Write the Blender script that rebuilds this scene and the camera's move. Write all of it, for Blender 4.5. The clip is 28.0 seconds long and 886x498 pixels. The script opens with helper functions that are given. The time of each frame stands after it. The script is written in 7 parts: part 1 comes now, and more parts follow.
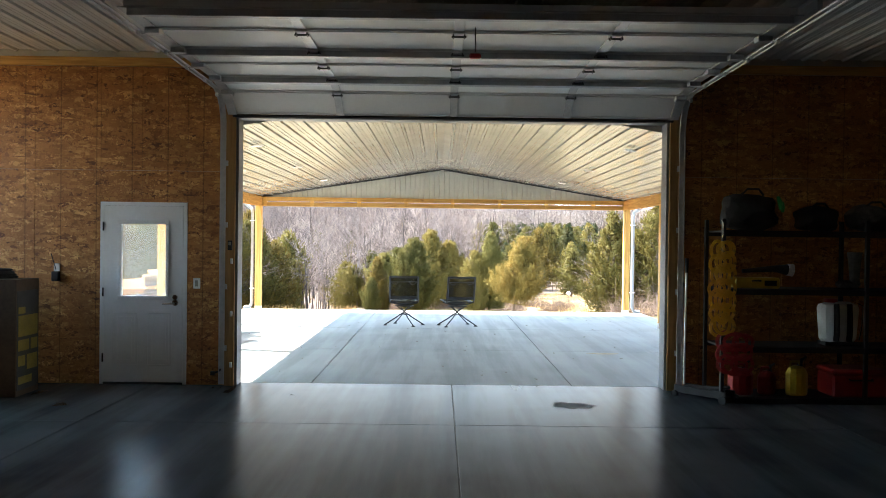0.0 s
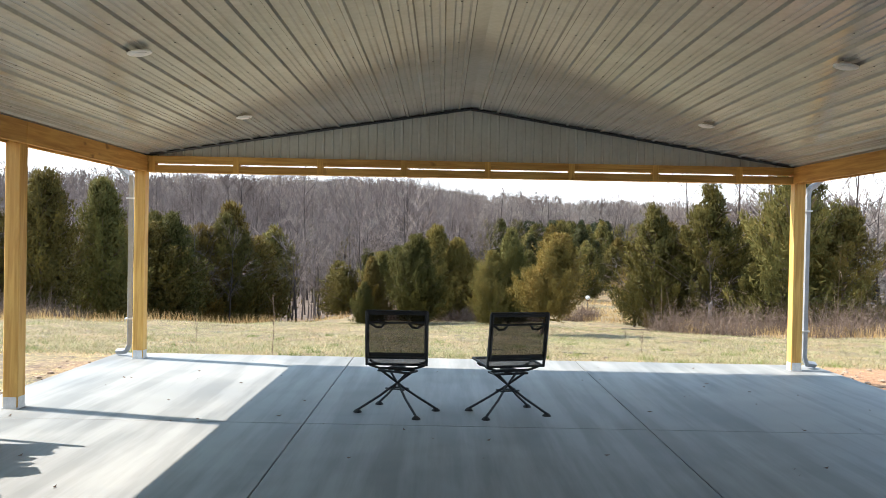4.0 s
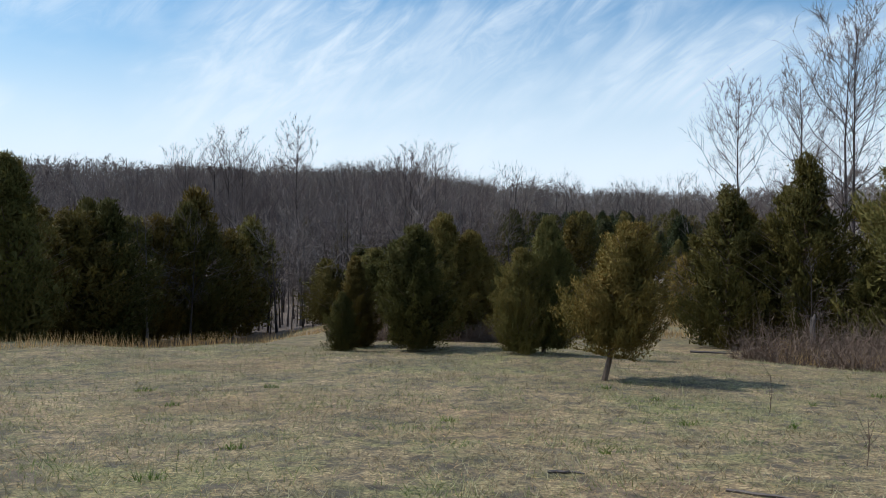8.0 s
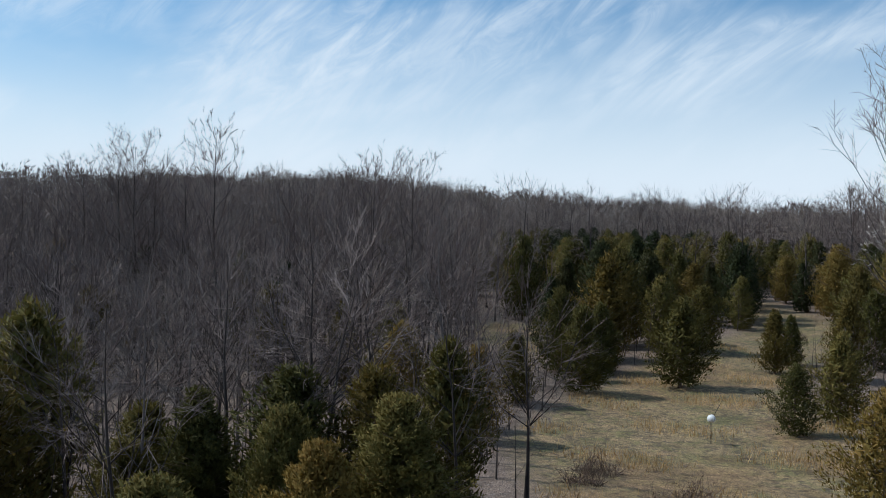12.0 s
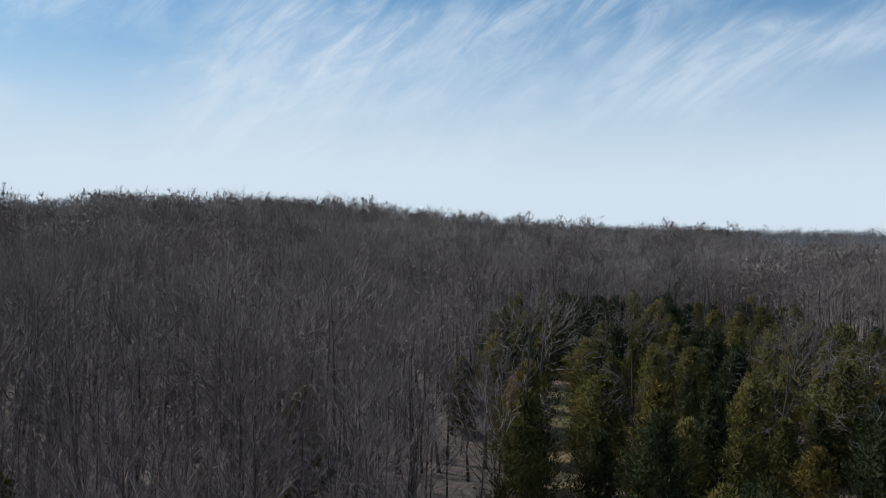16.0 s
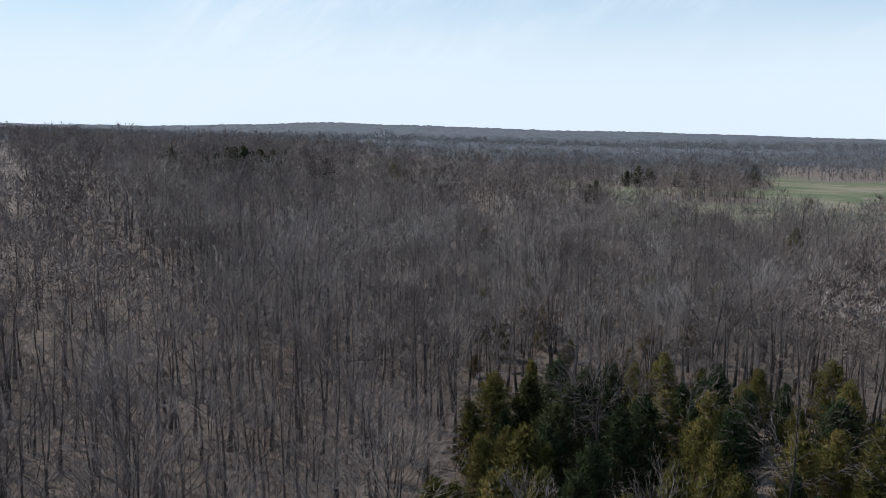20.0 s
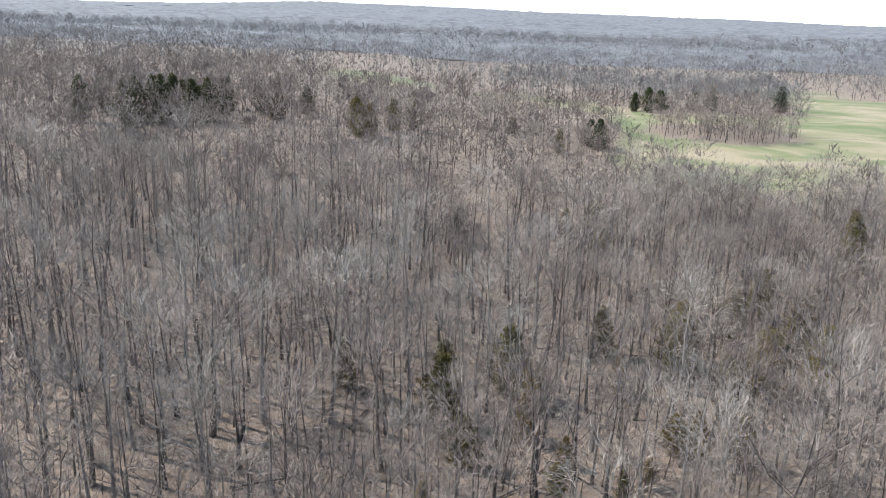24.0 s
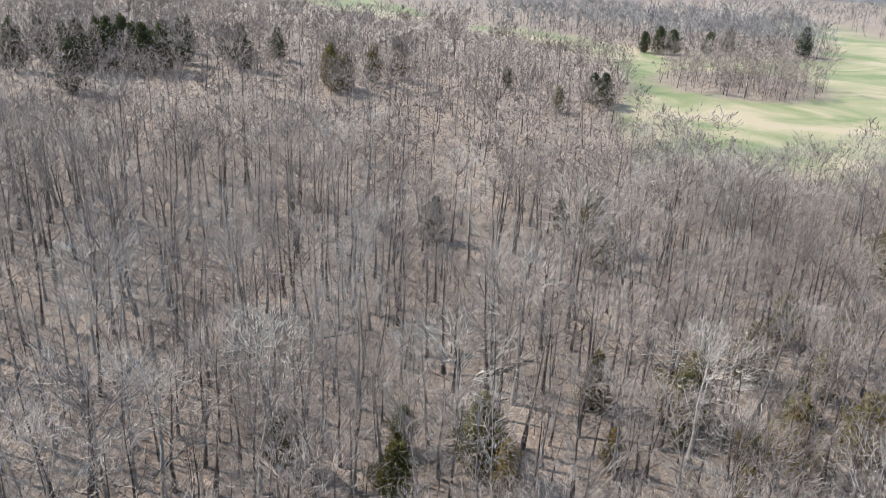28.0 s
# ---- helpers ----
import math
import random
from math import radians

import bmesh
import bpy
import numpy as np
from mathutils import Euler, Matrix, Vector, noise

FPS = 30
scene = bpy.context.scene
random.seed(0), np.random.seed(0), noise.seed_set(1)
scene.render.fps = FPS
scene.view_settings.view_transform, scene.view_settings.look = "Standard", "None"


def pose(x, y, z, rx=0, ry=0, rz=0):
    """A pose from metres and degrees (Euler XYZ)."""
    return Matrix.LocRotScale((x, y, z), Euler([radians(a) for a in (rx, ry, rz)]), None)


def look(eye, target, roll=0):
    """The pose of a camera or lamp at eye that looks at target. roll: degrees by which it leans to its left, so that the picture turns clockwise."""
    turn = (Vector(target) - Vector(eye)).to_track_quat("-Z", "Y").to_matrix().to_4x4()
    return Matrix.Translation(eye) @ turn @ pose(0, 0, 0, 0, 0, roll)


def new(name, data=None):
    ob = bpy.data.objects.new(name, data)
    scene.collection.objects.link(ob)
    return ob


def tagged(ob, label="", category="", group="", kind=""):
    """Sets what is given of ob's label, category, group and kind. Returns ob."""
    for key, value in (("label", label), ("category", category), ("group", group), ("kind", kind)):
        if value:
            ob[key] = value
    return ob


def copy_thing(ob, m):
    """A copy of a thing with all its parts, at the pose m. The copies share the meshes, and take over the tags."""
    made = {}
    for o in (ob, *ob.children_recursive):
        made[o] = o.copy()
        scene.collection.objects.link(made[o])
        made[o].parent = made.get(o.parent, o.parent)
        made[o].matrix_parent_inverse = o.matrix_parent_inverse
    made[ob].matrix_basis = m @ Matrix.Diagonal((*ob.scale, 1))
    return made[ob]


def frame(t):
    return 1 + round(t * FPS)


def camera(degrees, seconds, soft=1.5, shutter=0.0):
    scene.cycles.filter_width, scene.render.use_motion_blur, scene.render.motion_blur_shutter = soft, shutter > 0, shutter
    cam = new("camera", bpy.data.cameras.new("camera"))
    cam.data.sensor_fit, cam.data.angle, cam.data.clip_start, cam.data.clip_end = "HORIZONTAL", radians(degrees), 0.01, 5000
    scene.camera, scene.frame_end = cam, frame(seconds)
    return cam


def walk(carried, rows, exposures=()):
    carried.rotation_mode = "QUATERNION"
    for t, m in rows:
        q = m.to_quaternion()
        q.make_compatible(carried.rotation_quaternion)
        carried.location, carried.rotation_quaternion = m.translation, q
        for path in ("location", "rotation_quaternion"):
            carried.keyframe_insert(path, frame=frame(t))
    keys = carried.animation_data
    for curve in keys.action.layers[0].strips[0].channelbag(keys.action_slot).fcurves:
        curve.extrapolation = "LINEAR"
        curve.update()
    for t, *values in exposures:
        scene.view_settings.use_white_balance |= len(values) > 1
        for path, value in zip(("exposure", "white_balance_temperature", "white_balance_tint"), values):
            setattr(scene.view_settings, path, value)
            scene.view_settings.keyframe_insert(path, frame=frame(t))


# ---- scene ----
cam = camera(57.0, 28.0, soft=0.9)
PATH = [
    (0, (-0.133, -9.324, 1.675), (-0.126, -7.324, 1.656), 0.7),
    (0.5, (-0.154, -8.567, 1.657), (-0.146, -6.567, 1.638), 0.7),
    (1, (-0.144, -7.698, 1.662), (-0.141, -5.698, 1.639), 0.7),
    (1.5, (-0.202, -6.588, 1.65), (-0.197, -4.588, 1.626), 0.6),
    (2, (-0.238, -5.455, 1.658), (-0.233, -3.455, 1.632), 0.7),
    (3, (-0.347, -3.185, 1.638), (-0.339, -1.185, 1.615), 0.8),
    (3.5, (-0.388, -2.048, 1.63), (-0.381, -0.048, 1.609), 1.0),
    (5.5, (-0.512, 2.745, 1.744), (-0.52, 4.744, 1.7), 1.0),
    (6, (-0.506, 4.012, 1.74), (-0.516, 6.012, 1.696), 1.0),
    (6.5, (-0.492, 5.425, 1.724), (-0.505, 7.424, 1.681), 1.1),
    (7, (-0.496, 6.767, 1.713), (-0.511, 8.767, 1.67), 1.2),
    (7.5, (-0.477, 8.299, 1.691), (-0.494, 10.298, 1.648), 1.1),
    (8, (-0.433, 9.731, 1.646), (-0.451, 11.73, 1.604), 0.9),
    (8.5, (-0.361, 11.338, 1.657), (-0.38, 13.338, 1.614), 0.9),
    (9, (-0.29, 13.196, 1.709), (-0.311, 15.196, 1.668), 0.9),
    (9.5, (-0.164, 15.195, 2.113), (-0.187, 17.195, 2.071), 0.7),
    (10, (0.024, 18.791, 2.591), (0.001, 20.791, 2.551), 0.8),
    (10.5, (0.094, 23.023, 3.274), (0.071, 25.022, 3.233), 0.7),
    (11, (0.226, 27.414, 3.841), (0.202, 29.414, 3.802), 0.8),
    (11.5, (0.61, 31.865, 4.362), (0.584, 33.865, 4.325), 0.7),
    (12, (0.953, 36.558, 4.968), (0.926, 38.557, 4.932), 0.8),
    (12.5, (1.313, 41.105, 5.721), (1.286, 43.104, 5.686), 0.8),
    (14.5, (2.87, 59.515, 10.358), (2.84, 61.515, 10.328), 1.0),
    (15, (3.032, 63.726, 11.845), (3.003, 65.725, 11.815), 1.2),
    (15.5, (3.295, 67.885, 13.366), (3.266, 69.884, 13.334), 1.2),
    (16, (3.624, 72.043, 14.903), (3.594, 74.043, 14.868), 1.1),
    (16.5, (4.161, 77.599, 16.551), (4.131, 79.598, 16.51), 1.2),
    (17, (4.691, 82.75, 18.752), (4.659, 84.748, 18.676), 1.2),
    (17.5, (5.361, 88.154, 20.696), (5.328, 90.151, 20.586), 1.3),
    (18, (6.189, 93.878, 22.523), (6.155, 95.872, 22.38), 1.5),
    (18.5, (6.936, 99.986, 24.261), (6.905, 101.978, 24.09), 1.3),
    (19, (8.165, 105.887, 26.586), (8.128, 107.875, 26.373), 1.1),
    (19.5, (8.574, 111.914, 28.568), (8.543, 113.897, 28.317), 1.2),
    (20, (9.667, 117.893, 30.185), (9.633, 119.873, 29.9), 1.0),
    (20.5, (10.546, 123.928, 31.974), (10.513, 125.903, 31.655), 0.9),
    (21, (11.414, 130.283, 33.583), (11.385, 132.253, 33.234), 0.8),
    (21.5, (12.228, 136.058, 35.511), (12.202, 138.02, 35.122), 1.1),
    (23.5, (13.142, 154.739, 40.169), (13.133, 156.668, 39.642), 1.7),
    (24, (13.828, 158.673, 41.245), (13.817, 160.592, 40.682), 1.8),
    (24.5, (14.246, 162.557, 42.328), (14.239, 164.465, 41.729), 2.0),
    (25, (14.765, 166.503, 43.614), (14.76, 168.398, 42.975), 2.3),
    (25.5, (14.848, 170.078, 44.624), (14.856, 171.963, 43.957), 3.0),
    (26, (15.301, 173.813, 45.842), (15.313, 175.685, 45.14), 3.4),
    (26.5, (15.544, 175.819, 46.313), (15.559, 177.686, 45.595), 3.6),
    (27, (15.9, 177.429, 46.841), (15.913, 179.289, 46.107), 3.5),
    (27.5, (16.323, 179.089, 47.35), (16.331, 180.943, 46.6), 3.4),
    (28, (16.963, 180.792, 47.804), (16.961, 182.64, 47.038), 2.9),
]

# exposure follows the clip: open in the dark garage, closed outdoors, open again over the bright woods
EXPOSE = [(0, 3.05, 6850, 12), (1.0, 2.48, 6850, 12), (2.0, 1.9, 6850, 12), (3.0, 1.42, 6800, 12), (3.5, 1.35, 6750, 12), (5.5, 1.08, 6500, 11), (6.0, 0.8, 6450, 11), (7.0, -0.02, 6150, 10), (8.0, -0.4, 6050, 10), (9.5, -0.45, 6050, 10), (16, -0.7, 6000, 10), (19, -0.6, 6050, 10), (21.5, 0.0, 6150, 10), (23.5, 0.88, 6450, 10), (26, 1.1, 6450, 10), (28, 1.15, 6450, 10)]
walk(cam, [(t, look(eye, target, roll)) for t, eye, target, roll in PATH], EXPOSE)

# ---- sky and sun ----
SUN_TO = Vector((-0.975, 0.22, 0)).normalized()
SUN_EL = radians(48)
world = bpy.data.worlds.new("sky")
scene.world = world
world.use_nodes = True
wt = world.node_tree
wt.nodes.clear()
sky = wt.nodes.new("ShaderNodeTexSky")
sky.sky_type, sky.sun_disc = "NISHITA", False
sky.sun_elevation, sky.sun_rotation = SUN_EL, math.atan2(SUN_TO.x, SUN_TO.y)
sky.air_density, sky.dust_density, sky.ozone_density = 1.0, 1.2, 1.0
# thin streaks of cirrus, the same all round the sky
tc = wt.nodes.new("ShaderNodeTexCoord")
sep = wt.nodes.new("ShaderNodeSeparateXYZ")
wt.links.new(tc.outputs["Generated"], sep.inputs[0])


def sky_noise(turn, sizes, detail, rough, distort, lo, hi, out):
    """Cloud cover between lo and hi of a noise stretched along wind-drawn streaks, as a number from 0 to out."""
    mp_ = wt.nodes.new("ShaderNodeMapping")
    mp_.vector_type = "TEXTURE"
    mp_.inputs["Rotation"].default_value = (0, radians(turn), 0)
    mp_.inputs["Scale"].default_value = sizes
    wt.links.new(tc.outputs["Generated"], mp_.inputs[0])
    n_ = wt.nodes.new("ShaderNodeTexNoise")
    for k_, v_ in (("Scale", 1.0), ("Detail", detail), ("Roughness", rough), ("Distortion", distort)):
        n_.inputs[k_].default_value = v_
    wt.links.new(mp_.outputs[0], n_.inputs["Vector"])
    r_ = wt.nodes.new("ShaderNodeMapRange")
    r_.interpolation_type = "SMOOTHSTEP"
    for k_, v_ in (("From Min", lo), ("From Max", hi), ("To Min", 0.0), ("To Max", out)):
        r_.inputs[k_].default_value = v_
    wt.links.new(n_.outputs["Fac"], r_.inputs["Value"])
    return r_.outputs[0]


def sky_math(op, a, b):
    n_ = wt.nodes.new("ShaderNodeMath")
    n_.operation = op
    for sock, v_ in zip(n_.inputs, (a, b)):
        if isinstance(v_, (int, float)):
            sock.default_value = v_
        else:
            wt.links.new(v_, sock)
    return n_.outputs[0]


banks = sky_noise(-18, (0.42, 0.5, 0.15), 4, 0.5, 0.5, 0.36, 0.66, 0.92)
streaks = sky_noise(-40, (0.12, 0.3, 0.036), 7, 0.66, 0.8, 0.34, 0.70, 0.62)
puffs = sky_noise(35, (0.07, 0.2, 0.035), 5, 0.6, 0.3, 0.55, 0.75, 0.3)
cirrus = sky_math("MULTIPLY", banks, sky_math("ADD", sky_math("MAXIMUM", streaks, puffs), 0.3))
low = wt.nodes.new("ShaderNodeMapRange")
low.interpolation_type = "SMOOTHSTEP"
low.inputs["From Min"].default_value, low.inputs["From Max"].default_value = 0.04, 0.30
low.inputs["To Min"].default_value, low.inputs["To Max"].default_value = 0.97, 0.05
wt.links.new(sep.outputs["Z"], low.inputs["Value"])
clear_part = sky_math("MULTIPLY", sky_math("SUBTRACT", 1.0, cirrus), sky_math("SUBTRACT", 1.0, low.outputs[0]))
mx = sky_math("SUBTRACT", 1.0, clear_part)
veil = wt.nodes.new("ShaderNodeMixRGB")
veil.inputs["Color2"].default_value = (13.2, 14.5, 15.3, 1)
wt.links.new(mx, veil.inputs["Fac"])
clear_air = wt.nodes.new("ShaderNodeMixRGB")
clear_air.blend_type = "MULTIPLY"
clear_air.inputs["Fac"].default_value = 1.0
clear_air.inputs["Color2"].default_value = (0.66, 1.52, 1.92, 1)
wt.links.new(sky.outputs[0], clear_air.inputs["Color1"])
wt.links.new(clear_air.outputs[0], veil.inputs["Color1"])
bg = wt.nodes.new("ShaderNodeBackground")
bg.inputs["Strength"].default_value = 0.085
wt.links.new(veil.outputs[0], bg.inputs["Color"])
wo = wt.nodes.new("ShaderNodeOutputWorld")
wt.links.new(bg.outputs[0], wo.inputs["Surface"])

sun = bpy.data.lights.new("sun", "SUN")
sun.energy, sun.angle, sun.color = 5.0, radians(0.5), (1.0, 0.96, 0.90)
sun_ob = new("sun", sun)
sun_ob.matrix_world = look(SUN_TO * 40 + Vector((0, 0, 40 * math.tan(SUN_EL))), (0, 0, 0))


# ---- materials ----
def mat(name, color, rough=0.7, metal=0.0):
    m = bpy.data.materials.new(name)
    m.use_nodes = True
    b = m.node_tree.nodes["Principled BSDF"]
    b.inputs["Base Color"].default_value = (*color, 1)
    b.inputs["Roughness"].default_value, b.inputs["Metallic"].default_value = rough, metal
    return m


def node(m, kind, **values):
    n = m.node_tree.nodes.new("ShaderNode" + kind)
    for k, v in values.items():
        n.inputs[k.replace("_", " ")].default_value = v
    return n


def link(m, a, b):
    m.node_tree.links.new(a, b)


def bsdf(m):
    return m.node_tree.nodes["Principled BSDF"]


def coords(m, scale=(1, 1, 1), rot=(0, 0, 0), world_space=False):
    if world_space:
        src = node(m, "NewGeometry").outputs["Position"]
    else:
        src = node(m, "TexCoord").outputs["Object"]
    mp_ = node(m, "Mapping", Scale=scale, Rotation=rot)
    link(m, src, mp_.inputs["Vector"])
    return mp_.outputs["Vector"]


def ramp_of(m, fac, stops):
    r = node(m, "ValToRGB")
    e = r.color_ramp.elements
    while len(e) < len(stops):
        e.new(0.5)
    for el, (p, c) in zip(e, stops):
        el.position, el.color = p, (*c, 1)
    link(m, fac, r.inputs["Fac"])
    return r.outputs["Color"]


def noise_of(m, vec, scale, detail=4, rough=0.55, distort=0.0):
    n = node(m, "TexNoise", Scale=scale, Detail=detail, Roughness=rough, Distortion=distort)
    link(m, vec, n.inputs["Vector"])
    return n.outputs["Fac"]


def mixed(m, fac, a, b, blend="MIX"):
    n = node(m, "MixRGB")
    n.blend_type = blend
    for sock, v in zip(n.inputs, (fac, a, b)):
        if isinstance(v, (int, float)):
            sock.default_value = v
        elif isinstance(v, tuple):
            sock.default_value = (*v, 1)
        else:
            link(m, v, sock)
    return n.outputs["Color"]


def bump(m, height, strength=0.3, distance=0.02):
    b = node(m, "Bump", Strength=strength, Distance=distance)
    link(m, height, b.inputs["Height"])
    link(m, b.outputs["Normal"], bsdf(m).inputs["Normal"])


def speckled(name, dark, light, scale=6, rough=0.7, metal=0.0, bumps=0.15, stretch=(1, 1, 1), dist=0.01, world_space=False):
    m = mat(name, light, rough, metal)
    v = coords(m, stretch, world_space=world_space)
    big, fine = noise_of(m, v, scale, 5, 0.6), noise_of(m, v, scale * 9, 3, 0.6)
    c = ramp_of(m, big, [(0.38, dark), (0.62, light)])
    c = mixed(m, 0.35, c, ramp_of(m, fine, [(0.4, dark), (0.6, light)]))
    link(m, c, bsdf(m).inputs["Base Color"])
    if bumps:
        bump(m, fine, bumps, dist)
    return m


def wood(name, dark, light, axis=2, rough=0.65):
    """Lumber with grain along one axis, knots and a tone for each board."""
    m = mat(name, light, rough)
    s = [14, 14, 14]
    s[axis] = 0.9
    v = coords(m, tuple(s))
    grain = noise_of(m, v, 1.6, 5, 0.6, 0.6)
    s2 = [3, 3, 3]
    s2[axis] = 1.6
    knots = noise_of(m, coords(m, tuple(s2)), 1.5, 2, 0.5)
    c = ramp_of(m, grain, [(0.32, dark), (0.62, light)])
    k = ramp_of(m, knots, [(0.70, (0, 0, 0)), (0.76, (1, 1, 1))])
    c = mixed(m, k, c, (dark[0] * 0.45, dark[1] * 0.4, dark[2] * 0.35))
    info = node(m, "ObjectInfo")
    tone = ramp_of(m, info.outputs["Random"], [(0.0, (0.82, 0.8, 0.78)), (1.0, (1.1, 1.08, 1.05))])
    c = mixed(m, 1.0, c, tone, "MULTIPLY")
    link(m, c, bsdf(m).inputs["Base Color"])
    bump(m, grain, 0.15, 0.004)
    return m


def make_osb():
    """Strand board: long thin flakes in three directions, dark gaps, a few pale flakes, faint nailing lines."""
    m = mat("strand_board", (0.42, 0.2, 0.07), 0.55)
    cols = []
    hs = []
    for rot, sc in ((0.2, (7, 1, 26)), (0.8, (8, 1, 26)), (-0.5, (7, 1, 24)), (1.3, (9, 1, 26))):
        v = coords(m, sc, (0, rot, 0))
        vo = node(m, "TexVoronoi", Scale=1.0, Randomness=1.0)
        link(m, v, vo.inputs["Vector"])
        cols.append(ramp_of(m, vo.outputs["Color"], [(0.08, (0.14, 0.05, 0.013)), (0.3, (0.38, 0.158, 0.042)), (0.7, (0.50, 0.232, 0.066)), (0.95, (0.78, 0.47, 0.17))]))
        hs.append(vo.outputs["Color"])
    c = cols[0]
    for k, (sc, rot, lo) in enumerate((((5, 1, 6), 0.0, 0.48), ((6, 1, 6), 1.0, 0.52), ((6, 1, 6), 2.0, 0.55))):
        pick = noise_of(m, coords(m, sc, (0, rot, 0)), 2.1 + k * 0.5, 3, 0.75)
        c = mixed(m, ramp_of(m, pick, [(lo, (0, 0, 0)), (lo + 0.03, (1, 1, 1))]), c, cols[k + 1])
    blot = noise_of(m, coords(m, (1, 1, 1)), 1.6, 4, 0.6)
    c = mixed(m, 1.0, c, ramp_of(m, blot, [(0.35, (0.78, 0.74, 0.7)), (0.65, (1.12, 1.12, 1.1))]), "MULTIPLY")
    # nailing lines every 0.406 m, printed faintly on the sheets
    sx_ = node(m, "SeparateXYZ")
    link(m, coords(m), sx_.inputs[0])
    wav = node(m, "Math")
    wav.operation = "PINGPONG"
    wav.inputs[1].default_value = 0.203
    link(m, sx_.outputs["X"], wav.inputs[0])
    mark = ramp_of(m, wav.outputs[0], [(0.004, (0.62, 0.6, 0.56)), (0.009, (1, 1, 1))])
    c = mixed(m, 1.0, c, mark, "MULTIPLY")
    link(m, c, bsdf(m).inputs["Base Color"])
    bump(m, hs[0], 0.25, 0.003)
    return m


def make_concrete(name, a, b, rough0, rough1, coat=0.0):
    m = mat(name, a, 0.6)
    v = coords(m, (1, 1, 1), world_space=True)
    cloud = noise_of(m, v, 0.7, 3, 0.5, 0.3)
    sweep = noise_of(m, coords(m, (3.2, 0.22, 1), world_space=True), 1.0, 5, 0.6)
    grit = noise_of(m, v, 60, 2, 0.7)
    c = ramp_of(m, cloud, [(0.4, a), (0.6, b)])
    c = mixed(m, 0.5, c, ramp_of(m, sweep, [(0.42, a), (0.58, b)]))
    c = mixed(m, ramp_of(m, grit, [(0.66, (0, 0, 0)), (0.78, (0.35, 0.35, 0.35))]), c, (a[0] * 0.4, a[1] * 0.4, a[2] * 0.4))
    link(m, c, bsdf(m).inputs["Base Color"])
    r = node(m, "MapRange", From_Min=0.3, From_Max=0.7, To_Min=rough0, To_Max=rough1)
    link(m, cloud, r.inputs["Value"])
    link(m, r.outputs[0], bsdf(m).inputs["Roughness"])
    bump(m, grit, 0.04, 0.002)
    return m


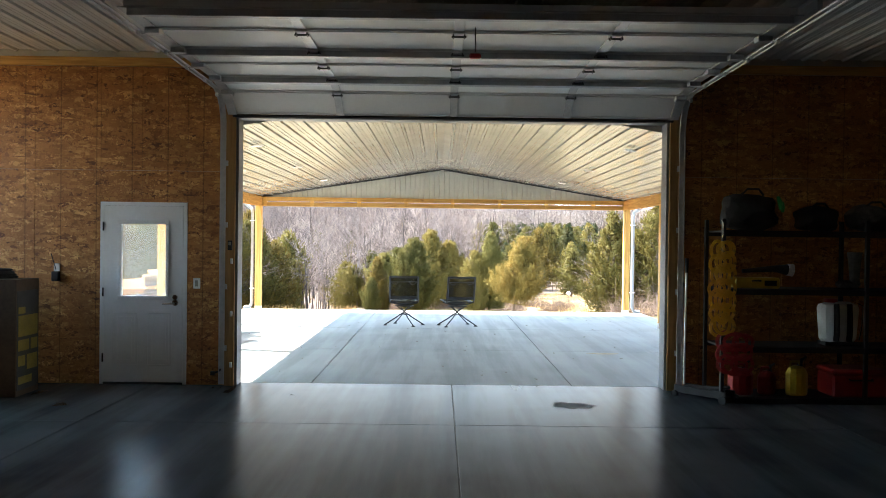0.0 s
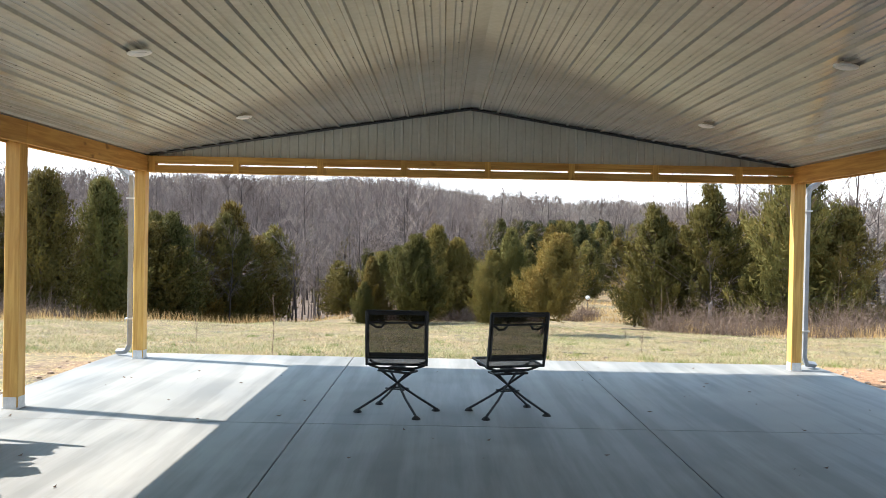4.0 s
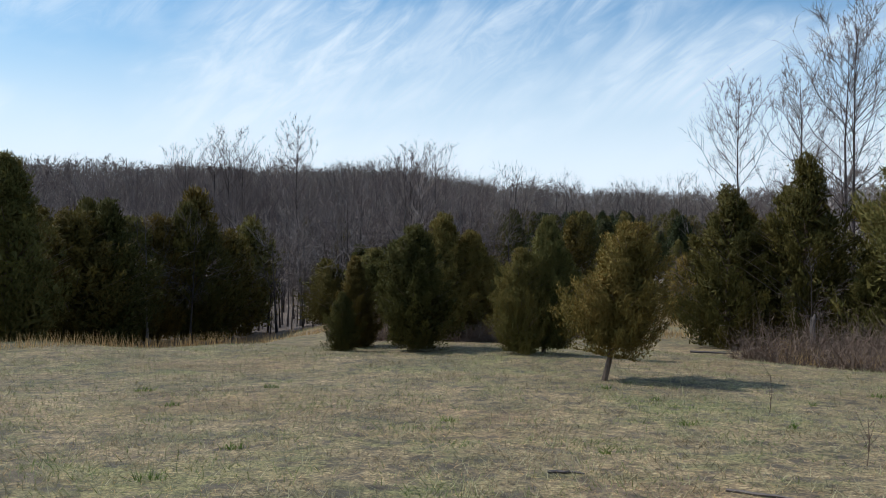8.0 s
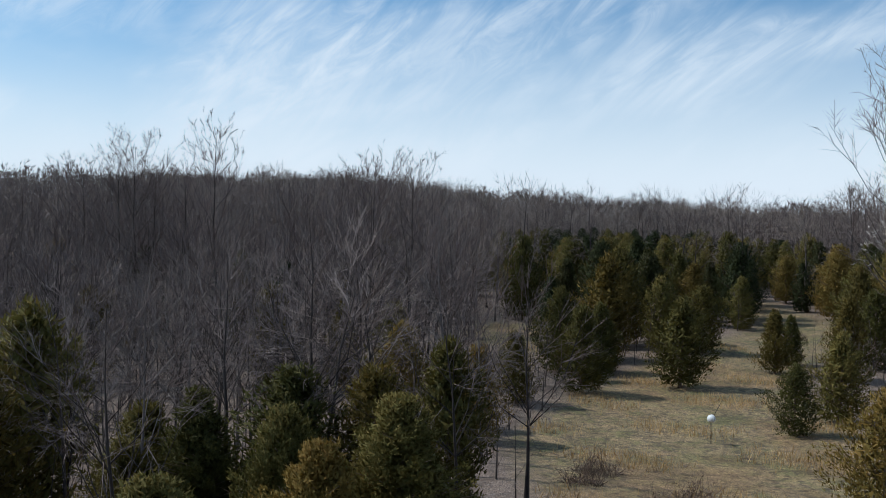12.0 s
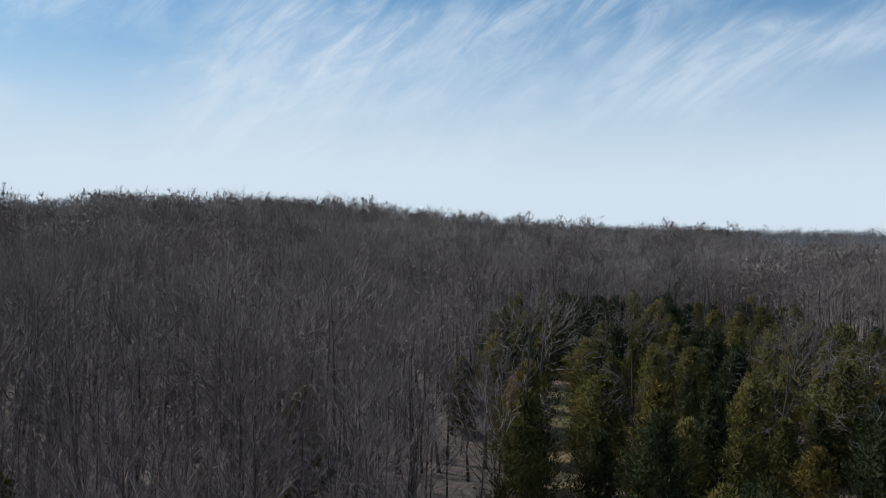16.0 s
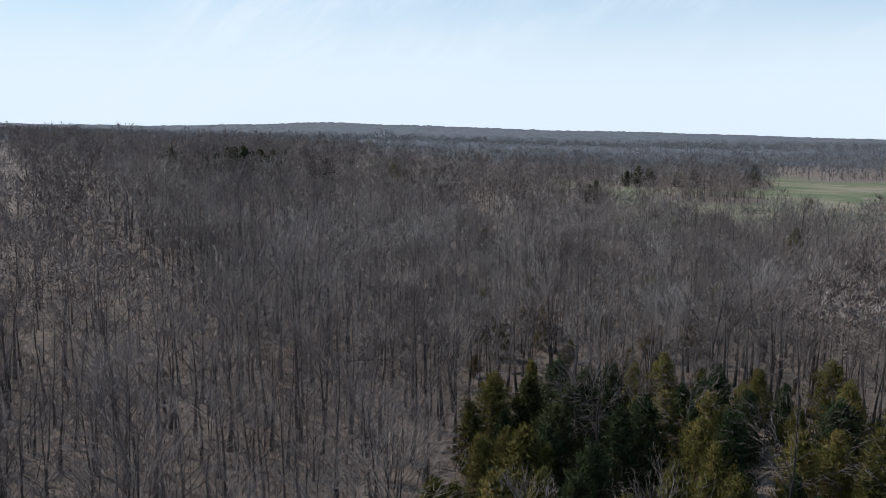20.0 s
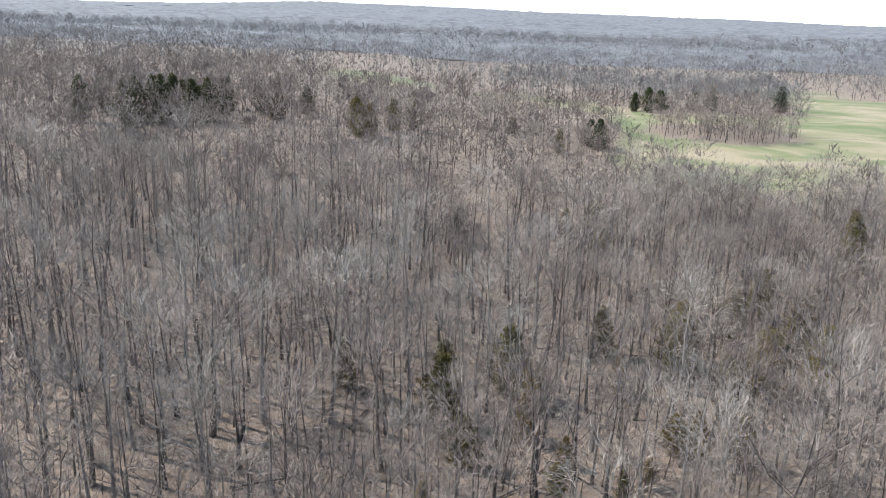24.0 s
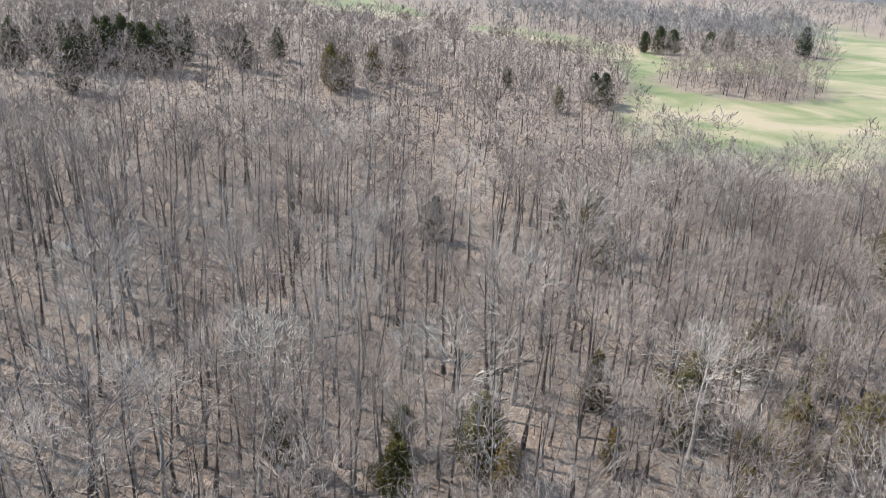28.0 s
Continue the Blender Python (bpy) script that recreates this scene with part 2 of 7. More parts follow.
def make_ground():
    """Winter meadow, leaf litter, red clay and far pasture, laid out by the cover attribute."""
    m = mat("ground_cover", (0.2, 0.17, 0.1), 0.95)
    v = coords(m, world_space=True)
    att = node(m, "Attribute")
    att.attribute_name = "cover"
    sp = node(m, "SeparateColor")
    link(m, att.outputs["Color"], sp.inputs[0])
    big, mid, fine = noise_of(m, v, 0.16, 6, 0.6), noise_of(m, v, 1.1, 6, 0.7), noise_of(m, v, 16, 5, 0.75)
    tiny = noise_of(m, coords(m, (1, 0.6, 1), (0, 0, 0.7), True), 55, 4, 0.8)
    blend_ = node(m, "Math")
    blend_.operation = "ADD"
    link(m, fine, blend_.inputs[0])
    shift = node(m, "MapRange", From_Min=0.3, From_Max=0.7, To_Min=-0.12, To_Max=0.12)
    link(m, tiny, shift.inputs["Value"])
    link(m, shift.outputs[0], blend_.inputs[1])
    fine = blend_.outputs[0]
    straw = ramp_of(m, fine, [(0.34, (0.036, 0.028, 0.016)), (0.5, (0.20, 0.148, 0.08)), (0.66, (0.47, 0.37, 0.22))])
    green = ramp_of(m, fine, [(0.38, (0.035, 0.05, 0.012)), (0.62, (0.17, 0.19, 0.06))])
    rust = ramp_of(m, fine, [(0.38, (0.075, 0.042, 0.02)), (0.62, (0.32, 0.20, 0.10))])
    grass = mixed(m, ramp_of(m, mid, [(0.48, (0, 0, 0)), (0.62, (0.55, 0.55, 0.55))]), straw, green)
    lush = ramp_of(m, noise_of(m, v, 0.22, 5, 0.65), [(0.5, (0, 0, 0)), (0.64, (0.6, 0.6, 0.6))])
    grass = mixed(m, lush, grass, green)
    dead = ramp_of(m, noise_of(m, v, 2.6, 5, 0.7), [(0.5, (0, 0, 0)), (0.6, (0.85, 0.85, 0.85))])
    grass = mixed(m, dead, grass, (0.075, 0.06, 0.045))
    grass = mixed(m, ramp_of(m, big, [(0.49, (0, 0, 0)), (0.62, (0.5, 0.5, 0.5))]), grass, rust)
    patchy = ramp_of(m, noise_of(m, v, 3.2, 5, 0.7), [(0.32, (0.42, 0.38, 0.33)), (0.5, (0.98, 0.96, 0.92)), (0.68, (1.3, 1.28, 1.2))])
    grass = mixed(m, 1.0, grass, patchy, "MULTIPLY")
    wide_ = ramp_of(m, noise_of(m, v, 0.45, 4, 0.6), [(0.35, (0.72, 0.7, 0.62)), (0.65, (1.2, 1.12, 1.05))])
    grass = mixed(m, 1.0, grass, wide_, "MULTIPLY")
    litter = ramp_of(m, fine, [(0.36, (0.03, 0.02, 0.014)), (0.5, (0.15, 0.108, 0.083)), (0.64, (0.375, 0.288, 0.222))])
    litter = mixed(m, ramp_of(m, mid, [(0.46, (0, 0, 0)), (0.6, (0.75, 0.75, 0.75))]), litter, (0.085, 0.056, 0.038))
    clay = ramp_of(m, fine, [(0.36, (0.13, 0.06, 0.026)), (0.52, (0.27, 0.135, 0.062)), (0.66, (0.42, 0.27, 0.16))])
    pasture = ramp_of(m, noise_of(m, coords(m, (1, 1.5, 1), (0, 0, 0.9), True), 0.035, 5, 0.6, 0.8), [(0.40, (0.085, 0.10, 0.035)), (0.5, (0.14, 0.13, 0.064)), (0.60, (0.215, 0.17, 0.108))])
    c = mixed(m, sp.outputs[0], litter, grass)
    c = mixed(m, sp.outputs[1], c, clay)
    c = mixed(m, sp.outputs[2], c, pasture)
    link(m, c, bsdf(m).inputs["Base Color"])
    bump(m, mid, 0.7, 0.12)
    return m


def make_leaf(name, stops):
    m = mat(name, (0.08, 0.1, 0.03), 0.75)
    g = node(m, "NewGeometry")
    info = node(m, "ObjectInfo")
    v = coords(m)
    n = noise_of(m, v, 0.9, 3, 0.6)
    add = node(m, "Math")
    add.operation = "ADD"
    mul = node(m, "MapRange", From_Min=0.0, From_Max=1.0, To_Min=-0.14, To_Max=0.14)
    link(m, g.outputs["Random Per Island"], mul.inputs["Value"])
    link(m, n, add.inputs[0])
    link(m, mul.outputs[0], add.inputs[1])
    c = ramp_of(m, add.outputs[0], stops)
    tone = ramp_of(m, info.outputs["Random"], [(0, (0.75, 0.85, 0.8)), (0.5, (1, 1, 0.9)), (1, (1.3, 1.05, 0.85))])
    c = mixed(m, 1.0, c, tone, "MULTIPLY")
    link(m, c, bsdf(m).inputs["Base Color"])
    bsdf(m).inputs["Specular IOR Level"].default_value = 0.2
    # thin leaf: part of the light passes through
    thin = node(m, "BsdfTranslucent")
    link(m, c, thin.inputs["Color"])
    both = node(m, "MixShader")
    both.inputs[0].default_value = 0.25
    link(m, bsdf(m).outputs[0], both.inputs[1])
    link(m, thin.outputs[0], both.inputs[2])
    link(m, both.outputs[0], m.node_tree.nodes["Material Output"].inputs["Surface"])
    return m


def make_bark(name, dark, light):
    m = mat(name, light, 0.9)
    v = coords(m, world_space=True)
    stand = noise_of(m, v, 0.09, 3, 0.6)
    fine = noise_of(m, coords(m, (6, 6, 1.5), world_space=True), 2.0, 3, 0.6)
    g = node(m, "NewGeometry")
    c = ramp_of(m, stand, [(0.35, dark), (0.65, light)])
    c = mixed(m, 0.45, c, ramp_of(m, fine, [(0.35, dark), (0.7, light)]))
    c = mixed(m, 0.4, c, ramp_of(m, g.outputs["Random Per Island"], [(0.0, dark), (1.0, light)]))
    # each tree of a wood has its own tone
    own = node(m, "Attribute")
    own.attribute_name = "tone"
    shade = ramp_of(m, own.outputs["Fac"], [(0.0, (0.6, 0.55, 0.54)), (0.5, (0.95, 0.93, 0.92)), (0.8, (1.25, 1.22, 1.18)), (1.0, (1.6, 1.6, 1.52))])
    c = mixed(m, 1.0, c, mixed(m, own.outputs["Alpha"], (1.0, 1.0, 1.0), shade), "MULTIPLY")
    link(m, c, bsdf(m).inputs["Base Color"])
    return m


M = {}
M["osb"] = make_osb()
M["garage_floor"] = make_concrete("sealed_concrete", (0.034, 0.043, 0.051), (0.094, 0.110, 0.124), 0.24, 0.32)
gfl = M["garage_floor"]
bsdf(gfl).inputs["Specular IOR Level"].default_value = 0.0
_fr = node(gfl, "Fresnel", IOR=1.35)
_cut = node(gfl, "Math")
_cut.operation = "MULTIPLY"
_cut.inputs[1].default_value = 0.42
link(gfl, _fr.outputs[0], _cut.inputs[0])
_gl = node(gfl, "BsdfGlossy", Roughness=0.24)
_mix = node(gfl, "MixShader")
link(gfl, _cut.outputs[0], _mix.inputs[0])
link(gfl, bsdf(gfl).outputs[0], _mix.inputs[1])
link(gfl, _gl.outputs[0], _mix.inputs[2])
link(gfl, _mix.outputs[0], gfl.node_tree.nodes["Material Output"].inputs["Surface"])
M["patio"] = make_concrete("broom_concrete", (0.128, 0.13, 0.124), (0.268, 0.269, 0.254), 0.55, 0.8)
M["ground"] = make_ground()
M["pine"] = wood("yellow_pine", (0.50, 0.25, 0.05), (0.72, 0.44, 0.12), 2)
M["pine_x"] = wood("yellow_pine_across", (0.46, 0.23, 0.05), (0.70, 0.42, 0.12), 0)
M["pine_y"] = wood("yellow_pine_along", (0.44, 0.20, 0.04), (0.66, 0.37, 0.095), 1)
M["stud"] = wood("framing_lumber", (0.30, 0.16, 0.06), (0.46, 0.28, 0.11), 2)
# same white steel three times, each place's brightness put into its colour
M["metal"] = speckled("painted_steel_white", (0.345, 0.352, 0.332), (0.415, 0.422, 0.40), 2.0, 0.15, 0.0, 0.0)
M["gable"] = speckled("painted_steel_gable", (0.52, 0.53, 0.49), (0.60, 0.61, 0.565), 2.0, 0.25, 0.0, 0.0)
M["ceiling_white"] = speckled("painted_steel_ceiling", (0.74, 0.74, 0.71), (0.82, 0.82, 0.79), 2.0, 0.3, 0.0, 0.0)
M["metal_tan"] = speckled("painted_steel_light", (0.60, 0.59, 0.55), (0.68, 0.67, 0.62), 2.0, 0.3, 0.0, 0.0)
M["trim_dark"] = speckled("dark_trim_steel", (0.02, 0.022, 0.024), (0.045, 0.047, 0.05), 5, 0.4, 0.0, 0.0)
M["galv"] = speckled("galvanised_steel", (0.52, 0.53, 0.54), (0.68, 0.69, 0.70), 8, 0.4, 0.25, 0.02)
M["jamb"] = speckled("grey_trim_steel", (0.20, 0.22, 0.24), (0.28, 0.30, 0.32), 4, 0.45, 0.0, 0.0)
M["door_white"] = speckled("white_door_paint", (0.80, 0.83, 0.83), (0.86, 0.89, 0.89), 3, 0.4, 0.0, 0.02)
M["door_panel"] = speckled("white_sectional_steel", (0.84, 0.86, 0.85), (0.89, 0.91, 0.9), 3, 0.45, 0.0, 0.03)
M["chrome"] = mat("satin_nickel", (0.6, 0.58, 0.55), 0.25, 1.0)
M["black"] = speckled("black_powder_coat", (0.010, 0.010, 0.011), (0.024, 0.024, 0.026), 10, 0.6, 0.0, 0.0)
M["rubber"] = speckled("black_rubber", (0.012, 0.012, 0.012), (0.028, 0.028, 0.027), 12, 0.8, 0.0, 0.05)
M["bark"] = make_bark("winter_bark", (0.024, 0.018, 0.0155), (0.092, 0.072, 0.064))
M["bark_pale"] = make_bark("pale_bark", (0.10, 0.088, 0.08), (0.26, 0.235, 0.22))
M["twig"] = make_bark("winter_twigs", (0.094, 0.072, 0.061), (0.262, 0.212, 0.188))
M["twig_dark"] = make_bark("dark_winter_twigs", (0.108, 0.084, 0.075), (0.34, 0.275, 0.252))
M["twig_pale"] = make_bark("pale_twigs", (0.14, 0.118, 0.104), (0.35, 0.31, 0.28))
# cooler grey than the near twigs: distance haze is put into this colour
M["twig_hazed"] = make_bark("hazed_far_twigs", (0.085, 0.078, 0.078), (0.225, 0.212, 0.21))
M["trunk"] = speckled("cedar_bark", (0.07, 0.045, 0.03), (0.20, 0.14, 0.10), 5, 0.9, 0.0, 0.4, (3, 3, 0.7), 0.03)
M["cedar"] = make_leaf("cedar_sprays", [(0.15, (0.033, 0.035, 0.009)), (0.5, (0.087, 0.073, 0.018)), (0.72, (0.139, 0.108, 0.025)), (0.9, (0.207, 0.121, 0.036))])
M["cedar_rust"] = make_leaf("rusty_cedar_sprays", [(0.15, (0.071, 0.061, 0.014)), (0.45, (0.138, 0.116, 0.032)), (0.68, (0.202, 0.138, 0.040)), (0.9, (0.275, 0.160, 0.047))])
M["pine_leaf"] = make_leaf("dark_pine_needles", [(0.15, (0.016, 0.024, 0.009)), (0.5, (0.034, 0.041, 0.015)), (0.85, (0.058, 0.061, 0.018))])
M["straw"] = make_leaf("dry_straw", [(0.2, (0.16, 0.105, 0.05)), (0.5, (0.40, 0.29, 0.15)), (0.8, (0.60, 0.48, 0.28))])
M["grass"] = make_leaf("winter_grass", [(0.22, (0.11, 0.082, 0.05)), (0.38, (0.29, 0.235, 0.14)), (0.52, (0.48, 0.41, 0.27)), (0.62, (0.20, 0.215, 0.08)), (0.78, (0.09, 0.14, 0.034))])
M["fresh_grass"] = make_leaf("fresh_grass", [(0.2, (0.05, 0.09, 0.02)), (0.5, (0.10, 0.17, 0.04)), (0.8, (0.18, 0.24, 0.07))])
M["bramble"] = make_bark("bramble_stems", (0.11, 0.072, 0.05), (0.34, 0.25, 0.18))
M["far_wood"] = speckled("far_winter_canopy", (0.055, 0.052, 0.056), (0.135, 0.13, 0.135), 0.07, 0.95, 0.0, 0.0, (1, 1, 1), 1.5, True)


# ---- mesh helpers ----
def link_mesh(name, verts, tris, material, smooth=False, second=None, which=None, normals=None):
    me = bpy.data.meshes.new(name)
    verts, tris = np.asarray(verts, dtype=np.float32).reshape(-1, 3), np.asarray(tris, dtype=np.int32).reshape(-1, 3)
    me.vertices.add(len(verts))
    me.vertices.foreach_set("co", verts.ravel())
    me.loops.add(tris.size)
    me.loops.foreach_set("vertex_index", tris.ravel())
    me.polygons.add(len(tris))
    me.polygons.foreach_set("loop_start", np.arange(0, tris.size, 3, dtype=np.int32))
    if smooth:
        me.polygons.foreach_set("use_smooth", np.ones(len(tris), dtype=bool))
    me.materials.append(material)
    if second:
        me.materials.append(second)
        me.polygons.foreach_set("material_index", np.asarray(which, dtype=np.int32))
    me.update(calc_edges=True)
    if normals is not None:
        me.polygons.foreach_set("use_smooth", np.ones(len(tris), dtype=bool))
        me.normals_split_custom_set_from_vertices(np.asarray(normals, dtype=np.float32))
    return me


def part(name, bm, material, parent=None, label=""):
    """One mesh object from a bmesh, under a thing or a part."""
    me = bpy.data.meshes.new(name)
    bm.normal_update()
    bm.to_mesh(me)
    bm.free()
    me.materials.append(material)
    ob = new(name, me)
    ob.parent = parent
    if label:
        ob["label"] = label
    return ob


def part_mesh(name, me, parent=None, label="", at=None):
    ob = new(name, me)
    ob.parent = parent
    if at is not None:
        ob.matrix_basis = at
    if label:
        ob["label"] = label
    return ob


def empty(name, at, label, category, group="", kind=""):
    ob = new(name)
    ob.matrix_basis = at
    return tagged(ob, label, category, group, kind)


def box(x0, x1, y0, y1, z0, z1, bevel=0.0, bm=None):
    bm = bm or bmesh.new()
    r = bmesh.ops.create_cube(bm, size=1.0)
    for v in r["verts"]:
        v.co = Vector(((x0, x1)[v.co.x > 0], (y0, y1)[v.co.y > 0], (z0, z1)[v.co.z > 0]))
    if bevel:
        edges = list({e for v in r["verts"] for e in v.link_edges})
        bmesh.ops.bevel(bm, geom=edges, offset=bevel, segments=1, affect="EDGES")
    return bm


def rod(points, radius, sides=8, bm=None, closed=False):
    """A tube along a line of points; radius may be one number or one for each point."""
    bm = bm or bmesh.new()
    pts = [Vector(p) for p in points]
    radii = radius if isinstance(radius, (list, tuple)) else [radius] * len(pts)
    rings = []
    n = len(pts)
    up = Vector((0.13, 0.21, 0.97))
    for i, (p, r) in enumerate(zip(pts, radii)):
        a = pts[(i - 1) % n] if (i or closed) else p
        b = pts[(i + 1) % n] if (i < n - 1 or closed) else p
        d = (b - a).normalized()
        s = d.cross(up)
        s = s.normalized() if s.length > 1e-3 else Vector((1, 0, 0))
        t = d.cross(s)
        rings.append([bm.verts.new(p + r * (math.cos(k * math.tau / sides) * s + math.sin(k * math.tau / sides) * t)) for k in range(sides)])
    for i in range(n if closed else n - 1):
        a, b = rings[i], rings[(i + 1) % n]
        for k in range(sides):
            bm.faces.new((a[k], a[(k + 1) % sides], b[(k + 1) % sides], b[k]))
    if not closed:
        bm.faces.new(rings[0][::-1])
        bm.faces.new(rings[-1])
    bmesh.ops.recalc_face_normals(bm, faces=bm.faces)
    return bm


def disc(x, y, z0, z1, r, sides=16, bm=None):
    return rod([(x, y, z0), (x, y, z1)], r, sides, bm)


def ribbed(width, length, pitch, rib_w, rib_h, bm=None, minor=True):
    """A steel roofing sheet lying flat, ribs along y hanging below z = 0, from x = 0 to width."""
    bm = bm or bmesh.new()
    xs = [(0.0, 0.0)]
    x = pitch / 2
    while x + rib_w < width:
        xs += [(x, 0.0), (x + rib_w * 0.25, -rib_h), (x + rib_w * 0.75, -rib_h), (x + rib_w, 0.0)]
        if minor:
            for f in (0.36, 0.64):
                q = x + rib_w + (pitch - rib_w) * f
                if q + 0.02 < width:
                    xs += [(q - 0.012, 0.0), (q, -rib_h * 0.22), (q + 0.012, 0.0)]
        x += pitch
    xs.append((width, 0.0))
    rows = [[bm.verts.new((px, py, pz)) for px, pz in xs] for py in (0, length)]
    top = [[bm.verts.new((px, py, 0.012)) for px, pz in (xs[0], xs[-1])] for py in (0, length)]
    for a, b, c, d in zip(rows[0], rows[0][1:], rows[1][1:], rows[1]):
        bm.faces.new((a, d, c, b))
    bm.faces.new((top[0][0], top[0][1], top[1][1], top[1][0]))
    return bm


# ---- the lie of the land ----
GY = [-400, -40, 0, 10.4, 11.5, 15.1, 17.8, 29.4, 38, 60, 80, 95, 130, 155, 200, 230, 267, 300, 332, 400, 700, 5000]
GZ = [-3, -0.5, -0.16, -0.16, -0.24, -0.68, -0.94, -1.92, -2.5, -3.9, -5.0, -4.9, -3.9, -3.1, -2.4, -1.2, 1.0, 4.2, 8.6, 10.2, 12.5, 14.0]


def smooth(v, a, b):
    t = np.clip((v - a) / (b - a), 0, 1)
    return t * t * (3 - 2 * t)


def ground_z(x, y):
    x, y = np.asarray(x, dtype=float), np.asarray(y, dtype=float)
    z = np.interp(y, GY, GZ)
    # the valley's side climbs to the left of the flight and falls away to the right
    rise = np.clip((y - 150) / 100, 0, 1) * np.clip((900 - y) / 400, 0, 1)
    z = z + (np.clip(10 - x, 0, 40) * 0.12 + np.clip(-x - 30, 0, 260) * 0.022) * rise
    z = z - np.clip(x - 10, 0, 60) * 0.06 * np.clip((y - 200) / 70, 0, 1) * np.interp(y, [300, 370], [1, 0.2])
    z = z - 1.4 * smooth(-x, 6, 14) * smooth(y, 36, 50) * smooth(150 - y, 0, 60)
    near = np.clip((y - 14) / 20, 0, 1)
    z = z + near * (0.10 * np.sin(x * 0.31 + 1.0) + 0.08 * np.sin(y * 0.23 + x * 0.11) + 0.05 * np.sin(x * 0.9 + y * 0.7))
    far = np.clip((y - 1500) / 1500, 0, 1)
    z = z + far * (27 * np.exp(-((x + 420) / 620) ** 2) + 16 * np.exp(-((x - 700) / 900) ** 2) + 10 * np.exp(-((x + 2200) / 900) ** 2))
    z = z + np.clip((y - 600) / 600, 0, 1) * (3.5 * np.sin(x * 0.006 + 1) * np.sin(y * 0.004) + 2.0 * np.sin(x * 0.013 + y * 0.009))
    return z


def pasture_mask(x, y):
    """The far fields beyond the woods: one large, bent round a copse, and one narrow strip."""
    x, y = np.asarray(x, dtype=float), np.asarray(y, dtype=float)
    wob = 2.5 * np.sin(x * 0.09) + 2 * np.sin(y * 0.11)
    left = np.interp(y, [300, 327, 347, 364, 380, 435, 460], [54, 50, 52, 54, 57, 66, 90])
    far = np.interp(x, [60, 78, 104, 137, 142, 151, 182, 400], [456, 437, 442, 446, 468, 524, 503, 520])
    big = smooth(x - left + wob, -2, 2) * smooth(y + wob, 322, 330) * smooth(far - y + wob, -2, 2) * smooth(360 - x, 0, 20)
    # a tongue that bends away to the left behind the wood's corner
    u = np.clip(((x - 70) * -36 + (y - 438) * 32) / (36 ** 2 + 32 ** 2), 0, 1)
    gap = np.hypot(x - 70 + 36 * u, y - 438 - 32 * u)
    tongue = smooth(14.0 - 3 * u - gap + wob * 0.4, -1.5, 1.5)
    strip = smooth(1 - ((x + 17) / 24) ** 2 - ((y - 492) / 24) ** 2, -0.2, 0.3)
    copse = smooth(1.0 - ((x - 92) / 23) ** 2 - ((y - 396) / 19) ** 2, -0.1, 0.15)
    return np.clip(np.maximum(np.maximum(big, tongue), strip) * (1 - copse), 0, 1)


def meadow_mask(x, y):
    """Open grass between the house and the trees, and the mown lane that leads off between the cedars."""
    x, y = np.asarray(x, dtype=float), np.asarray(y, dtype=float)
    edge = np.interp(x, [-60, -22, -17, -14, -12, -9, -6, -3, 3, 9, 11, 16, 30], [33, 38, 53, 57.5, 60.5, 61, 53, 44, 47, 47, 36, 33, 33]) + 0.8 * np.sin(x * 1.3)
    field = smooth(edge - y, -1.0, 1.2)
    mid = np.interp(y, [38, 60, 75, 90, 100, 109, 122, 140, 150], [7, 10.6, 12.2, 16.5, 22.5, 30, 37, 40, 41])
    half = np.interp(y, [38, 60, 75, 90, 100, 109, 122, 140, 150], [5, 6.4, 8.9, 7.0, 7, 7, 4.5, 3.0, 0.5])
    lane = smooth(half - np.abs(x - mid), -0.8, 1.2) * smooth(y, 36, 40) * smooth(152 - y, 0, 8)
    # a small clearing left of the lane, and the shaded track that leads on from it
    glade = smooth(1 - ((x - 8.5) / 7) ** 2 - ((y - 113) / 9.5) ** 2, -0.1, 0.2)
    track = smooth(np.interp(y, [118, 130, 156, 166], [2.2, 1.7, 2.0, 1.4]) - np.abs(x - np.interp(y, [118, 130, 156, 170], [10, 12, 14.6, 16])), -0.5, 0.7) * smooth(y, 114, 119) * smooth(170 - y, 0, 6)
    return np.maximum.reduce([field, lane, glade, track])


def grid_mesh(name, xs, ys, z_of, material):
    gx, gy = np.meshgrid(xs, ys)
    v = np.stack([gx, gy, z_of(gx, gy)], -1).reshape(-1, 3)
    ny, nx = gx.shape
    i = (np.arange(ny - 1)[:, None] * nx + np.arange(nx - 1)[None]).ravel()
    t = np.concatenate([np.stack([i, i + 1, i + nx + 1], -1), np.stack([i, i + nx + 1, i + nx], -1)])
    return v, t


def spaced(*runs):
    out = []
    for a, b, s in runs:
        out.append(np.arange(a, b, s))
    return np.concatenate(out + [np.array([runs[-1][1]])])


gx_ = spaced((-4600, -700, 150), (-700, -160, 30), (-160, -40, 5), (-40, 40, 1.0), (40, 160, 5), (160, 700, 30), (700, 4600, 150))
gy_ = spaced((-400, -40, 30), (-40, 8, 3), (8, 14, 0.35), (14, 60, 0.8), (60, 200, 3), (200, 520, 6), (520, 1200, 30), (1200, 4900, 120))
gv, gt = grid_mesh("ground", gx_, gy_, ground_z, M["ground"])
gme = link_mesh("ground", gv, gt, M["ground"], True)
att = gme.color_attributes.new("cover", "FLOAT_COLOR", "POINT")
wobble = 0.35 * np.sin(gv[:, 0] * 1.7) + 0.25 * np.sin(gv[:, 0] * 4.1 + 1)
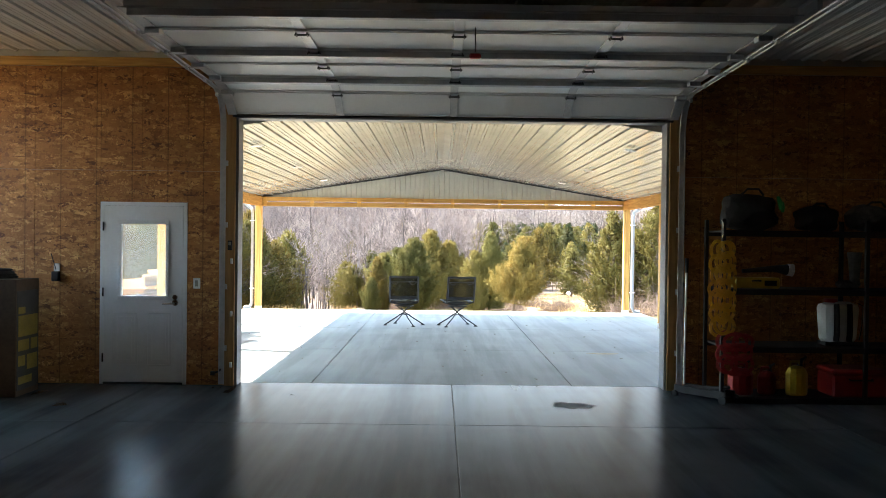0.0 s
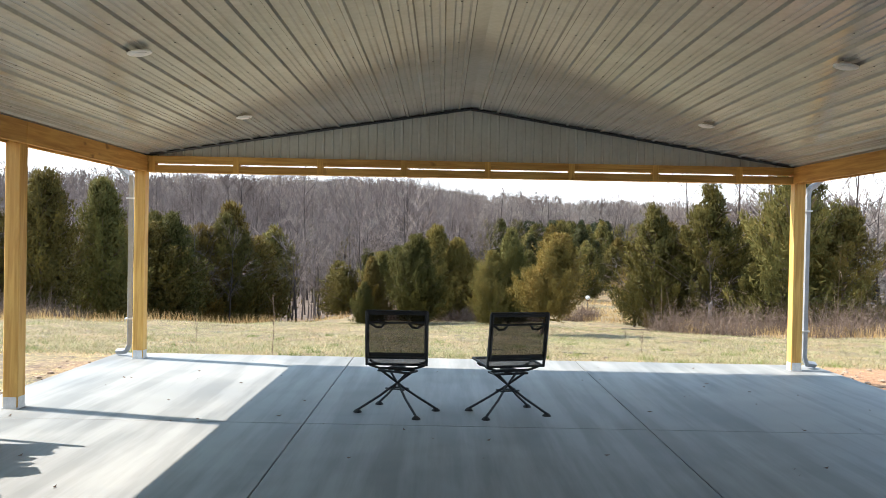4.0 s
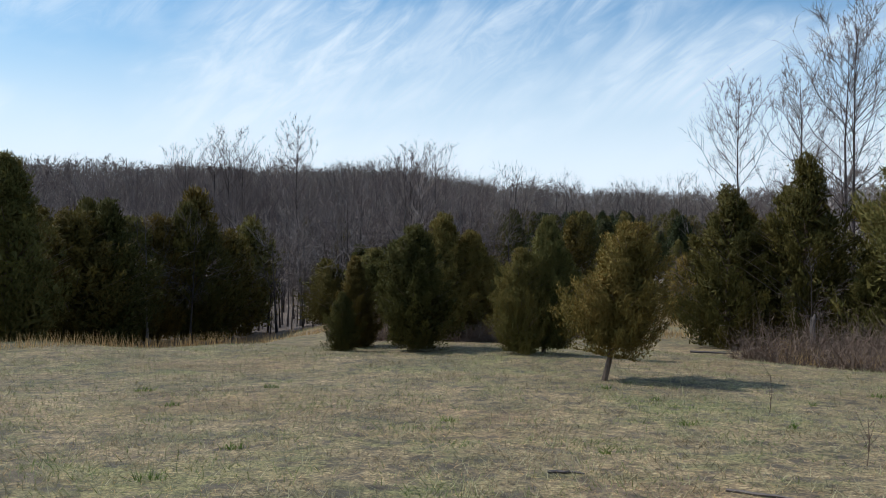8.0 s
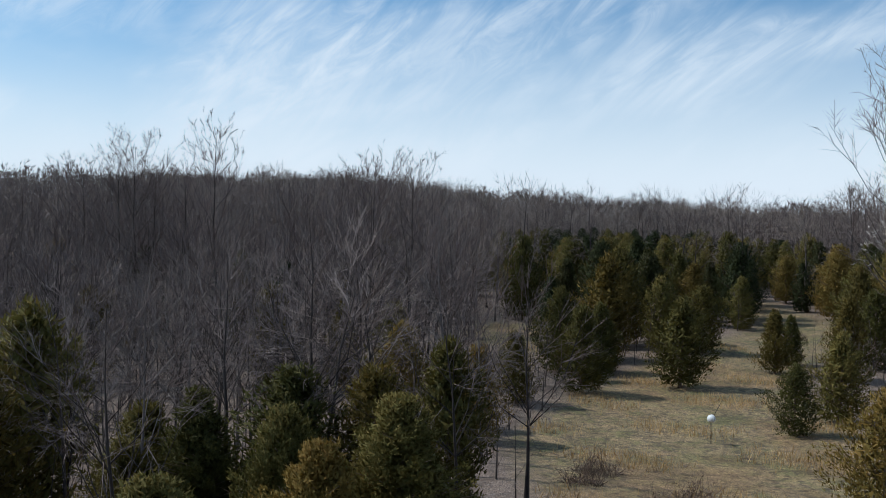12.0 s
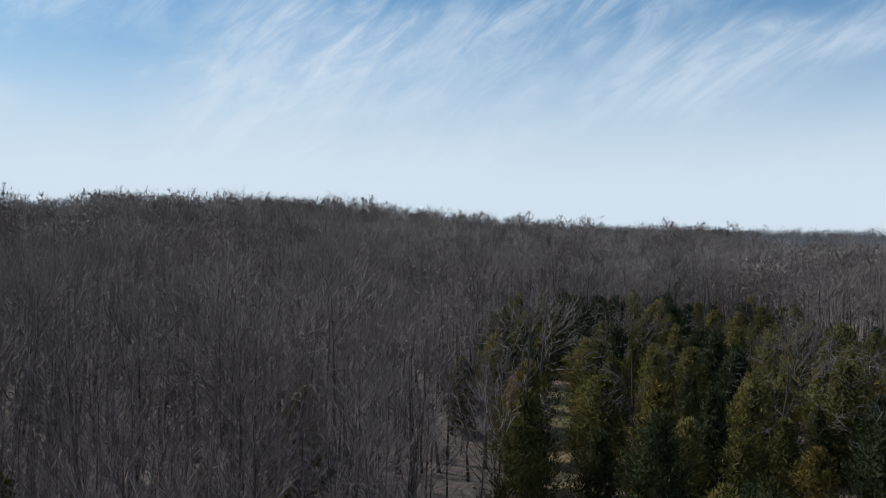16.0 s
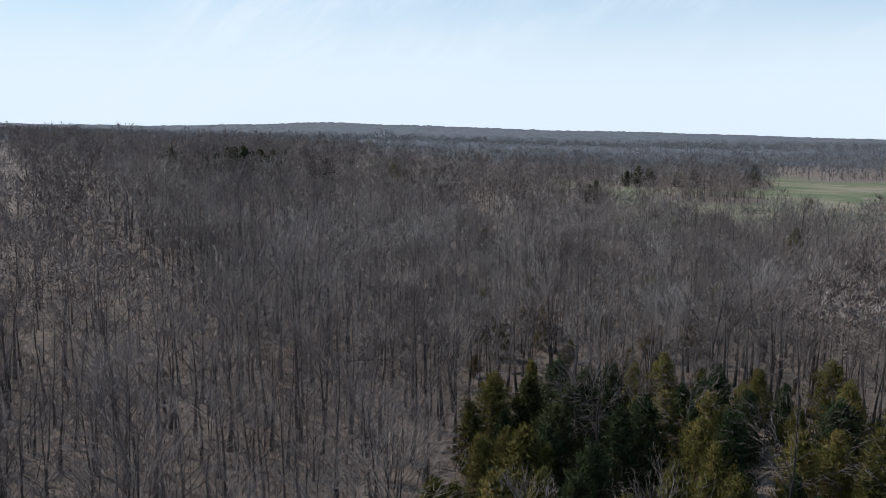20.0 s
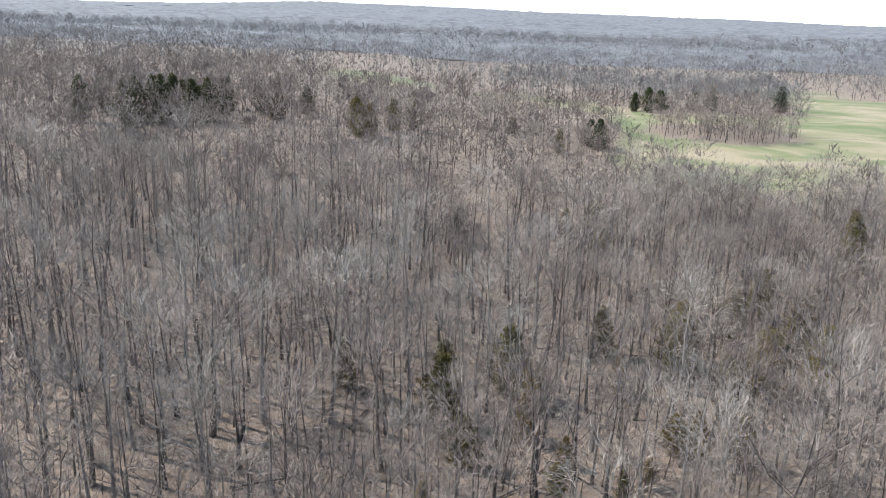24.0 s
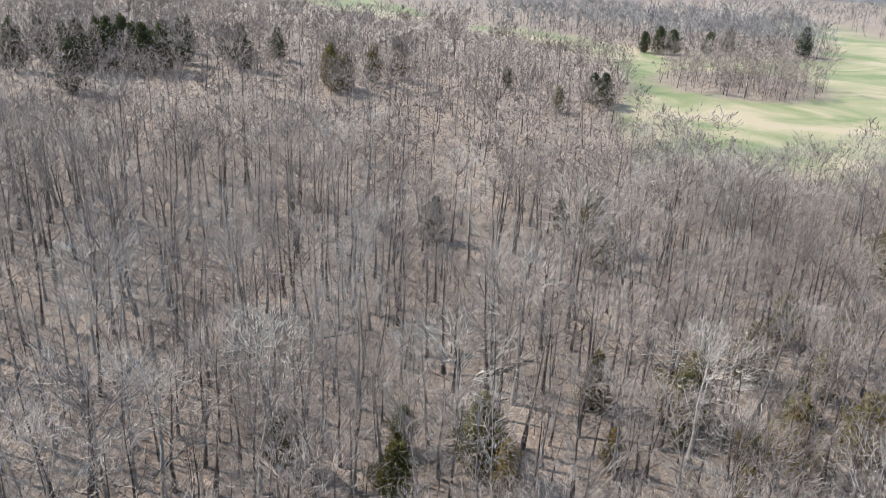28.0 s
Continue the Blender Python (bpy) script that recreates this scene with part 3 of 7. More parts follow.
clay = smooth(12.6 + wobble * 2.2 + np.clip(gv[:, 0], -3, 4) * 0.12 - gv[:, 1], -0.7, 0.9) * smooth(gv[:, 1], 9.0, 10.0) * smooth(gv[:, 0], -7, -3.5) * smooth(14 - gv[:, 0], -1, 4)
clay = np.maximum(clay, smooth(9.5 + wobble - gv[:, 0], -1, 1.2) * smooth(gv[:, 0], 3, 4) * smooth(gv[:, 1], 1, 3) * smooth(12 - gv[:, 1], -1, 1) * 0.9)
cov = np.stack([meadow_mask(gv[:, 0], gv[:, 1]), clay, pasture_mask(gv[:, 0], gv[:, 1]), np.ones(len(gv))], -1).astype(np.float32)
att.data.foreach_set("color", cov.ravel())
tagged(new("ground", gme), "dry winter meadow falling to leaf-strewn woods and far fields", "ground", kind="structure")

# ---- garage ----
GX0, GX1, GBACK, CEIL = -7.2, 7.6, -14.0, 3.80
OP0, OP1, OPH = -2.44, 2.44, 3.05          # the large door's opening
DR0, DR1, DRH = -3.99, -3.04, 2.06         # the side door's opening


def slab_piece(name, x0, x1, y0, y1, z0, z1, material, parent):
    return part(name, box(x0, x1, y0, y1, z0, z1, 0.004), material, parent)


gf = empty("garage_floor", pose(0, 0, 0), "dark grey sealed concrete garage floor with saw-cut joints", "floor", kind="structure")
cuts_x, cuts_y = [GX0, -3.4, 0.02, 3.6, GX1], [GBACK, -9.0, -5.1, -1.9, 0.2]
for a, b in zip(cuts_x, cuts_x[1:]):
    for c, d in zip(cuts_y, cuts_y[1:]):
        slab_piece("slab", a + 0.003, b - 0.003, c + 0.003, d - 0.003, -0.16, 0.0, M["garage_floor"], gf)
part("joint_bed", box(GX0, GX1, GBACK, 0.2, -0.2, -0.012), M["rubber"], gf)

pf = empty("patio_slab", pose(0, 0, 0), "pale broom-finished concrete patio slab with control joints", "patio", kind="structure")
PX = [-4.85, -1.62, 1.43, 4.72]
PY = [0.206, 3.24, 6.29, 10.36]
for a, b in zip(PX, PX[1:]):
    for c, d in zip(PY, PY[1:]):
        slab_piece("slab", a + 0.004, b - 0.004, c + 0.004, d - 0.004, -0.2, 0.0, M["patio"], pf)
part("joint_bed", box(PX[0] + 0.02, PX[-1] - 0.02, 0.21, 10.34, -0.25, -0.02), M["rubber"], pf)

wall = empty("wall_front", pose(0, 0, 0), "garage front wall lined with brown strand board sheets", "wall", kind="structure")


def wall_panel(x0, x1, z0, z1):
    part("board", box(x0 + 0.0015, x1 - 0.0015, 0.0, 0.014, z0 + 0.0015, z1 - 0.0015, 0.002), M["osb"], wall)


def wall_run(x0, x1, z0, z1):
    """Sheets 1.22 m wide and 2.44 high over a stretch of wall."""
    x = x0
    while x < x1 - 0.01:
        e = min(x1, (math.floor((x + 7.2) / 1.22 + 1e-6) + 1) * 1.22 - 7.2)
        for a, b in ((0, 2.44), (2.44, 3.62)):
            if min(b, z1) - max(a, z0) > 0.02:
                wall_panel(x, e, max(a, z0), min(b, z1))
        x = e


wall_run(GX0, DR0 - 0.02, 0.0, 3.62)
wall_run(DR0 - 0.02, DR1 + 0.02, DRH + 0.02, 3.62)
wall_run(DR1 + 0.02, OP0 - 0.14, 0.0, 3.62)
wall_run(OP1 + 0.14, GX1, 0.0, 3.62)
wall_run(OP0 - 0.14, OP1 + 0.14, OPH + 0.2, 3.62)
part("top_plate", box(GX0, GX1, -0.03, 0.014, 3.623, 3.72, 0.004), M["pine_x"], wall, "pale pine plate")
core = bmesh.new()
for x0, x1, z0, z1 in ((GX0, DR0 - 0.03, -0.1, CEIL + 0.4), (DR0 - 0.03, DR1 + 0.03, DRH + 0.03, CEIL + 0.4), (DR1 + 0.03, OP0 - 0.05, -0.1, CEIL + 0.4),
                       (OP0 - 0.05, OP1 + 0.05, OPH + 0.02, CEIL + 0.4), (OP1 + 0.05, GX1, -0.1, CEIL + 0.4)):
    box(x0, x1, 0.016, 0.19, z0, z1, bm=core)
part("core", core, M["metal_tan"], wall, "steel cladding outside")
for x0, x1 in ((OP0 - 0.14, OP0 - 0.03), (OP1 + 0.03, OP1 + 0.14)):
    part("jamb_stud", box(x0, x1, -0.04, 0.014, 0.0, 3.24, 0.004), M["stud"], wall, "bare lumber jamb")
part("header", box(OP0 - 0.14, OP1 + 0.14, -0.04, 0.014, OPH + 0.04, OPH + 0.2, 0.004), M["stud"], wall, "bare lumber header")
for x0, x1 in ((OP0 - 0.03, OP0 + 0.0), (OP1 - 0.0, OP1 + 0.03)):
    part("jamb_trim", box(x0, x1, -0.01, 0.2, 0.0, OPH + 0.02, 0.003), M["jamb"], wall, "grey metal jamb cover")
part("head_trim", box(OP0, OP1, -0.01, 0.2, OPH - 0.0, OPH + 0.03, 0.003), M["jamb"], wall, "grey metal head cover")

# an unseen opening, added in the left wall to brighten the boards by the door
lw = box(GX0 - 0.2, GX0, GBACK, -2.2, -0.1, CEIL + 0.4)
box(GX0 - 0.2, GX0, -2.2, -0.45, 3.5, CEIL + 0.4, bm=lw)
box(GX0 - 0.2, GX0, -2.2, -0.45, -0.1, 1.35, bm=lw)
box(GX0 - 0.2, GX0, -0.45, 0.19, -0.1, CEIL + 0.4, bm=lw)
tagged(part("wall_left", lw, M["osb"]), "garage wall of brown strand board with an unseen opening added for daylight", "wall", kind="structure")
for name, x0, x1, y0, y1 in (("wall_right", GX1, GX1 + 0.2, GBACK, 0.19), ("wall_back", GX0 - 0.2, GX1 + 0.2, GBACK - 0.2, GBACK)):
    w = tagged(part(name, box(x0, x1, y0, y1, -0.1, CEIL + 0.4), M["osb"]), "garage wall lined with brown strand board", "wall", kind="structure")

cbm = ribbed(GX1 - GX0, -GBACK, 0.23, 0.06, 0.02)
ceil = tagged(part("ceiling", cbm, M["ceiling_white"]), "white ribbed steel garage ceiling", "ceiling", kind="structure")
ceil.matrix_basis = pose(GX0, GBACK, CEIL)
tagged(part("garage_roof", box(GX0 - 0.4, GX1 + 0.4, GBACK - 0.4, 0.19, CEIL + 0.42, CEIL + 0.5), M["metal_tan"]), "light steel garage roof", "roof", kind="structure")

# ---- patio roof ----
CX, EAVE, PEAK, XL, XR = -0.09, 2.68, 3.39, -4.45, 4.28
slope = math.atan2(PEAK - EAVE, CX - XL)
cw = (CX - XL) / math.cos(slope)
bmc = bmesh.new()
for side in (-1, 1):
    b = ribbed(cw, 9.72, 0.23, 0.055, 0.02)
    m4 = Matrix.Translation((CX, 0.2, PEAK)) @ (Matrix.Rotation(slope, 4, "Y") if side > 0 else Matrix.Diagonal((-1, 1, 1, 1)) @ Matrix.Rotation(slope, 4, "Y"))
    b.transform(m4)
    if side < 0:
        bmesh.ops.reverse_faces(b, faces=b.faces)
    tmp = bpy.data.meshes.new("tmp")
    b.to_mesh(tmp)
    b.free()
    bmc.from_mesh(tmp)
    bpy.data.meshes.remove(tmp)
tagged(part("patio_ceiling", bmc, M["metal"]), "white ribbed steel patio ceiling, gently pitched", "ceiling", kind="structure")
roof = bmesh.new()
for side in (-1, 1):
    x1 = CX + side * 4.72
    zt = PEAK + 0.42
    ze = EAVE + 0.17
    vs = [roof.verts.new(p) for p in ((CX, 0.19, zt), (x1, 0.19, ze), (x1, 10.12, ze), (CX, 10.12, zt), (CX, 0.19, zt + 0.05), (x1, 0.19, ze + 0.05), (x1, 10.12, ze + 0.05), (CX, 10.12, zt + 0.05))]
    for q in ((0, 1, 2, 3), (7, 6, 5, 4), (0, 4, 5, 1), (1, 5, 6, 2), (2, 6, 7, 3)):
        roof.faces.new([vs[k] for k in q])
bmesh.ops.recalc_face_normals(roof, faces=roof.faces)
tagged(part("patio_roof", roof, M["metal_tan"]), "light steel patio roof", "roof", kind="structure")

gab = empty("gable_wall", pose(0, 0, 0), "white ribbed steel gable above the patio's open end", "gable", kind="structure")
gb = bmesh.new()
n = 76
dx = (XR - XL) / n
prev = None
for i in range(n + 1):
    x = XL + i * dx
    for ox, oy in ((0.0, 0.0), (0.01, -0.018), (0.03, -0.018), (0.04, 0.0)):
        xx = min(XR, x + ox)
        zt = PEAK - abs(xx - CX) * math.tan(slope) - 0.012
        cur = (gb.verts.new((xx, 9.89 + oy, 2.672)), gb.verts.new((xx, 9.89 + oy, max(2.676, zt))))
        if prev:
            gb.faces.new((prev[0], cur[0], cur[1], prev[1]))
        prev = cur
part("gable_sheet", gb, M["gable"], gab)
part("gable_back", box(XL, XR, 9.90, 9.92, 2.672, 2.74), M["metal_tan"], gab)
bk = bmesh.new()
f = [bk.verts.new(p) for p in ((XL, 9.93, 2.70), (XR, 9.93, 2.70), (CX, 9.93, PEAK + 0.40))]
bk.faces.new(f)
part("gable_outer", bk, M["metal_tan"], gab)
for side in (-1, 1):
    x1 = XL if side < 0 else XR
    tr = rod([(CX, 9.86, PEAK - 0.03), (x1, 9.86, EAVE - 0.022)], 0.018, 4)
    part("corner_trim", tr, M["trim_dark"], gab, "dark closure strip")

# closing pieces where the low ceiling meets the door's head
for side in (-1, 1):
    cp = bmesh.new()
    for y in (0.202, 0.208):
        cp.faces.new([cp.verts.new((CX + side * dx_, y, z)) for dx_, z in ((1.9, 3.10), (2.7, 3.10), (2.7, PEAK - 2.7 * math.tan(slope) - 0.004), (1.9, PEAK - 1.9 * math.tan(slope) - 0.004))])
    part("closing_strip", cp, M["metal_tan"], gab)

# posts and beams
POSTS = [(-4.40, 3.28), (-4.40, 6.72), (-4.40, 9.88), (4.25, 3.28), (4.25, 6.72), (4.25, 9.88)]
first = None
for i, (px, py) in enumerate(POSTS):
    at = pose(px, py, 0.0)
    if first is None:
        first = empty("patio_post", at, "square yellow pine post in a galvanised foot", "post", "posts of the patio roof")
        part("timber", box(-0.07, 0.07, -0.07, 0.07, 0.012, 2.66, 0.006), M["pine"], first)
        foot = box(-0.074, 0.074, -0.074, 0.074, 0.0, 0.012)
        for s in (-1, 1):
            box(s * 0.071 - 0.002, s * 0.071 + 0.002, -0.06, 0.06, 0.0, 0.11, bm=foot)
            box(-0.06, 0.06, s * 0.071 - 0.002, s * 0.071 + 0.002, 0.0, 0.11, bm=foot)
        part("post_base", foot, M["galv"], first, "galvanised steel base")
    else:
        copy_thing(first, at)
for side, px in (("left", -4.40), ("right", 4.25)):
    sb = empty("side_beam", pose(px, 0, 0), "doubled yellow pine beam along the patio eave", "beam", "beams of the patio roof")
    for k in (-1, 1):
        for a, b in ((0.21, 3.28), (3.28, 6.72), (6.72, 9.96)):
            part("plank", box(k * 0.073 - 0.019, k * 0.073 + 0.019, a + 0.002, b - 0.002, 2.46, 2.668, 0.004), M["pine_y"], sb)
fb = empty("front_beam", pose(0, 9.9, 0), "yellow pine front beam of paired boards with spacer blocks", "beam", "beams of the patio roof")
for y in (-0.06, 0.06):
    for z0, z1 in ((2.455, 2.55), (2.575, 2.668)):
        for a, b in ((-4.33, -1.96), (-1.96, 1.34), (1.34, 4.18)):
            part("plank", box(a + 0.001, b - 0.001, y - 0.016, y + 0.016, z0, z1, 0.003), M["pine_x"], fb)
for k in range(8):
    x = -4.25 + k * 1.10
    part("spacer_block", box(x - 0.04, x + 0.04, -0.083, -0.0765, 2.456, 2.667, 0.002), M["pine"], fb)
    part("spacer_core", box(x - 0.04, x + 0.04, -0.043, 0.043, 2.457, 2.666), M["pine"], fb)


# ---- trees ----
def tri_tube(p0, p1, r0, r1, sides):
    """Open tapered tubes for arrays of segments."""
    p0, p1 = np.asarray(p0), np.asarray(p1)
    d = p1 - p0
    d = d / (np.linalg.norm(d, axis=1, keepdims=True) + 1e-9)
    ref = np.where(np.abs(d[:, 2:3]) > 0.9, np.array([[1.0, 0, 0]]), np.array([[0, 0, 1.0]]))
    s = np.cross(d, ref)
    s /= np.linalg.norm(s, axis=1, keepdims=True) + 1e-9
    u = np.cross(d, s)
    n = len(p0)
    ang = np.arange(sides) * math.tau / sides
    ring = np.cos(ang)[None, :, None] * s[:, None] + np.sin(ang)[None, :, None] * u[:, None]
    a = p0[:, None] + ring * np.asarray(r0).reshape(-1, 1, 1)
    b = p1[:, None] + ring * np.asarray(r1).reshape(-1, 1, 1)
    v = np.concatenate([a, b], 1).reshape(-1, 3)
    k = np.arange(sides)
    k2 = (k + 1) % sides
    t = np.concatenate([np.stack([k, k2, k2 + sides], -1), np.stack([k, k2 + sides, k + sides], -1)])
    t = (t[None] + (np.arange(n) * 2 * sides)[:, None, None]).reshape(-1, 3)
    return v, t


def slivers(p0, p1, w, rng):
    """One thin tapering blade for each segment."""
    d = p1 - p0
    r = rng.normal(size=p0.shape)
    s = np.cross(d, r)
    s /= np.linalg.norm(s, axis=1, keepdims=True) + 1e-9
    w = np.asarray(w).reshape(-1, 1)
    v = np.stack([p0 + s * w, p0 - s * w, p1], 1).reshape(-1, 3)
    return v, np.arange(len(v)).reshape(-1, 3)


def joined(*pieces):
    vs, ts, o = [], [], 0
    for v, t in pieces:
        vs.append(v)
        ts.append(t + o)
        o += len(v)
    return np.concatenate(vs), np.concatenate(ts)


def bare_tree(seed, h, limbs, kids, twigs, spread=0.28, low=0.4, sides=5, twig_w=0.012, k=6, stout=0.0085, fine=True):
    """A leafless tree with a rounded fan of a crown: (trunk, limbs, brush), each verts and triangles, root at the origin."""
    rng = np.random.default_rng(seed)
    zs = np.linspace(0, h * 0.93, k)
    wander = np.cumsum(rng.normal(size=(k, 2)) * 0.009 * h, 0)
    wander -= wander[0]
    pts = np.column_stack([wander, zs])
    r = stout * h * (1 - zs / h) ** 1.35 + 0.006
    r[0] *= 1.4
    trunk = tri_tube(pts[:-1], pts[1:], r[:-1], r[1:], sides)
    heart = np.array([pts[-2, 0], pts[-2, 1], h * (low + 0.33 * (1 - low))])

    def on_trunk(f):
        return np.stack([np.interp(f * h, zs, pts[:, i]) for i in range(3)], -1)

    def envelope(f):
        mid_, half_ = (low + 1) / 2, (1 - low) / 2
        return spread * h * np.sqrt(np.clip(1 - ((f - mid_) / half_) ** 2, 0.04, 1))
    # limbs leave the trunk outward, then turn up to the crown's edge
    ft = low + (1 - low) * rng.uniform(0.22, 0.97, limbs)
    az = np.arange(limbs) * 2.4 + rng.normal(size=limbs) * 0.5
    rad = envelope(ft) * rng.uniform(0.5, 0.9, limbs)
    fb_ = np.clip(ft - rad / h * rng.uniform(0.9, 1.9, limbs) - 0.04, low * 0.8, 0.84)
    base = on_trunk(fb_)
    ray = np.stack([np.cos(az), np.sin(az)], -1)
    end = np.column_stack([base[:, :2] + ray * rad[:, None], ft * h])
    mid = base + (end - base) * np.array([0.58, 0.58, 0.42]) + rng.normal(size=base.shape) * 0.015 * h
    size = 0.0033 * h * (1.15 - fb_)
    c1 = tri_tube(base, mid, size, size * 0.65, 3)
    c2 = tri_tube(mid, end, size * 0.65, size * 0.15, 3) if fine else slivers(mid, end, size * 0.9, rng)

    def grow(p0, back, n, q0, noise, lengths, up):
        """Shoots from points along older wood, outward and upward."""
        pick = rng.integers(0, len(p0), n)
        q = rng.uniform(q0, 1.0, n)[:, None]
        a = p0[pick] + (back[pick] - p0[pick]) * q
        d = a - heart
        d /= np.linalg.norm(d, axis=1, keepdims=True) + 1e-9
        old = back[pick] - p0[pick]
        old /= np.linalg.norm(old, axis=1, keepdims=True) + 1e-9
        d = d * 0.75 + old * 0.45 + rng.normal(size=d.shape) * noise + np.array([0, 0, up])
        d /= np.linalg.norm(d, axis=1, keepdims=True) + 1e-9
        return a, a + d * (h * rng.uniform(*lengths, n))[:, None]
    stem0, stem1 = np.concatenate([base, mid, pts[-2:-1]]), np.concatenate([mid, end, pts[-1:]])
    b0, b1 = grow(stem0, stem1, kids, 0.25, 0.42, (0.06, 0.15), 0.16)
    c3 = tri_tube(b0, b1, np.full(kids, 0.0013 * h), np.full(kids, 0.0004 * h), 3) if fine else slivers(b0, b1, np.full(kids, 0.0017 * h), rng)
    t0, t1 = grow(b0, b1, twigs, 0.2, 0.5, (0.03, 0.085), 0.16)
    if not fine:
        # seen from afar the outermost twigs stand as an even haze over the crown's round edge
        n = twigs // 2
        d = rng.normal(size=(n, 3))
        d /= np.linalg.norm(d, axis=1, keepdims=True) + 1e-9
        d[:, 2] = np.where(d[:, 2] < -0.45, -d[:, 2], d[:, 2])
        mid_, half_ = h * (low + 1) / 2, h * (1 - low) / 2
        a = d * np.array([spread * h, spread * h, half_]) * (rng.uniform(0.3, 0.97, n) ** 0.6)[:, None] + np.array([heart[0], heart[1], mid_])
        g = d * 0.8 + rng.normal(size=d.shape) * 0.45 + np.array([0, 0, 0.25])
        g /= np.linalg.norm(g, axis=1, keepdims=True) + 1e-9
        t0[:n], t1[:n] = a, a + g * (h * rng.uniform(0.03, 0.075, n))[:, None]
    c4 = slivers(t0, t1, np.full(twigs, twig_w), rng)
    limb, brush = joined(c1, c2), joined(c3, c4)
    over = np.percentile(brush[0][:, 2], 99.7) / h
    for v in (trunk[0], limb[0], brush[0]):
        v /= np.array([1.0, 1.0, over])
    return trunk, limb, brush


def sprays(centres, out, size, rng, blades=3):
    """Little tufts of pointed leaf: blades triangles at each centre, spreading outward."""
    n = len(centres)
    c = np.repeat(centres, blades, 0)
    o = np.repeat(out, blades, 0) + rng.normal(size=(n * blades, 3)) * 0.55
    o /= np.linalg.norm(o, axis=1, keepdims=True) + 1e-9
    s = np.cross(o, rng.normal(size=o.shape))
    s /= np.linalg.norm(s, axis=1, keepdims=True) + 1e-9
    z = np.repeat(size, blades)[:, None] * rng.uniform(0.7, 1.3, (n * blades, 1))
    v = np.stack([c + s * z * 0.17, c - s * z * 0.17, c + o * z], 1).reshape(-1, 3)
    return v, np.arange(len(v)).reshape(-1, 3)


def cedar_tree(seed, tufts, width=0.55, clear=0.08, blunt=0.5, size=0.055, leaves=2, loose=False):
    """A cedar one metre tall: (trunk and boughs, leaf). width: crown across, clear: bare trunk below, blunt: how round its top."""
    rng = np.random.default_rng(seed)
    pts = np.column_stack([np.cumsum(rng.normal(size=6) * 0.006), np.cumsum(rng.normal(size=6) * 0.006), np.linspace(0, 0.97, 6)])
    pts[0, :2] = 0
    r = np.linspace(0.02, 0.003, 6)
    nb = 46
    fb_ = clear + (0.95 - clear) * rng.random(nb)
    az = rng.random(nb) * math.tau

    def reach(f):
        u = np.clip((f - clear) / (1 - clear), 0, 1)
        top_ = 1.18 - 0.3 * blunt
        peak = 0.3 / (0.3 + top_)
        return width / 2 * (u + 0.03) ** 0.3 * (1 - u) ** top_ / (peak ** 0.3 * (1 - peak) ** top_)
    # uneven outline: bulges by direction and height
    ph = rng.random(6) * math.tau

    def bulge(a, f):
        return 1 + 0.16 * np.sin(a * 2 + ph[0] + f * 5) + 0.15 * np.sin(a * 3 + ph[1] - f * 11) + 0.12 * np.sin(a * 5 + ph[2] + f * 17)
    base = np.stack([np.interp(fb_, pts[:, 2], pts[:, i]) for i in range(3)], -1)
    ln = reach(fb_) * bulge(az, fb_) * 0.9
    d = np.stack([np.cos(az), np.sin(az), np.full(nb, 0.55)], -1)
    tips = base + d * ln[:, None]
    trunk = joined(tri_tube(pts[:-1], pts[1:], r[:-1], r[1:], 6), tri_tube(base, tips, np.full(nb, 0.004), np.full(nb, 0.001), 3))
    # plumes: upswept boughs, each with its own clump of small tufts, over a darker inner mass
    plumes = 90 if loose else 170
    fl = clear + (0.97 - clear) * rng.random(plumes) ** 0.9
    al = rng.random(plumes) * math.tau
    rl = reach(fl) * bulge(al, fl) * rng.uniform(0.66, 1.14, plumes)
    axis = np.stack([np.interp(fl, pts[:, 2], pts[:, i]) for i in range(2)], -1)
    ray = np.stack([np.cos(al), np.sin(al)], -1)
    foot = np.column_stack([axis + ray * (rl * 0.3)[:, None], fl - 0.05 - rl * 0.35])
    tip = np.column_stack([axis + ray * rl[:, None], fl + rl * 0.18 + 0.015])
    heft = rng.uniform(0.5, 1.5, plumes)
    outer = int(tufts * (0.94 if loose else 0.82))
    pick = rng.choice(plumes, outer, p=heft / heft.sum())
    along = rng.random(outer)[:, None] ** 0.65
    c = foot[pick] + (tip - foot)[pick] * along + np.clip(rng.normal(size=(outer, 3)), -1.7, 1.7) * (0.008 + 0.034 * (1.05 - along)) * (0.45 + width) * np.array([1, 1, 1.25])
    inner = tufts - outer
    fi = clear + (0.93 - clear) * rng.random(inner)
    ai = rng.random(inner) * math.tau
    ri = reach(fi) * bulge(ai, fi) * np.sqrt(rng.uniform(0.02, 0.36, inner))
    ci = np.stack([ri * np.cos(ai), ri * np.sin(ai), fi], -1)
    c = np.concatenate([c, ci])
    c[:, 2] = np.maximum(c[:, 2], clear * 0.7)
    big = np.concatenate([np.full(outer, size), np.full(inner, size * 2.2)])
    shoot = (tip - foot)[pick]
    out = np.concatenate([shoot / (np.linalg.norm(shoot, axis=1, keepdims=True) + 1e-9) + np.array([0, 0, 0.35]), rng.normal(size=(inner, 3))])
    leaf = sprays(c, out, big, rng, leaves)
    lv, lt = leaf[0] / np.array([1, 1, np.percentile(leaf[0][:, 2], 99.8)]), leaf[1]
    # turn every leaf's face outward, so that the crown shades as one mass
    mid = lv.reshape(-1, 3, 3).mean(1)
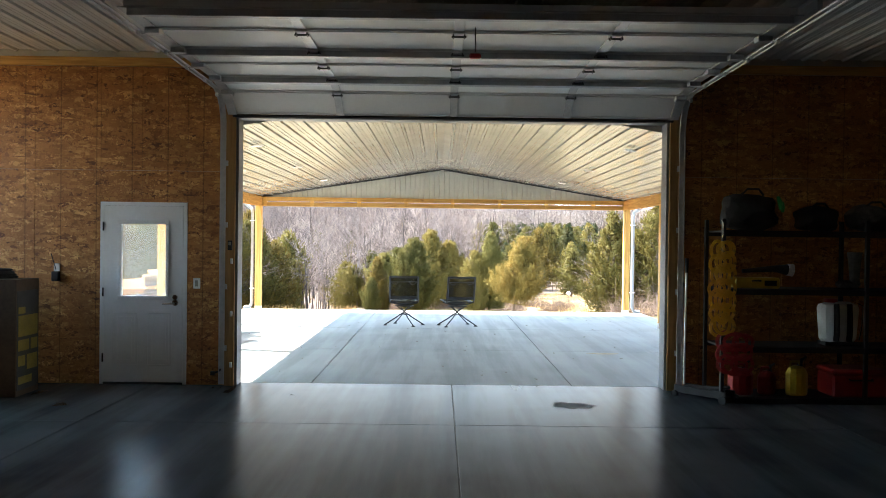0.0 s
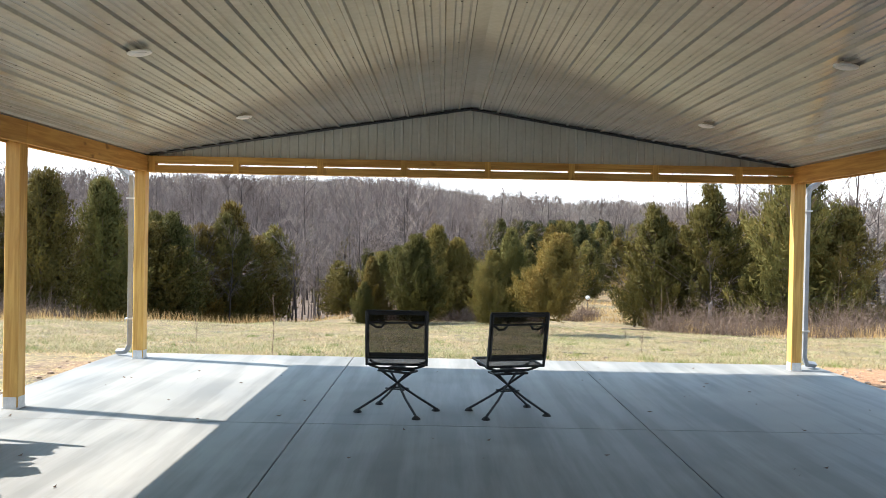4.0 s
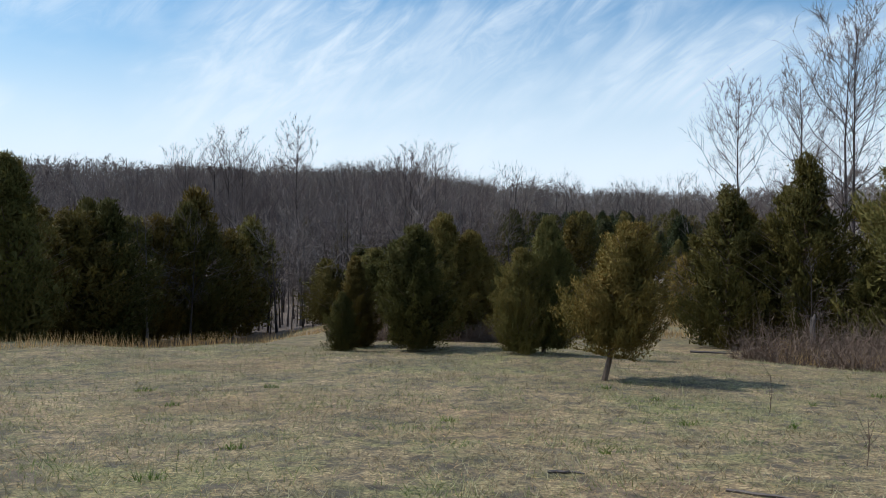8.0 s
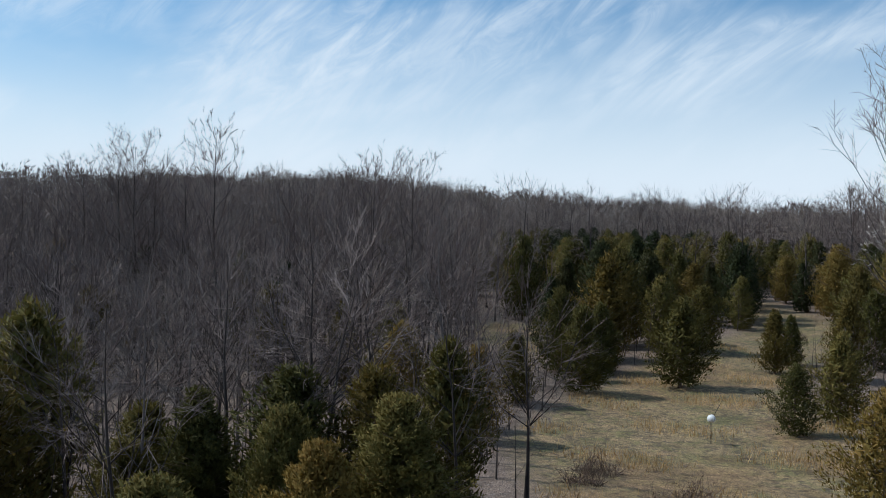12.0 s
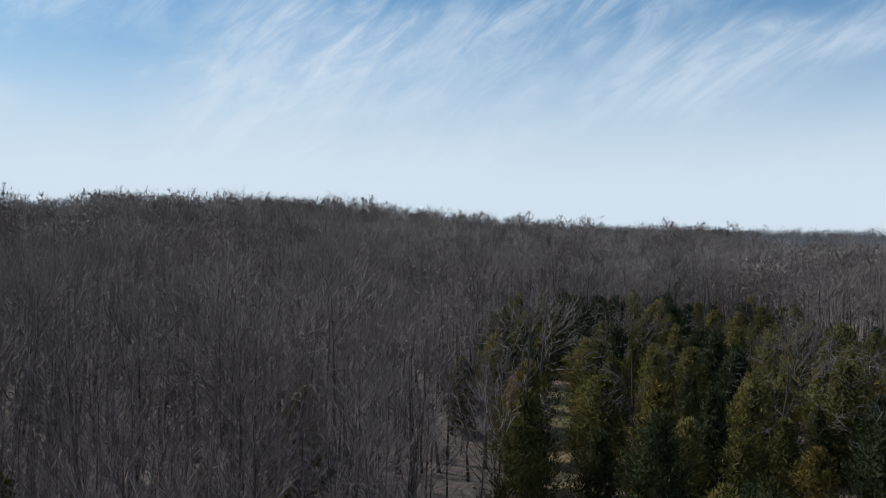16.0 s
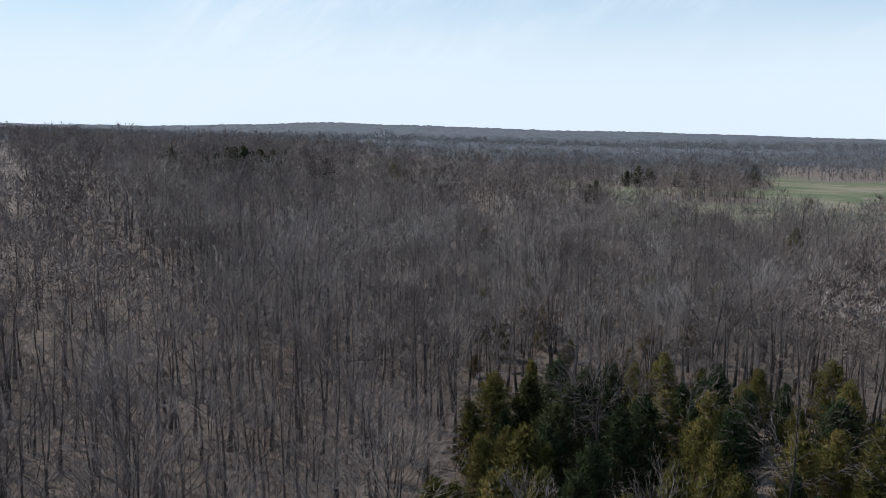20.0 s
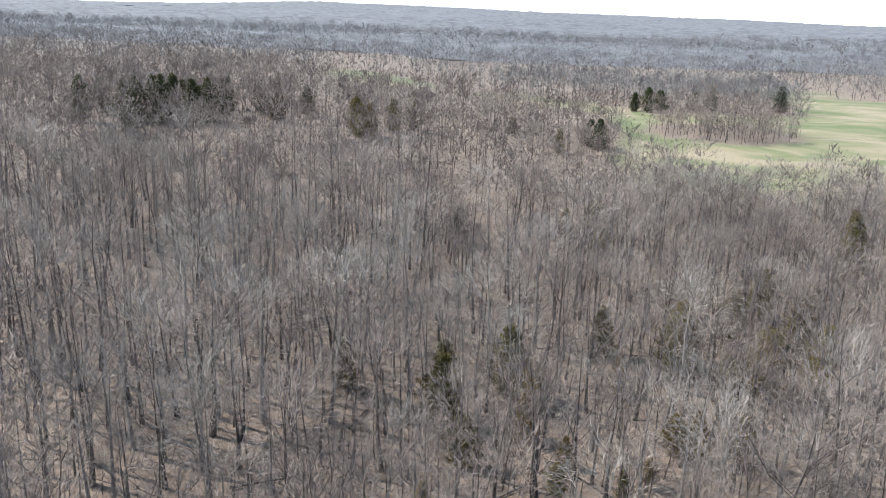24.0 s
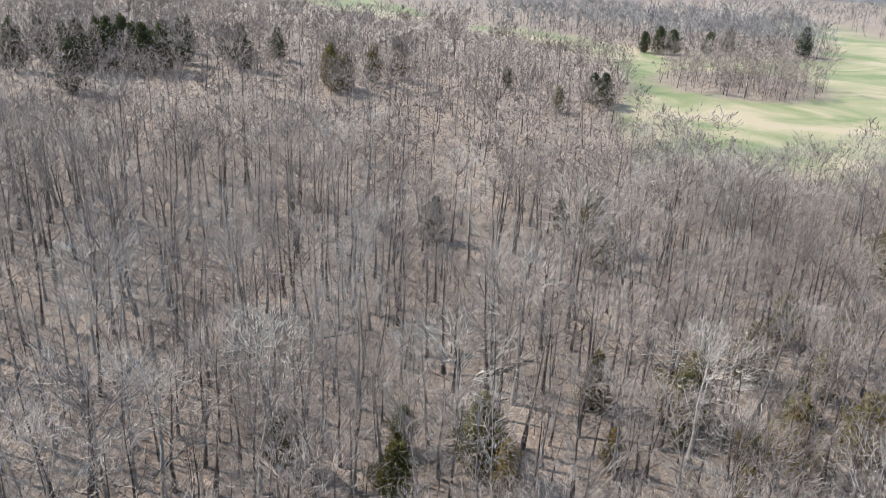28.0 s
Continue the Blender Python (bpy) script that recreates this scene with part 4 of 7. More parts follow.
    face = np.cross(lv[1::3] - lv[0::3], lv[2::3] - lv[0::3])
    face /= np.linalg.norm(face, axis=1, keepdims=True) + 1e-9
    outward = mid - np.array([0, 0, 1.0]) * (mid[:, 2:] * 0.75 + 0.08)
    outward /= np.linalg.norm(outward, axis=1, keepdims=True) + 1e-9
    back = (face * outward).sum(1) < 0
    lt = np.where(back[:, None], lt[:, ::-1], lt)
    face = np.where(back[:, None], -face, face)
    nrm = outward * 0.42 + face * 0.6 + rng.normal(size=face.shape) * 0.15
    nrm /= np.linalg.norm(nrm, axis=1, keepdims=True)
    leaf = (lv, lt, np.repeat(nrm, 3, 0))
    return trunk, leaf


SHAPES = ((0.62, 0.05, 0.9), (0.58, 0.07, 0.6), (0.66, 0.08, 1.1), (0.53, 0.04, 0.3), (0.62, 0.24, 1.3), (0.70, 0.06, 1.0), (0.66, 0.05, 0.7), (0.78, 0.05, 0.5))
CEDARS = {}
SHAPED = {}
for fine, (tufts, size, leaves) in enumerate(((6500, 0.032, 1), (17000, 0.021, 2), (34000, 0.0185, 2))):
    for i, (w, cl, bl) in enumerate(SHAPES):
        tr, lf = cedar_tree(40 + i, tufts, w, cl, bl, size, leaves, i > 5)
        if not fine:
            SHAPED[i] = (tr, lf)
        CEDARS[fine, i] = (link_mesh("cedar_trunk", *tr, M["trunk"]), [link_mesh("cedar_crown", lf[0], lf[1], M[k], normals=lf[2]) for k in ("cedar", "cedar_rust", "pine_leaf")])


def plant_cedar(x, y, h, kind, tone=0, wide=1.0, turn=0.0, lean=0.0, label="", sink=0.05, fine=0):
    z = float(ground_z(x, y))
    trunk, crowns = CEDARS[fine, kind]
    names = ("olive-green cedar with dense uneven crown in dry grass", "rust-tinged cedar with dense crown among dry grass", "dark green pine standing among winter woods")
    th = empty("cedar_tree", pose(x, y, z - sink, 0, lean, turn), label or names[tone], "tree", "evergreens of the clearing")
    th.scale = (h * wide, h * wide, h)
    part_mesh("trunk", trunk, th)
    part_mesh("crown", crowns[tone], th)
    return th


# evergreens that stand in known places: x, y, height, shape, tone, width, turn, lean
KNOWN = [
    (3.25, 29.0, 3.85, 4, 1, 0.9, 20, 10), (2.6, 35.8, 4.35, 1, 1, 0.95, 60, 0), (1.75, 34.9, 3.3, 5, 1, 0.85, 110, 0), (-1.6, 37.0, 4.2, 1, 0, 1.25, 0, 0),
    (-0.7, 43.8, 5.3, 1, 1, 1.0, 200, 0), (-4.0, 36.8, 2.0, 5, 0, 0.95, 30, 0), (-3.8, 39.0, 3.3, 3, 0, 1.05, 80, 0), (0.4, 44.5, 4.6, 2, 1, 1.0, 140, 0),
    (-16.4, 58.4, 6.6, 1, 0, 1.1, 90, 0), (-17.0, 49.0, 5.9, 3, 0, 1.2, 170, 0), (-18.8, 43.6, 6.4, 0, 1, 1.0, 40, 0),
    (-20.5, 40.0, 6.0, 2, 0, 1.0, 250, 0), (-24.0, 40.0, 6.0, 0, 0, 1.1, 10, 0), (-28.5, 38.0, 5.6, 5, 0, 1.1, 70, 0), (-18.0, 49.5, 6.0, 1, 0, 1.0, 300, 0), (-17.6, 57.6, 6.0, 2, 0, 1.1, 20, 0),
    (11.2, 44.0, 6.8, 6, 0, 0.9, 15, 0), (14.0, 43.0, 8.0, 6, 0, 0.85, 55, 0), (17.0, 40.0, 9.0, 7, 1, 0.85, 95, 0), (19.4, 39.5, 6.2, 7, 1, 0.95, 135, 0), (15.6, 41.0, 3.6, 6, 0, 1.1, 175, 0),
    (12.6, 46.0, 6.0, 6, 0, 1.0, 215, 0), (16.0, 47.0, 6.4, 7, 1, 0.9, 33, 0), (20.0, 44.5, 7.4, 6, 1, 1.0, 75, 0),
    (-5.7, 58.0, 4.7, 3, 0, 1.1, 15, 0), (-2.9, 55.0, 4.7, 1, 1, 1.0, 35, 0), (-1.6, 52.5, 4.4, 0, 1, 1.0, 95, 0), (-1.3, 60.5, 5.0, 2, 0, 1.0, 125, 0), (0.8, 62.0, 5.6, 1, 0, 0.9, 155, 0), (-14.0, 65.0, 6.3, 1, 1, 1.15, 185, 0),
    (-16.0, 60.0, 7.5, 0, 0, 0.9, 5, 0), (14.5, 62.0, 4.5, 5, 1, 1.0, 65, 0), (1.6, 50.0, 3.6, 4, 1, 1.0, 77, 0),
    (4.7, 84.0, 4.3, 0, 0, 1.0, 0, 0), (9.2, 88.3, 5.6, 0, 0, 1.05, 50, 0), (16.0, 90.6, 6.1, 1, 0, 1.1, 100, 0), (21.5, 104.0, 5.6, 2, 0, 1.1, 150, 0), (24.3, 95.8, 4.7, 1, 0, 0.9, 200, 0),
    (27.0, 99.5, 3.9, 3, 0, 1.0, 0, 0), (11.9, 96.5, 5.2, 3, 0, 1.1, 20, 0), (17.9, 76.9, 3.6, 5, 0, 1.0, 40, 0), (21.5, 80.0, 5.0, 1, 1, 1.0, 70, 0), (-1.6, 75.5, 5.6, 1, 1, 1.0, 70, 0),
    (0.6, 77.5, 4.8, 0, 0, 1.0, 170, 0), (2.2, 74.5, 4.6, 2, 1, 0.9, 270, 0), (-10.5, 88.0, 7.6, 2, 0, 0.7, 10, 0), (13.0, 101.0, 8.6, 1, 0, 0.9, 110, 0), (10.5, 93.0, 3.2, 3, 0, 1.1, 10, 0),
    (23.5, 201.0, 8.6, 1, 2, 1.0, 0, 0), (21.0, 195.0, 8.8, 0, 2, 1.0, 90, 0), (17.5, 199.0, 8.2, 3, 2, 1.2, 30, 0), (15.5, 182.4, 9.2, 1, 0, 1.0, 150, 0), (26.5, 204.0, 8.0, 0, 2, 1.0, 210, 0),
    (4.5, 146.3, 7.2, 1, 0, 1.0, 10, 0), (34.2, 135.8, 9.6, 3, 0, 1.2, 80, 0), (19.0, 190.0, 8.2, 1, 2, 1.1, 300, 0),
    (80.0, 438.5, 8.5, 5, 2, 1.0, 0, 0), (84.5, 440.0, 7.5, 2, 2, 1.2, 50, 0), (76.0, 441.0, 6.5, 0, 2, 1.0, 90, 0), (97.0, 444.0, 7.0, 5, 2, 1.2, 130, 0), (129.0, 449.0, 9.5, 0, 2, 1.0, 0, 0), (104.0, 447.0, 8.5, 1, 2, 1.0, 30, 0),
    (51.0, 362.5, 8.0, 0, 2, 1.0, 20, 0), (52.0, 366.5, 6.5, 2, 0, 1.1, 70, 0), (49.0, 366.0, 7.0, 5, 2, 1.0, 10, 0), (40.0, 356.0, 6.0, 1, 0, 1.0, 10, 0), (30.0, 376.0, 5.5, 1, 2, 1.0, 10, 0),
    (43.5, 254.5, 6.5, 5, 0, 1.0, 20, 0), (21.0, 243.5, 6.5, 1, 0, 1.0, 60, 0), (14.0, 237.0, 6.0, 0, 0, 1.0, 20, 0), (3.0, 242.0, 4.5, 1, 0, 1.0, 20, 0), (52.0, 248.0, 6.5, 2, 1, 1.0, 20, 0), (34.0, 256.0, 5.0, 3, 0, 1.1, 20, 0), (39.0, 295.0, 6.5, 2, 0, 1.1, 90, 0), (-35.0, 368.0, 8.0, 1, 2, 1.0, 0, 0), (-24.0, 374.0, 7.5, 0, 2, 1.0, 50, 0), (-29.0, 360.0, 8.0, 3, 2, 1.1, 90, 0), (15.5, 292.0, 5.2, 0, 2, 0.9, 100, 0), (80.9, 290.0, 8.5, 1, 0, 0.9, 40, 0), (61.1, 261.4, 5.5, 2, 0, 0.9, 140, 0), (83.0, 294.0, 8.0, 3, 0, 0.9, 70, 0),
    (42.2, 252.5, 6.0, 2, 1, 0.9, 30, 0), (51.5, 247.5, 6.2, 1, 1, 0.9, 70, 0), (59.6, 249.5, 6.5, 5, 1, 0.9, 110, 0), (66.0, 269.5, 6.0, 2, 1, 0.9, 150, 0), (23.6, 240.5, 4.6, 1, 1, 0.9, 190, 0), (53.5, 265.0, 5.5, 0, 0, 1.0, 230, 0), (60.5, 273.5, 5.5, 2, 1, 1.0, 270, 0), (39.5, 289.0, 5.0, 1, 1, 1.0, 310, 0),
    (34.7, 300.0, 5.5, 1, 0, 1.0, 10, 0), (22.4, 234.3, 4.0, 1, 0, 1.0, 200, 0), (16.0, 229.0, 4.2, 0, 0, 1.0, 250, 0)]
KNOWN += [(-4.2, 50.5, 4.2, 1, 1, 1.3, 10, 0), (-0.2, 56.5, 4.6, 0, 1, 1.3, 50, 0), (-7.2, 57.0, 3.6, 2, 0, 1.2, 90, 0), (-3.8, 60.5, 5.0, 0, 0, 1.3, 130, 0),
          (-14.6, 62.0, 5.6, 5, 0, 1.1, 60, 0), (-18.6, 56.0, 5.8, 0, 1, 1.2, 100, 0), (-18.2, 48.0, 5.4, 2, 0, 1.4, 140, 0), (-15.4, 60.0, 5.8, 3, 0, 1.3, 180, 0), (-21.5, 51.0, 5.8, 1, 0, 1.4, 220, 0), (-8.2, 60.5, 4.2, 0, 0, 1.3, 260, 0), (-20.0, 57.5, 5.8, 5, 0, 1.2, 300, 0)]
for i, (x, y, h, kind, tone, wide, turn, lean) in enumerate(KNOWN):
    if x < -11 and y < 66:
        h, wide = h * 1.26, wide * 0.86
    if 225 < y < 300:
        h = h * 1.35
    plant_cedar(x, y, h, kind, tone, wide * (0.95 if 0 < i < 8 else 1.1), turn, lean, fine=(2 if i < 8 else 1) if y < 60 else 0)

cam_y = np.array([e[1][1] for e in PATH])
cam_x = np.array([e[1][0] for e in PATH])
cam_z = np.array([e[1][2] for e in PATH])


def clear_of_walk(x, y, h):
    """True where a tree of that height stays well under or beside the flight."""
    off = np.abs(x - np.interp(y, cam_y, cam_x))
    top = ground_z(x, y) + h
    return (off > 3.5 + h * 0.25) | (top < np.interp(y, cam_y, cam_z) - 2.0)


for i in range(46):
    # a dark stand beyond the ridge, and small yellow-green cedars below the hardwoods
    r7 = np.random.default_rng(700 + i)
    if i < 20:
        KNOWN.append((-52 + r7.normal() * 10, 354 + r7.normal() * 9, r7.uniform(8, 11), int(r7.integers(0, 4)), 2, 1.0, i * 37, 0))
    elif i < 26:
        KNOWN.append((-5 + r7.normal() * 5, 366 + r7.normal() * 7, r7.uniform(8, 10), int(r7.integers(0, 4)), 0, 0.9, i * 37, 0))
    else:
        y = r7.uniform(214, 262)
        KNOWN.append((16 + r7.uniform(-0.2, 1.0) * (y - 181) * 0.55, y, r7.uniform(3.0, 5.5), int(r7.integers(0, 6)), 0, 1.0, i * 37, 0))
    x, y, h, kind, tone, wide, turn, lean = KNOWN[-1]
    plant_cedar(x, y, h, kind, tone, wide, turn, lean)



def in_grove(x, y):
    """The stand of cedar beside and beyond the lane."""
    return (y > 94) & (y < 208) & (x > np.interp(y, [95, 125, 140, 180, 206], [9, 3, 4, 8, 14])) & (x < np.interp(y, [95, 206], [62, 56]))


rng = np.random.default_rng(7)
grove = []
far_grove = {}
tries = 0
while len(grove) < 235 and tries < 30000:
    tries += 1
    x, y = rng.uniform(7, 66), rng.uniform(94, 208)
    if rng.random() < 0.04:
        x, y = rng.uniform(-60, 5), rng.uniform(72, 130)
    elif not in_grove(x, y):
        continue
    h = rng.uniform(5.4, 9.2)
    if meadow_mask(x, y) > 0.3 or not clear_of_walk(x, y, h):
        continue
    if any((x - a) ** 2 + (y - b) ** 2 < 10.5 for a, b in grove) or any((x - k[0]) ** 2 + (y - k[1]) ** 2 < 7 for k in KNOWN):
        continue
    grove.append((x, y))
    kind, tone, wide, turn = int(rng.choice([0, 1, 1, 3, 2, 5])), int(rng.choice([0, 0, 2, 1, 1, 2])), rng.uniform(0.85, 1.1), rng.uniform(0, 360)
    if y < 148:
        plant_cedar(x, y, h, kind, tone, wide, turn, fine=0)
        continue
    # farther up the slope the cedars stand as one mass
    far_grove.setdefault(tone, []).append((pose(x, y, float(ground_z(x, y)) - 0.05, 0, 0, turn), h, wide, kind))
for tone, group in far_grove.items():
    pieces, turned = [], []
    for m4, h, wide, kind in group:
        lv, lt, ln_ = SHAPED[kind][1]
        r3, t3 = np.array(m4.to_3x3()), np.array(m4.translation)
        pieces.append(((lv * np.array([h * wide, h * wide, h])) @ r3.T + t3, lt))
        turned.append(ln_ @ r3.T)
    name = ("cedar_grove", "rusty_cedar_grove", "pine_grove")[tone]
    tagged(new(name, link_mesh(name, *joined(*pieces), M[("cedar", "cedar_rust", "pine_leaf")[tone]], normals=np.concatenate(turned))), ("olive-green cedars standing close on a slope", "rust-tinged cedars standing close on a slope", "dark green pines standing close on a slope")[tone], "trees", kind="stuff")
stems = []
for m4, h, wide, kind in [g for group in far_grove.values() for g in group]:
    tv, tt = SHAPED[kind][0]
    stems.append(((tv * np.array([h * wide, h * wide, h])) @ np.array(m4.to_3x3()).T + np.array(m4.translation), tt))
tagged(new("grove_stems", link_mesh("grove_stems", *joined(*stems), M["trunk"])), "brown cedar trunks and boughs on a slope", "trunks", kind="stuff")

# ---- leafless woods ----
def stand(seed, n, limbs, kids, twigs, sides, w, k=6, fine=False, stout=0.011, low=(0.3, 0.5), spread=(0.24, 0.36)):
    """Several shapes of one kind of leafless tree, some slender and some spreading, thinly or thickly twigged."""
    r = np.random.default_rng(seed)
    return [bare_tree(seed + i, 14.0, limbs, kids, int(twigs * r.uniform(0.7, 1.25)), r.uniform(*spread), r.uniform(*low), sides, w, k, stout * r.uniform(0.8, 1.2), fine) for i in range(n)]


BARE = stand(100, 6, 16, 80, 520, 5, 0.010, 6, True, 0.009, (0.3, 0.45), (0.22, 0.32))
WOOD = stand(150, 10, 10, 80, 760, 4, 0.017, 5, False, 0.0135)
YOUNG = stand(180, 5, 6, 34, 170, 3, 0.026, 4, False, 0.008, (0.3, 0.5), (0.13, 0.2))
THIN = stand(200, 7, 4, 24, 320, 3, 0.075, 4, False, 0.007, (0.2, 0.36), (0.28, 0.4))
FAINT = stand(300, 6, 3, 8, 120, 3, 0.16, 3, False, 0.006, (0.12, 0.25), (0.34, 0.46))
BRUSH = stand(350, 5, 3, 18, 46, 3, 0.05, 3, False, 0.008, (0.15, 0.3), (0.3, 0.45))


def tall_hardwood(seed, h=14.0, spread=0.27):
    """A tall open-crowned tree: a stem to the top, rising limbs, side branches and fine twigs along them."""
    rng = np.random.default_rng(seed)
    zs = np.linspace(0, h, 9)
    pts = np.column_stack([np.cumsum(rng.normal(size=(9, 2)) * 0.006 * h, 0), zs])
    pts[:, :2] -= pts[0, :2]
    r = 0.0075 * h * (1 - zs / h) ** 1.1 + 0.008
    trunk = tri_tube(pts[:-1], pts[1:], r[:-1], r[1:], 6)

    def unit(d):
        return d / (np.linalg.norm(d, axis=1, keepdims=True) + 1e-9)

    def shoots(p0, p1, n, q0, lean, lengths):
        """n side shoots along each older piece, leaning out from it and a little upward."""
        k = np.repeat(np.arange(len(p0)), n)
        q = rng.uniform(q0, 1.0, len(k))[:, None]
        old = unit(p1 - p0)[k]
        side = unit(np.cross(old, rng.normal(size=old.shape)))
        d = unit(old + side * rng.uniform(lean * 0.6, lean * 1.3, (len(k), 1)) + np.array([0, 0, 0.18]))
        a = p0[k] + (p1 - p0)[k] * q
        return a, a + d * (lengths[k] * rng.uniform(0.5, 1.1, len(k)))[:, None] * (1.15 - 0.5 * q)
    n = 34
    f = np.sort(rng.uniform(0.26, 0.96, n))
    az = np.arange(n) * 2.4 + rng.normal(size=n) * 0.4
    out = np.stack([np.cos(az), np.sin(az)], -1)
    span = spread * h * np.interp(f, [0.26, 0.4, 0.55, 0.8, 1.0], [0.75, 1.0, 0.95, 0.55, 0.2]) * rng.uniform(0.75, 1.1, n)
    steep = np.interp(f, [0.26, 1.0], [0.75, 1.9])
    base = np.stack([np.interp(f * h, zs, pts[:, i]) for i in range(3)], -1)
    m1 = base + np.column_stack([out * (span * 0.5)[:, None], span * 0.5 * steep * 0.8])
    m2 = m1 + np.column_stack([out * (span * 0.4)[:, None], span * 0.5 * steep * 1.2]) + rng.normal(size=base.shape) * 0.008 * h
    w = 0.0029 * h * (1.1 - f)
    limb = joined(tri_tube(base, m1, w, w * 0.7, 4), tri_tube(m1, m2, w * 0.7, w * 0.25, 3))
    p0, p1 = np.concatenate([base, m1, pts[6:8]]), np.concatenate([m1, m2, pts[7:9]])
    b0, b1 = shoots(p0, p1, 5, 0.15, 0.75, np.concatenate([span, span, [h * 0.08, h * 0.06]]) * 0.52)
    t0, t1 = shoots(b0, b1, 10, 0.05, 0.95, np.linalg.norm(b1 - b0, axis=1) * 0.62)
    brush = joined(tri_tube(b0, b1, np.full(len(b0), 0.0095), np.full(len(b0), 0.004), 3), slivers(t0, t1, np.full(len(t0), 0.0075), rng))
    return trunk, limb, brush


POPLAR = [tall_hardwood(400 + i, 14.0, (0.25, 0.3, 0.22)[i]) for i in range(3)]


def in_woods(x, y):
    return (meadow_mask(x, y) < 0.25) & (pasture_mask(x, y) < 0.25) & (y > 36)


def scatter(n, x_of, y0, y1, hs, gap, seed, by_land=0):
    """Places for trees: rejection over the plan, no two nearer than gap."""
    r = np.random.default_rng(seed)
    cell = {}
    out = []
    y = r.uniform(y0, y1, n * 5)
    lo, hi = x_of(y)
    x = lo + (hi - lo) * r.random(n * 5)
    h = r.uniform(hs[0], hs[1], n * 5)
    h = h * (1 + 0.16 * np.sin(x * 0.21 + 1.3 * np.sin(y * 0.17)) * np.sin(y * 0.19 + np.sin(x * 0.13)))
    if by_land:
        h = h * np.interp(y, [42, 60, 90, 140], [6.2, 8.6, 12.6, 13.2])
    open_ = 0.5 + 0.5 * np.sin(x * 0.33 + 2 * np.sin(y * 0.21)) * np.sin(y * 0.27 + 2 * np.sin(x * 0.17))
    ok = (r.random(len(x)) < 0.45 + 0.75 * open_) & in_woods(x, y) & clear_of_walk(x, y, h)
    for a, b, c in zip(x[ok], y[ok], h[ok]):
        k = (int(a // gap), int(b // gap))
        if any((a - p) ** 2 + (b - q) ** 2 < gap * gap for i in (-1, 0, 1) for j in (-1, 0, 1) for p, q in cell.get((k[0] + i, k[1] + j), ())):
            continue
        cell.setdefault(k, []).append((a, b))
        out.append((a, b, c))
        if len(out) >= n:
            break
    return np.array(out)


def wood_mesh(name, places, templates, pale, seed, label, twigs="twig"):
    """Many trees joined in one mesh."""
    r = np.random.default_rng(seed)
    vs, ts, ws, tones, o = [], [], [], [], 0
    for x, y, h in places:
        v, t, w_ = templates[int(r.integers(0, len(templates)))]
        a = r.uniform(0, math.tau)
        s = h / 14.0
        w = s * r.uniform(0.85, 1.2)
        ca, sa = math.cos(a) * w, math.sin(a) * w
        lx, ly = r.normal(size=2) * 0.05
        q = np.empty_like(v)
        q[:, 0] = v[:, 0] * ca - v[:, 1] * sa + v[:, 2] * lx * s + x
        q[:, 1] = v[:, 0] * sa + v[:, 1] * ca + v[:, 2] * ly * s + y
        q[:, 2] = v[:, 2] * s + float(ground_z(x, y)) - 0.1
        vs.append(q)
        ts.append(t + o)
        ws.append(w_)
        tones.append(np.full(len(v), r.random(), dtype=np.float32))
        o += len(v)
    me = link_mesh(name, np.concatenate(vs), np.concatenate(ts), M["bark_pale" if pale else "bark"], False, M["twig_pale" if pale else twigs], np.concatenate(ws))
    me.attributes.new("tone", "FLOAT", "POINT").data.foreach_set("value", np.concatenate(tones))
    return tagged(new(name, me), label, "woods", kind="stuff")


# single trees, each a thing: those the flight passes nearest
single = {}
for key, mt, m2 in (("bark", M["bark"], M["twig_dark"]), ("bark_pale", M["bark_pale"], M["twig_pale"])):
    single[key] = []
    for tr, lb, br in BARE + POPLAR:
        cv_, ct_ = joined(lb, br)
        single[key].append((link_mesh("bare_trunk", *tr, mt), link_mesh("bare_crown", cv_, ct_, mt, False, m2, (np.arange(len(ct_)) >= len(lb[1])).astype(np.int32))))


def plant_bare(x, y, h, k, turn, key="bark", wide=1.0):
    th = empty("bare_tree", pose(x, y, float(ground_z(x, y)) - 0.1, 0, 0, turn), "leafless grey-brown hardwood standing in leaf litter" if key == "bark" else "leafless pale-barked hardwood standing in leaf litter", "tree", "leafless trees of the woods")
    s = h / 14.0
    th.scale = (s * wide, s * wide, s)
    a, b = single[key][k]
    part_mesh("trunk", a, th)
    part_mesh("crown", b, th)


TALL = [(21.6, 72.6, 17.6, 0, "bark"), (23.2, 58.3, 18.0, 4, "bark"), (25.9, 72.0, 18.5, 0, "bark"), (29.8, 72.0, 21.5, 1, "bark"), (30.5, 60.0, 17.5, 1, "bark"),
        (-16.6, 97.5, 18.8, 5, "bark"), (-34.7, 113.9, 16.2, 1, "bark"), (-30.0, 112.0, 17.8, 2, "bark"), (-27.0, 108.0, 18.0, 4, "bark"), (-4.6, 92.0, 14.8, 0, "bark"), (-2.2, 96.0, 14.6, 1, "bark"),
        (-26.0, 110.0, 16.5, 0, "bark"), (-7.0, 112.0, 14.5, 1, "bark"), (-1.5, 114.0, 13.5, 2, "bark"), (-21.5, 104.0, 15.5, 0, "bark"), (-12.0, 108.0, 14.0, 1, "bark"), (-41.0, 116.0, 14.5, 2, "bark"), (-9.5, 118.0, 15.0, 0, "bark")]
for i, (x, y, h, k, key) in enumerate(TALL):
    plant_bare(x, y, h, 6 + k % 3, i * 67, key)
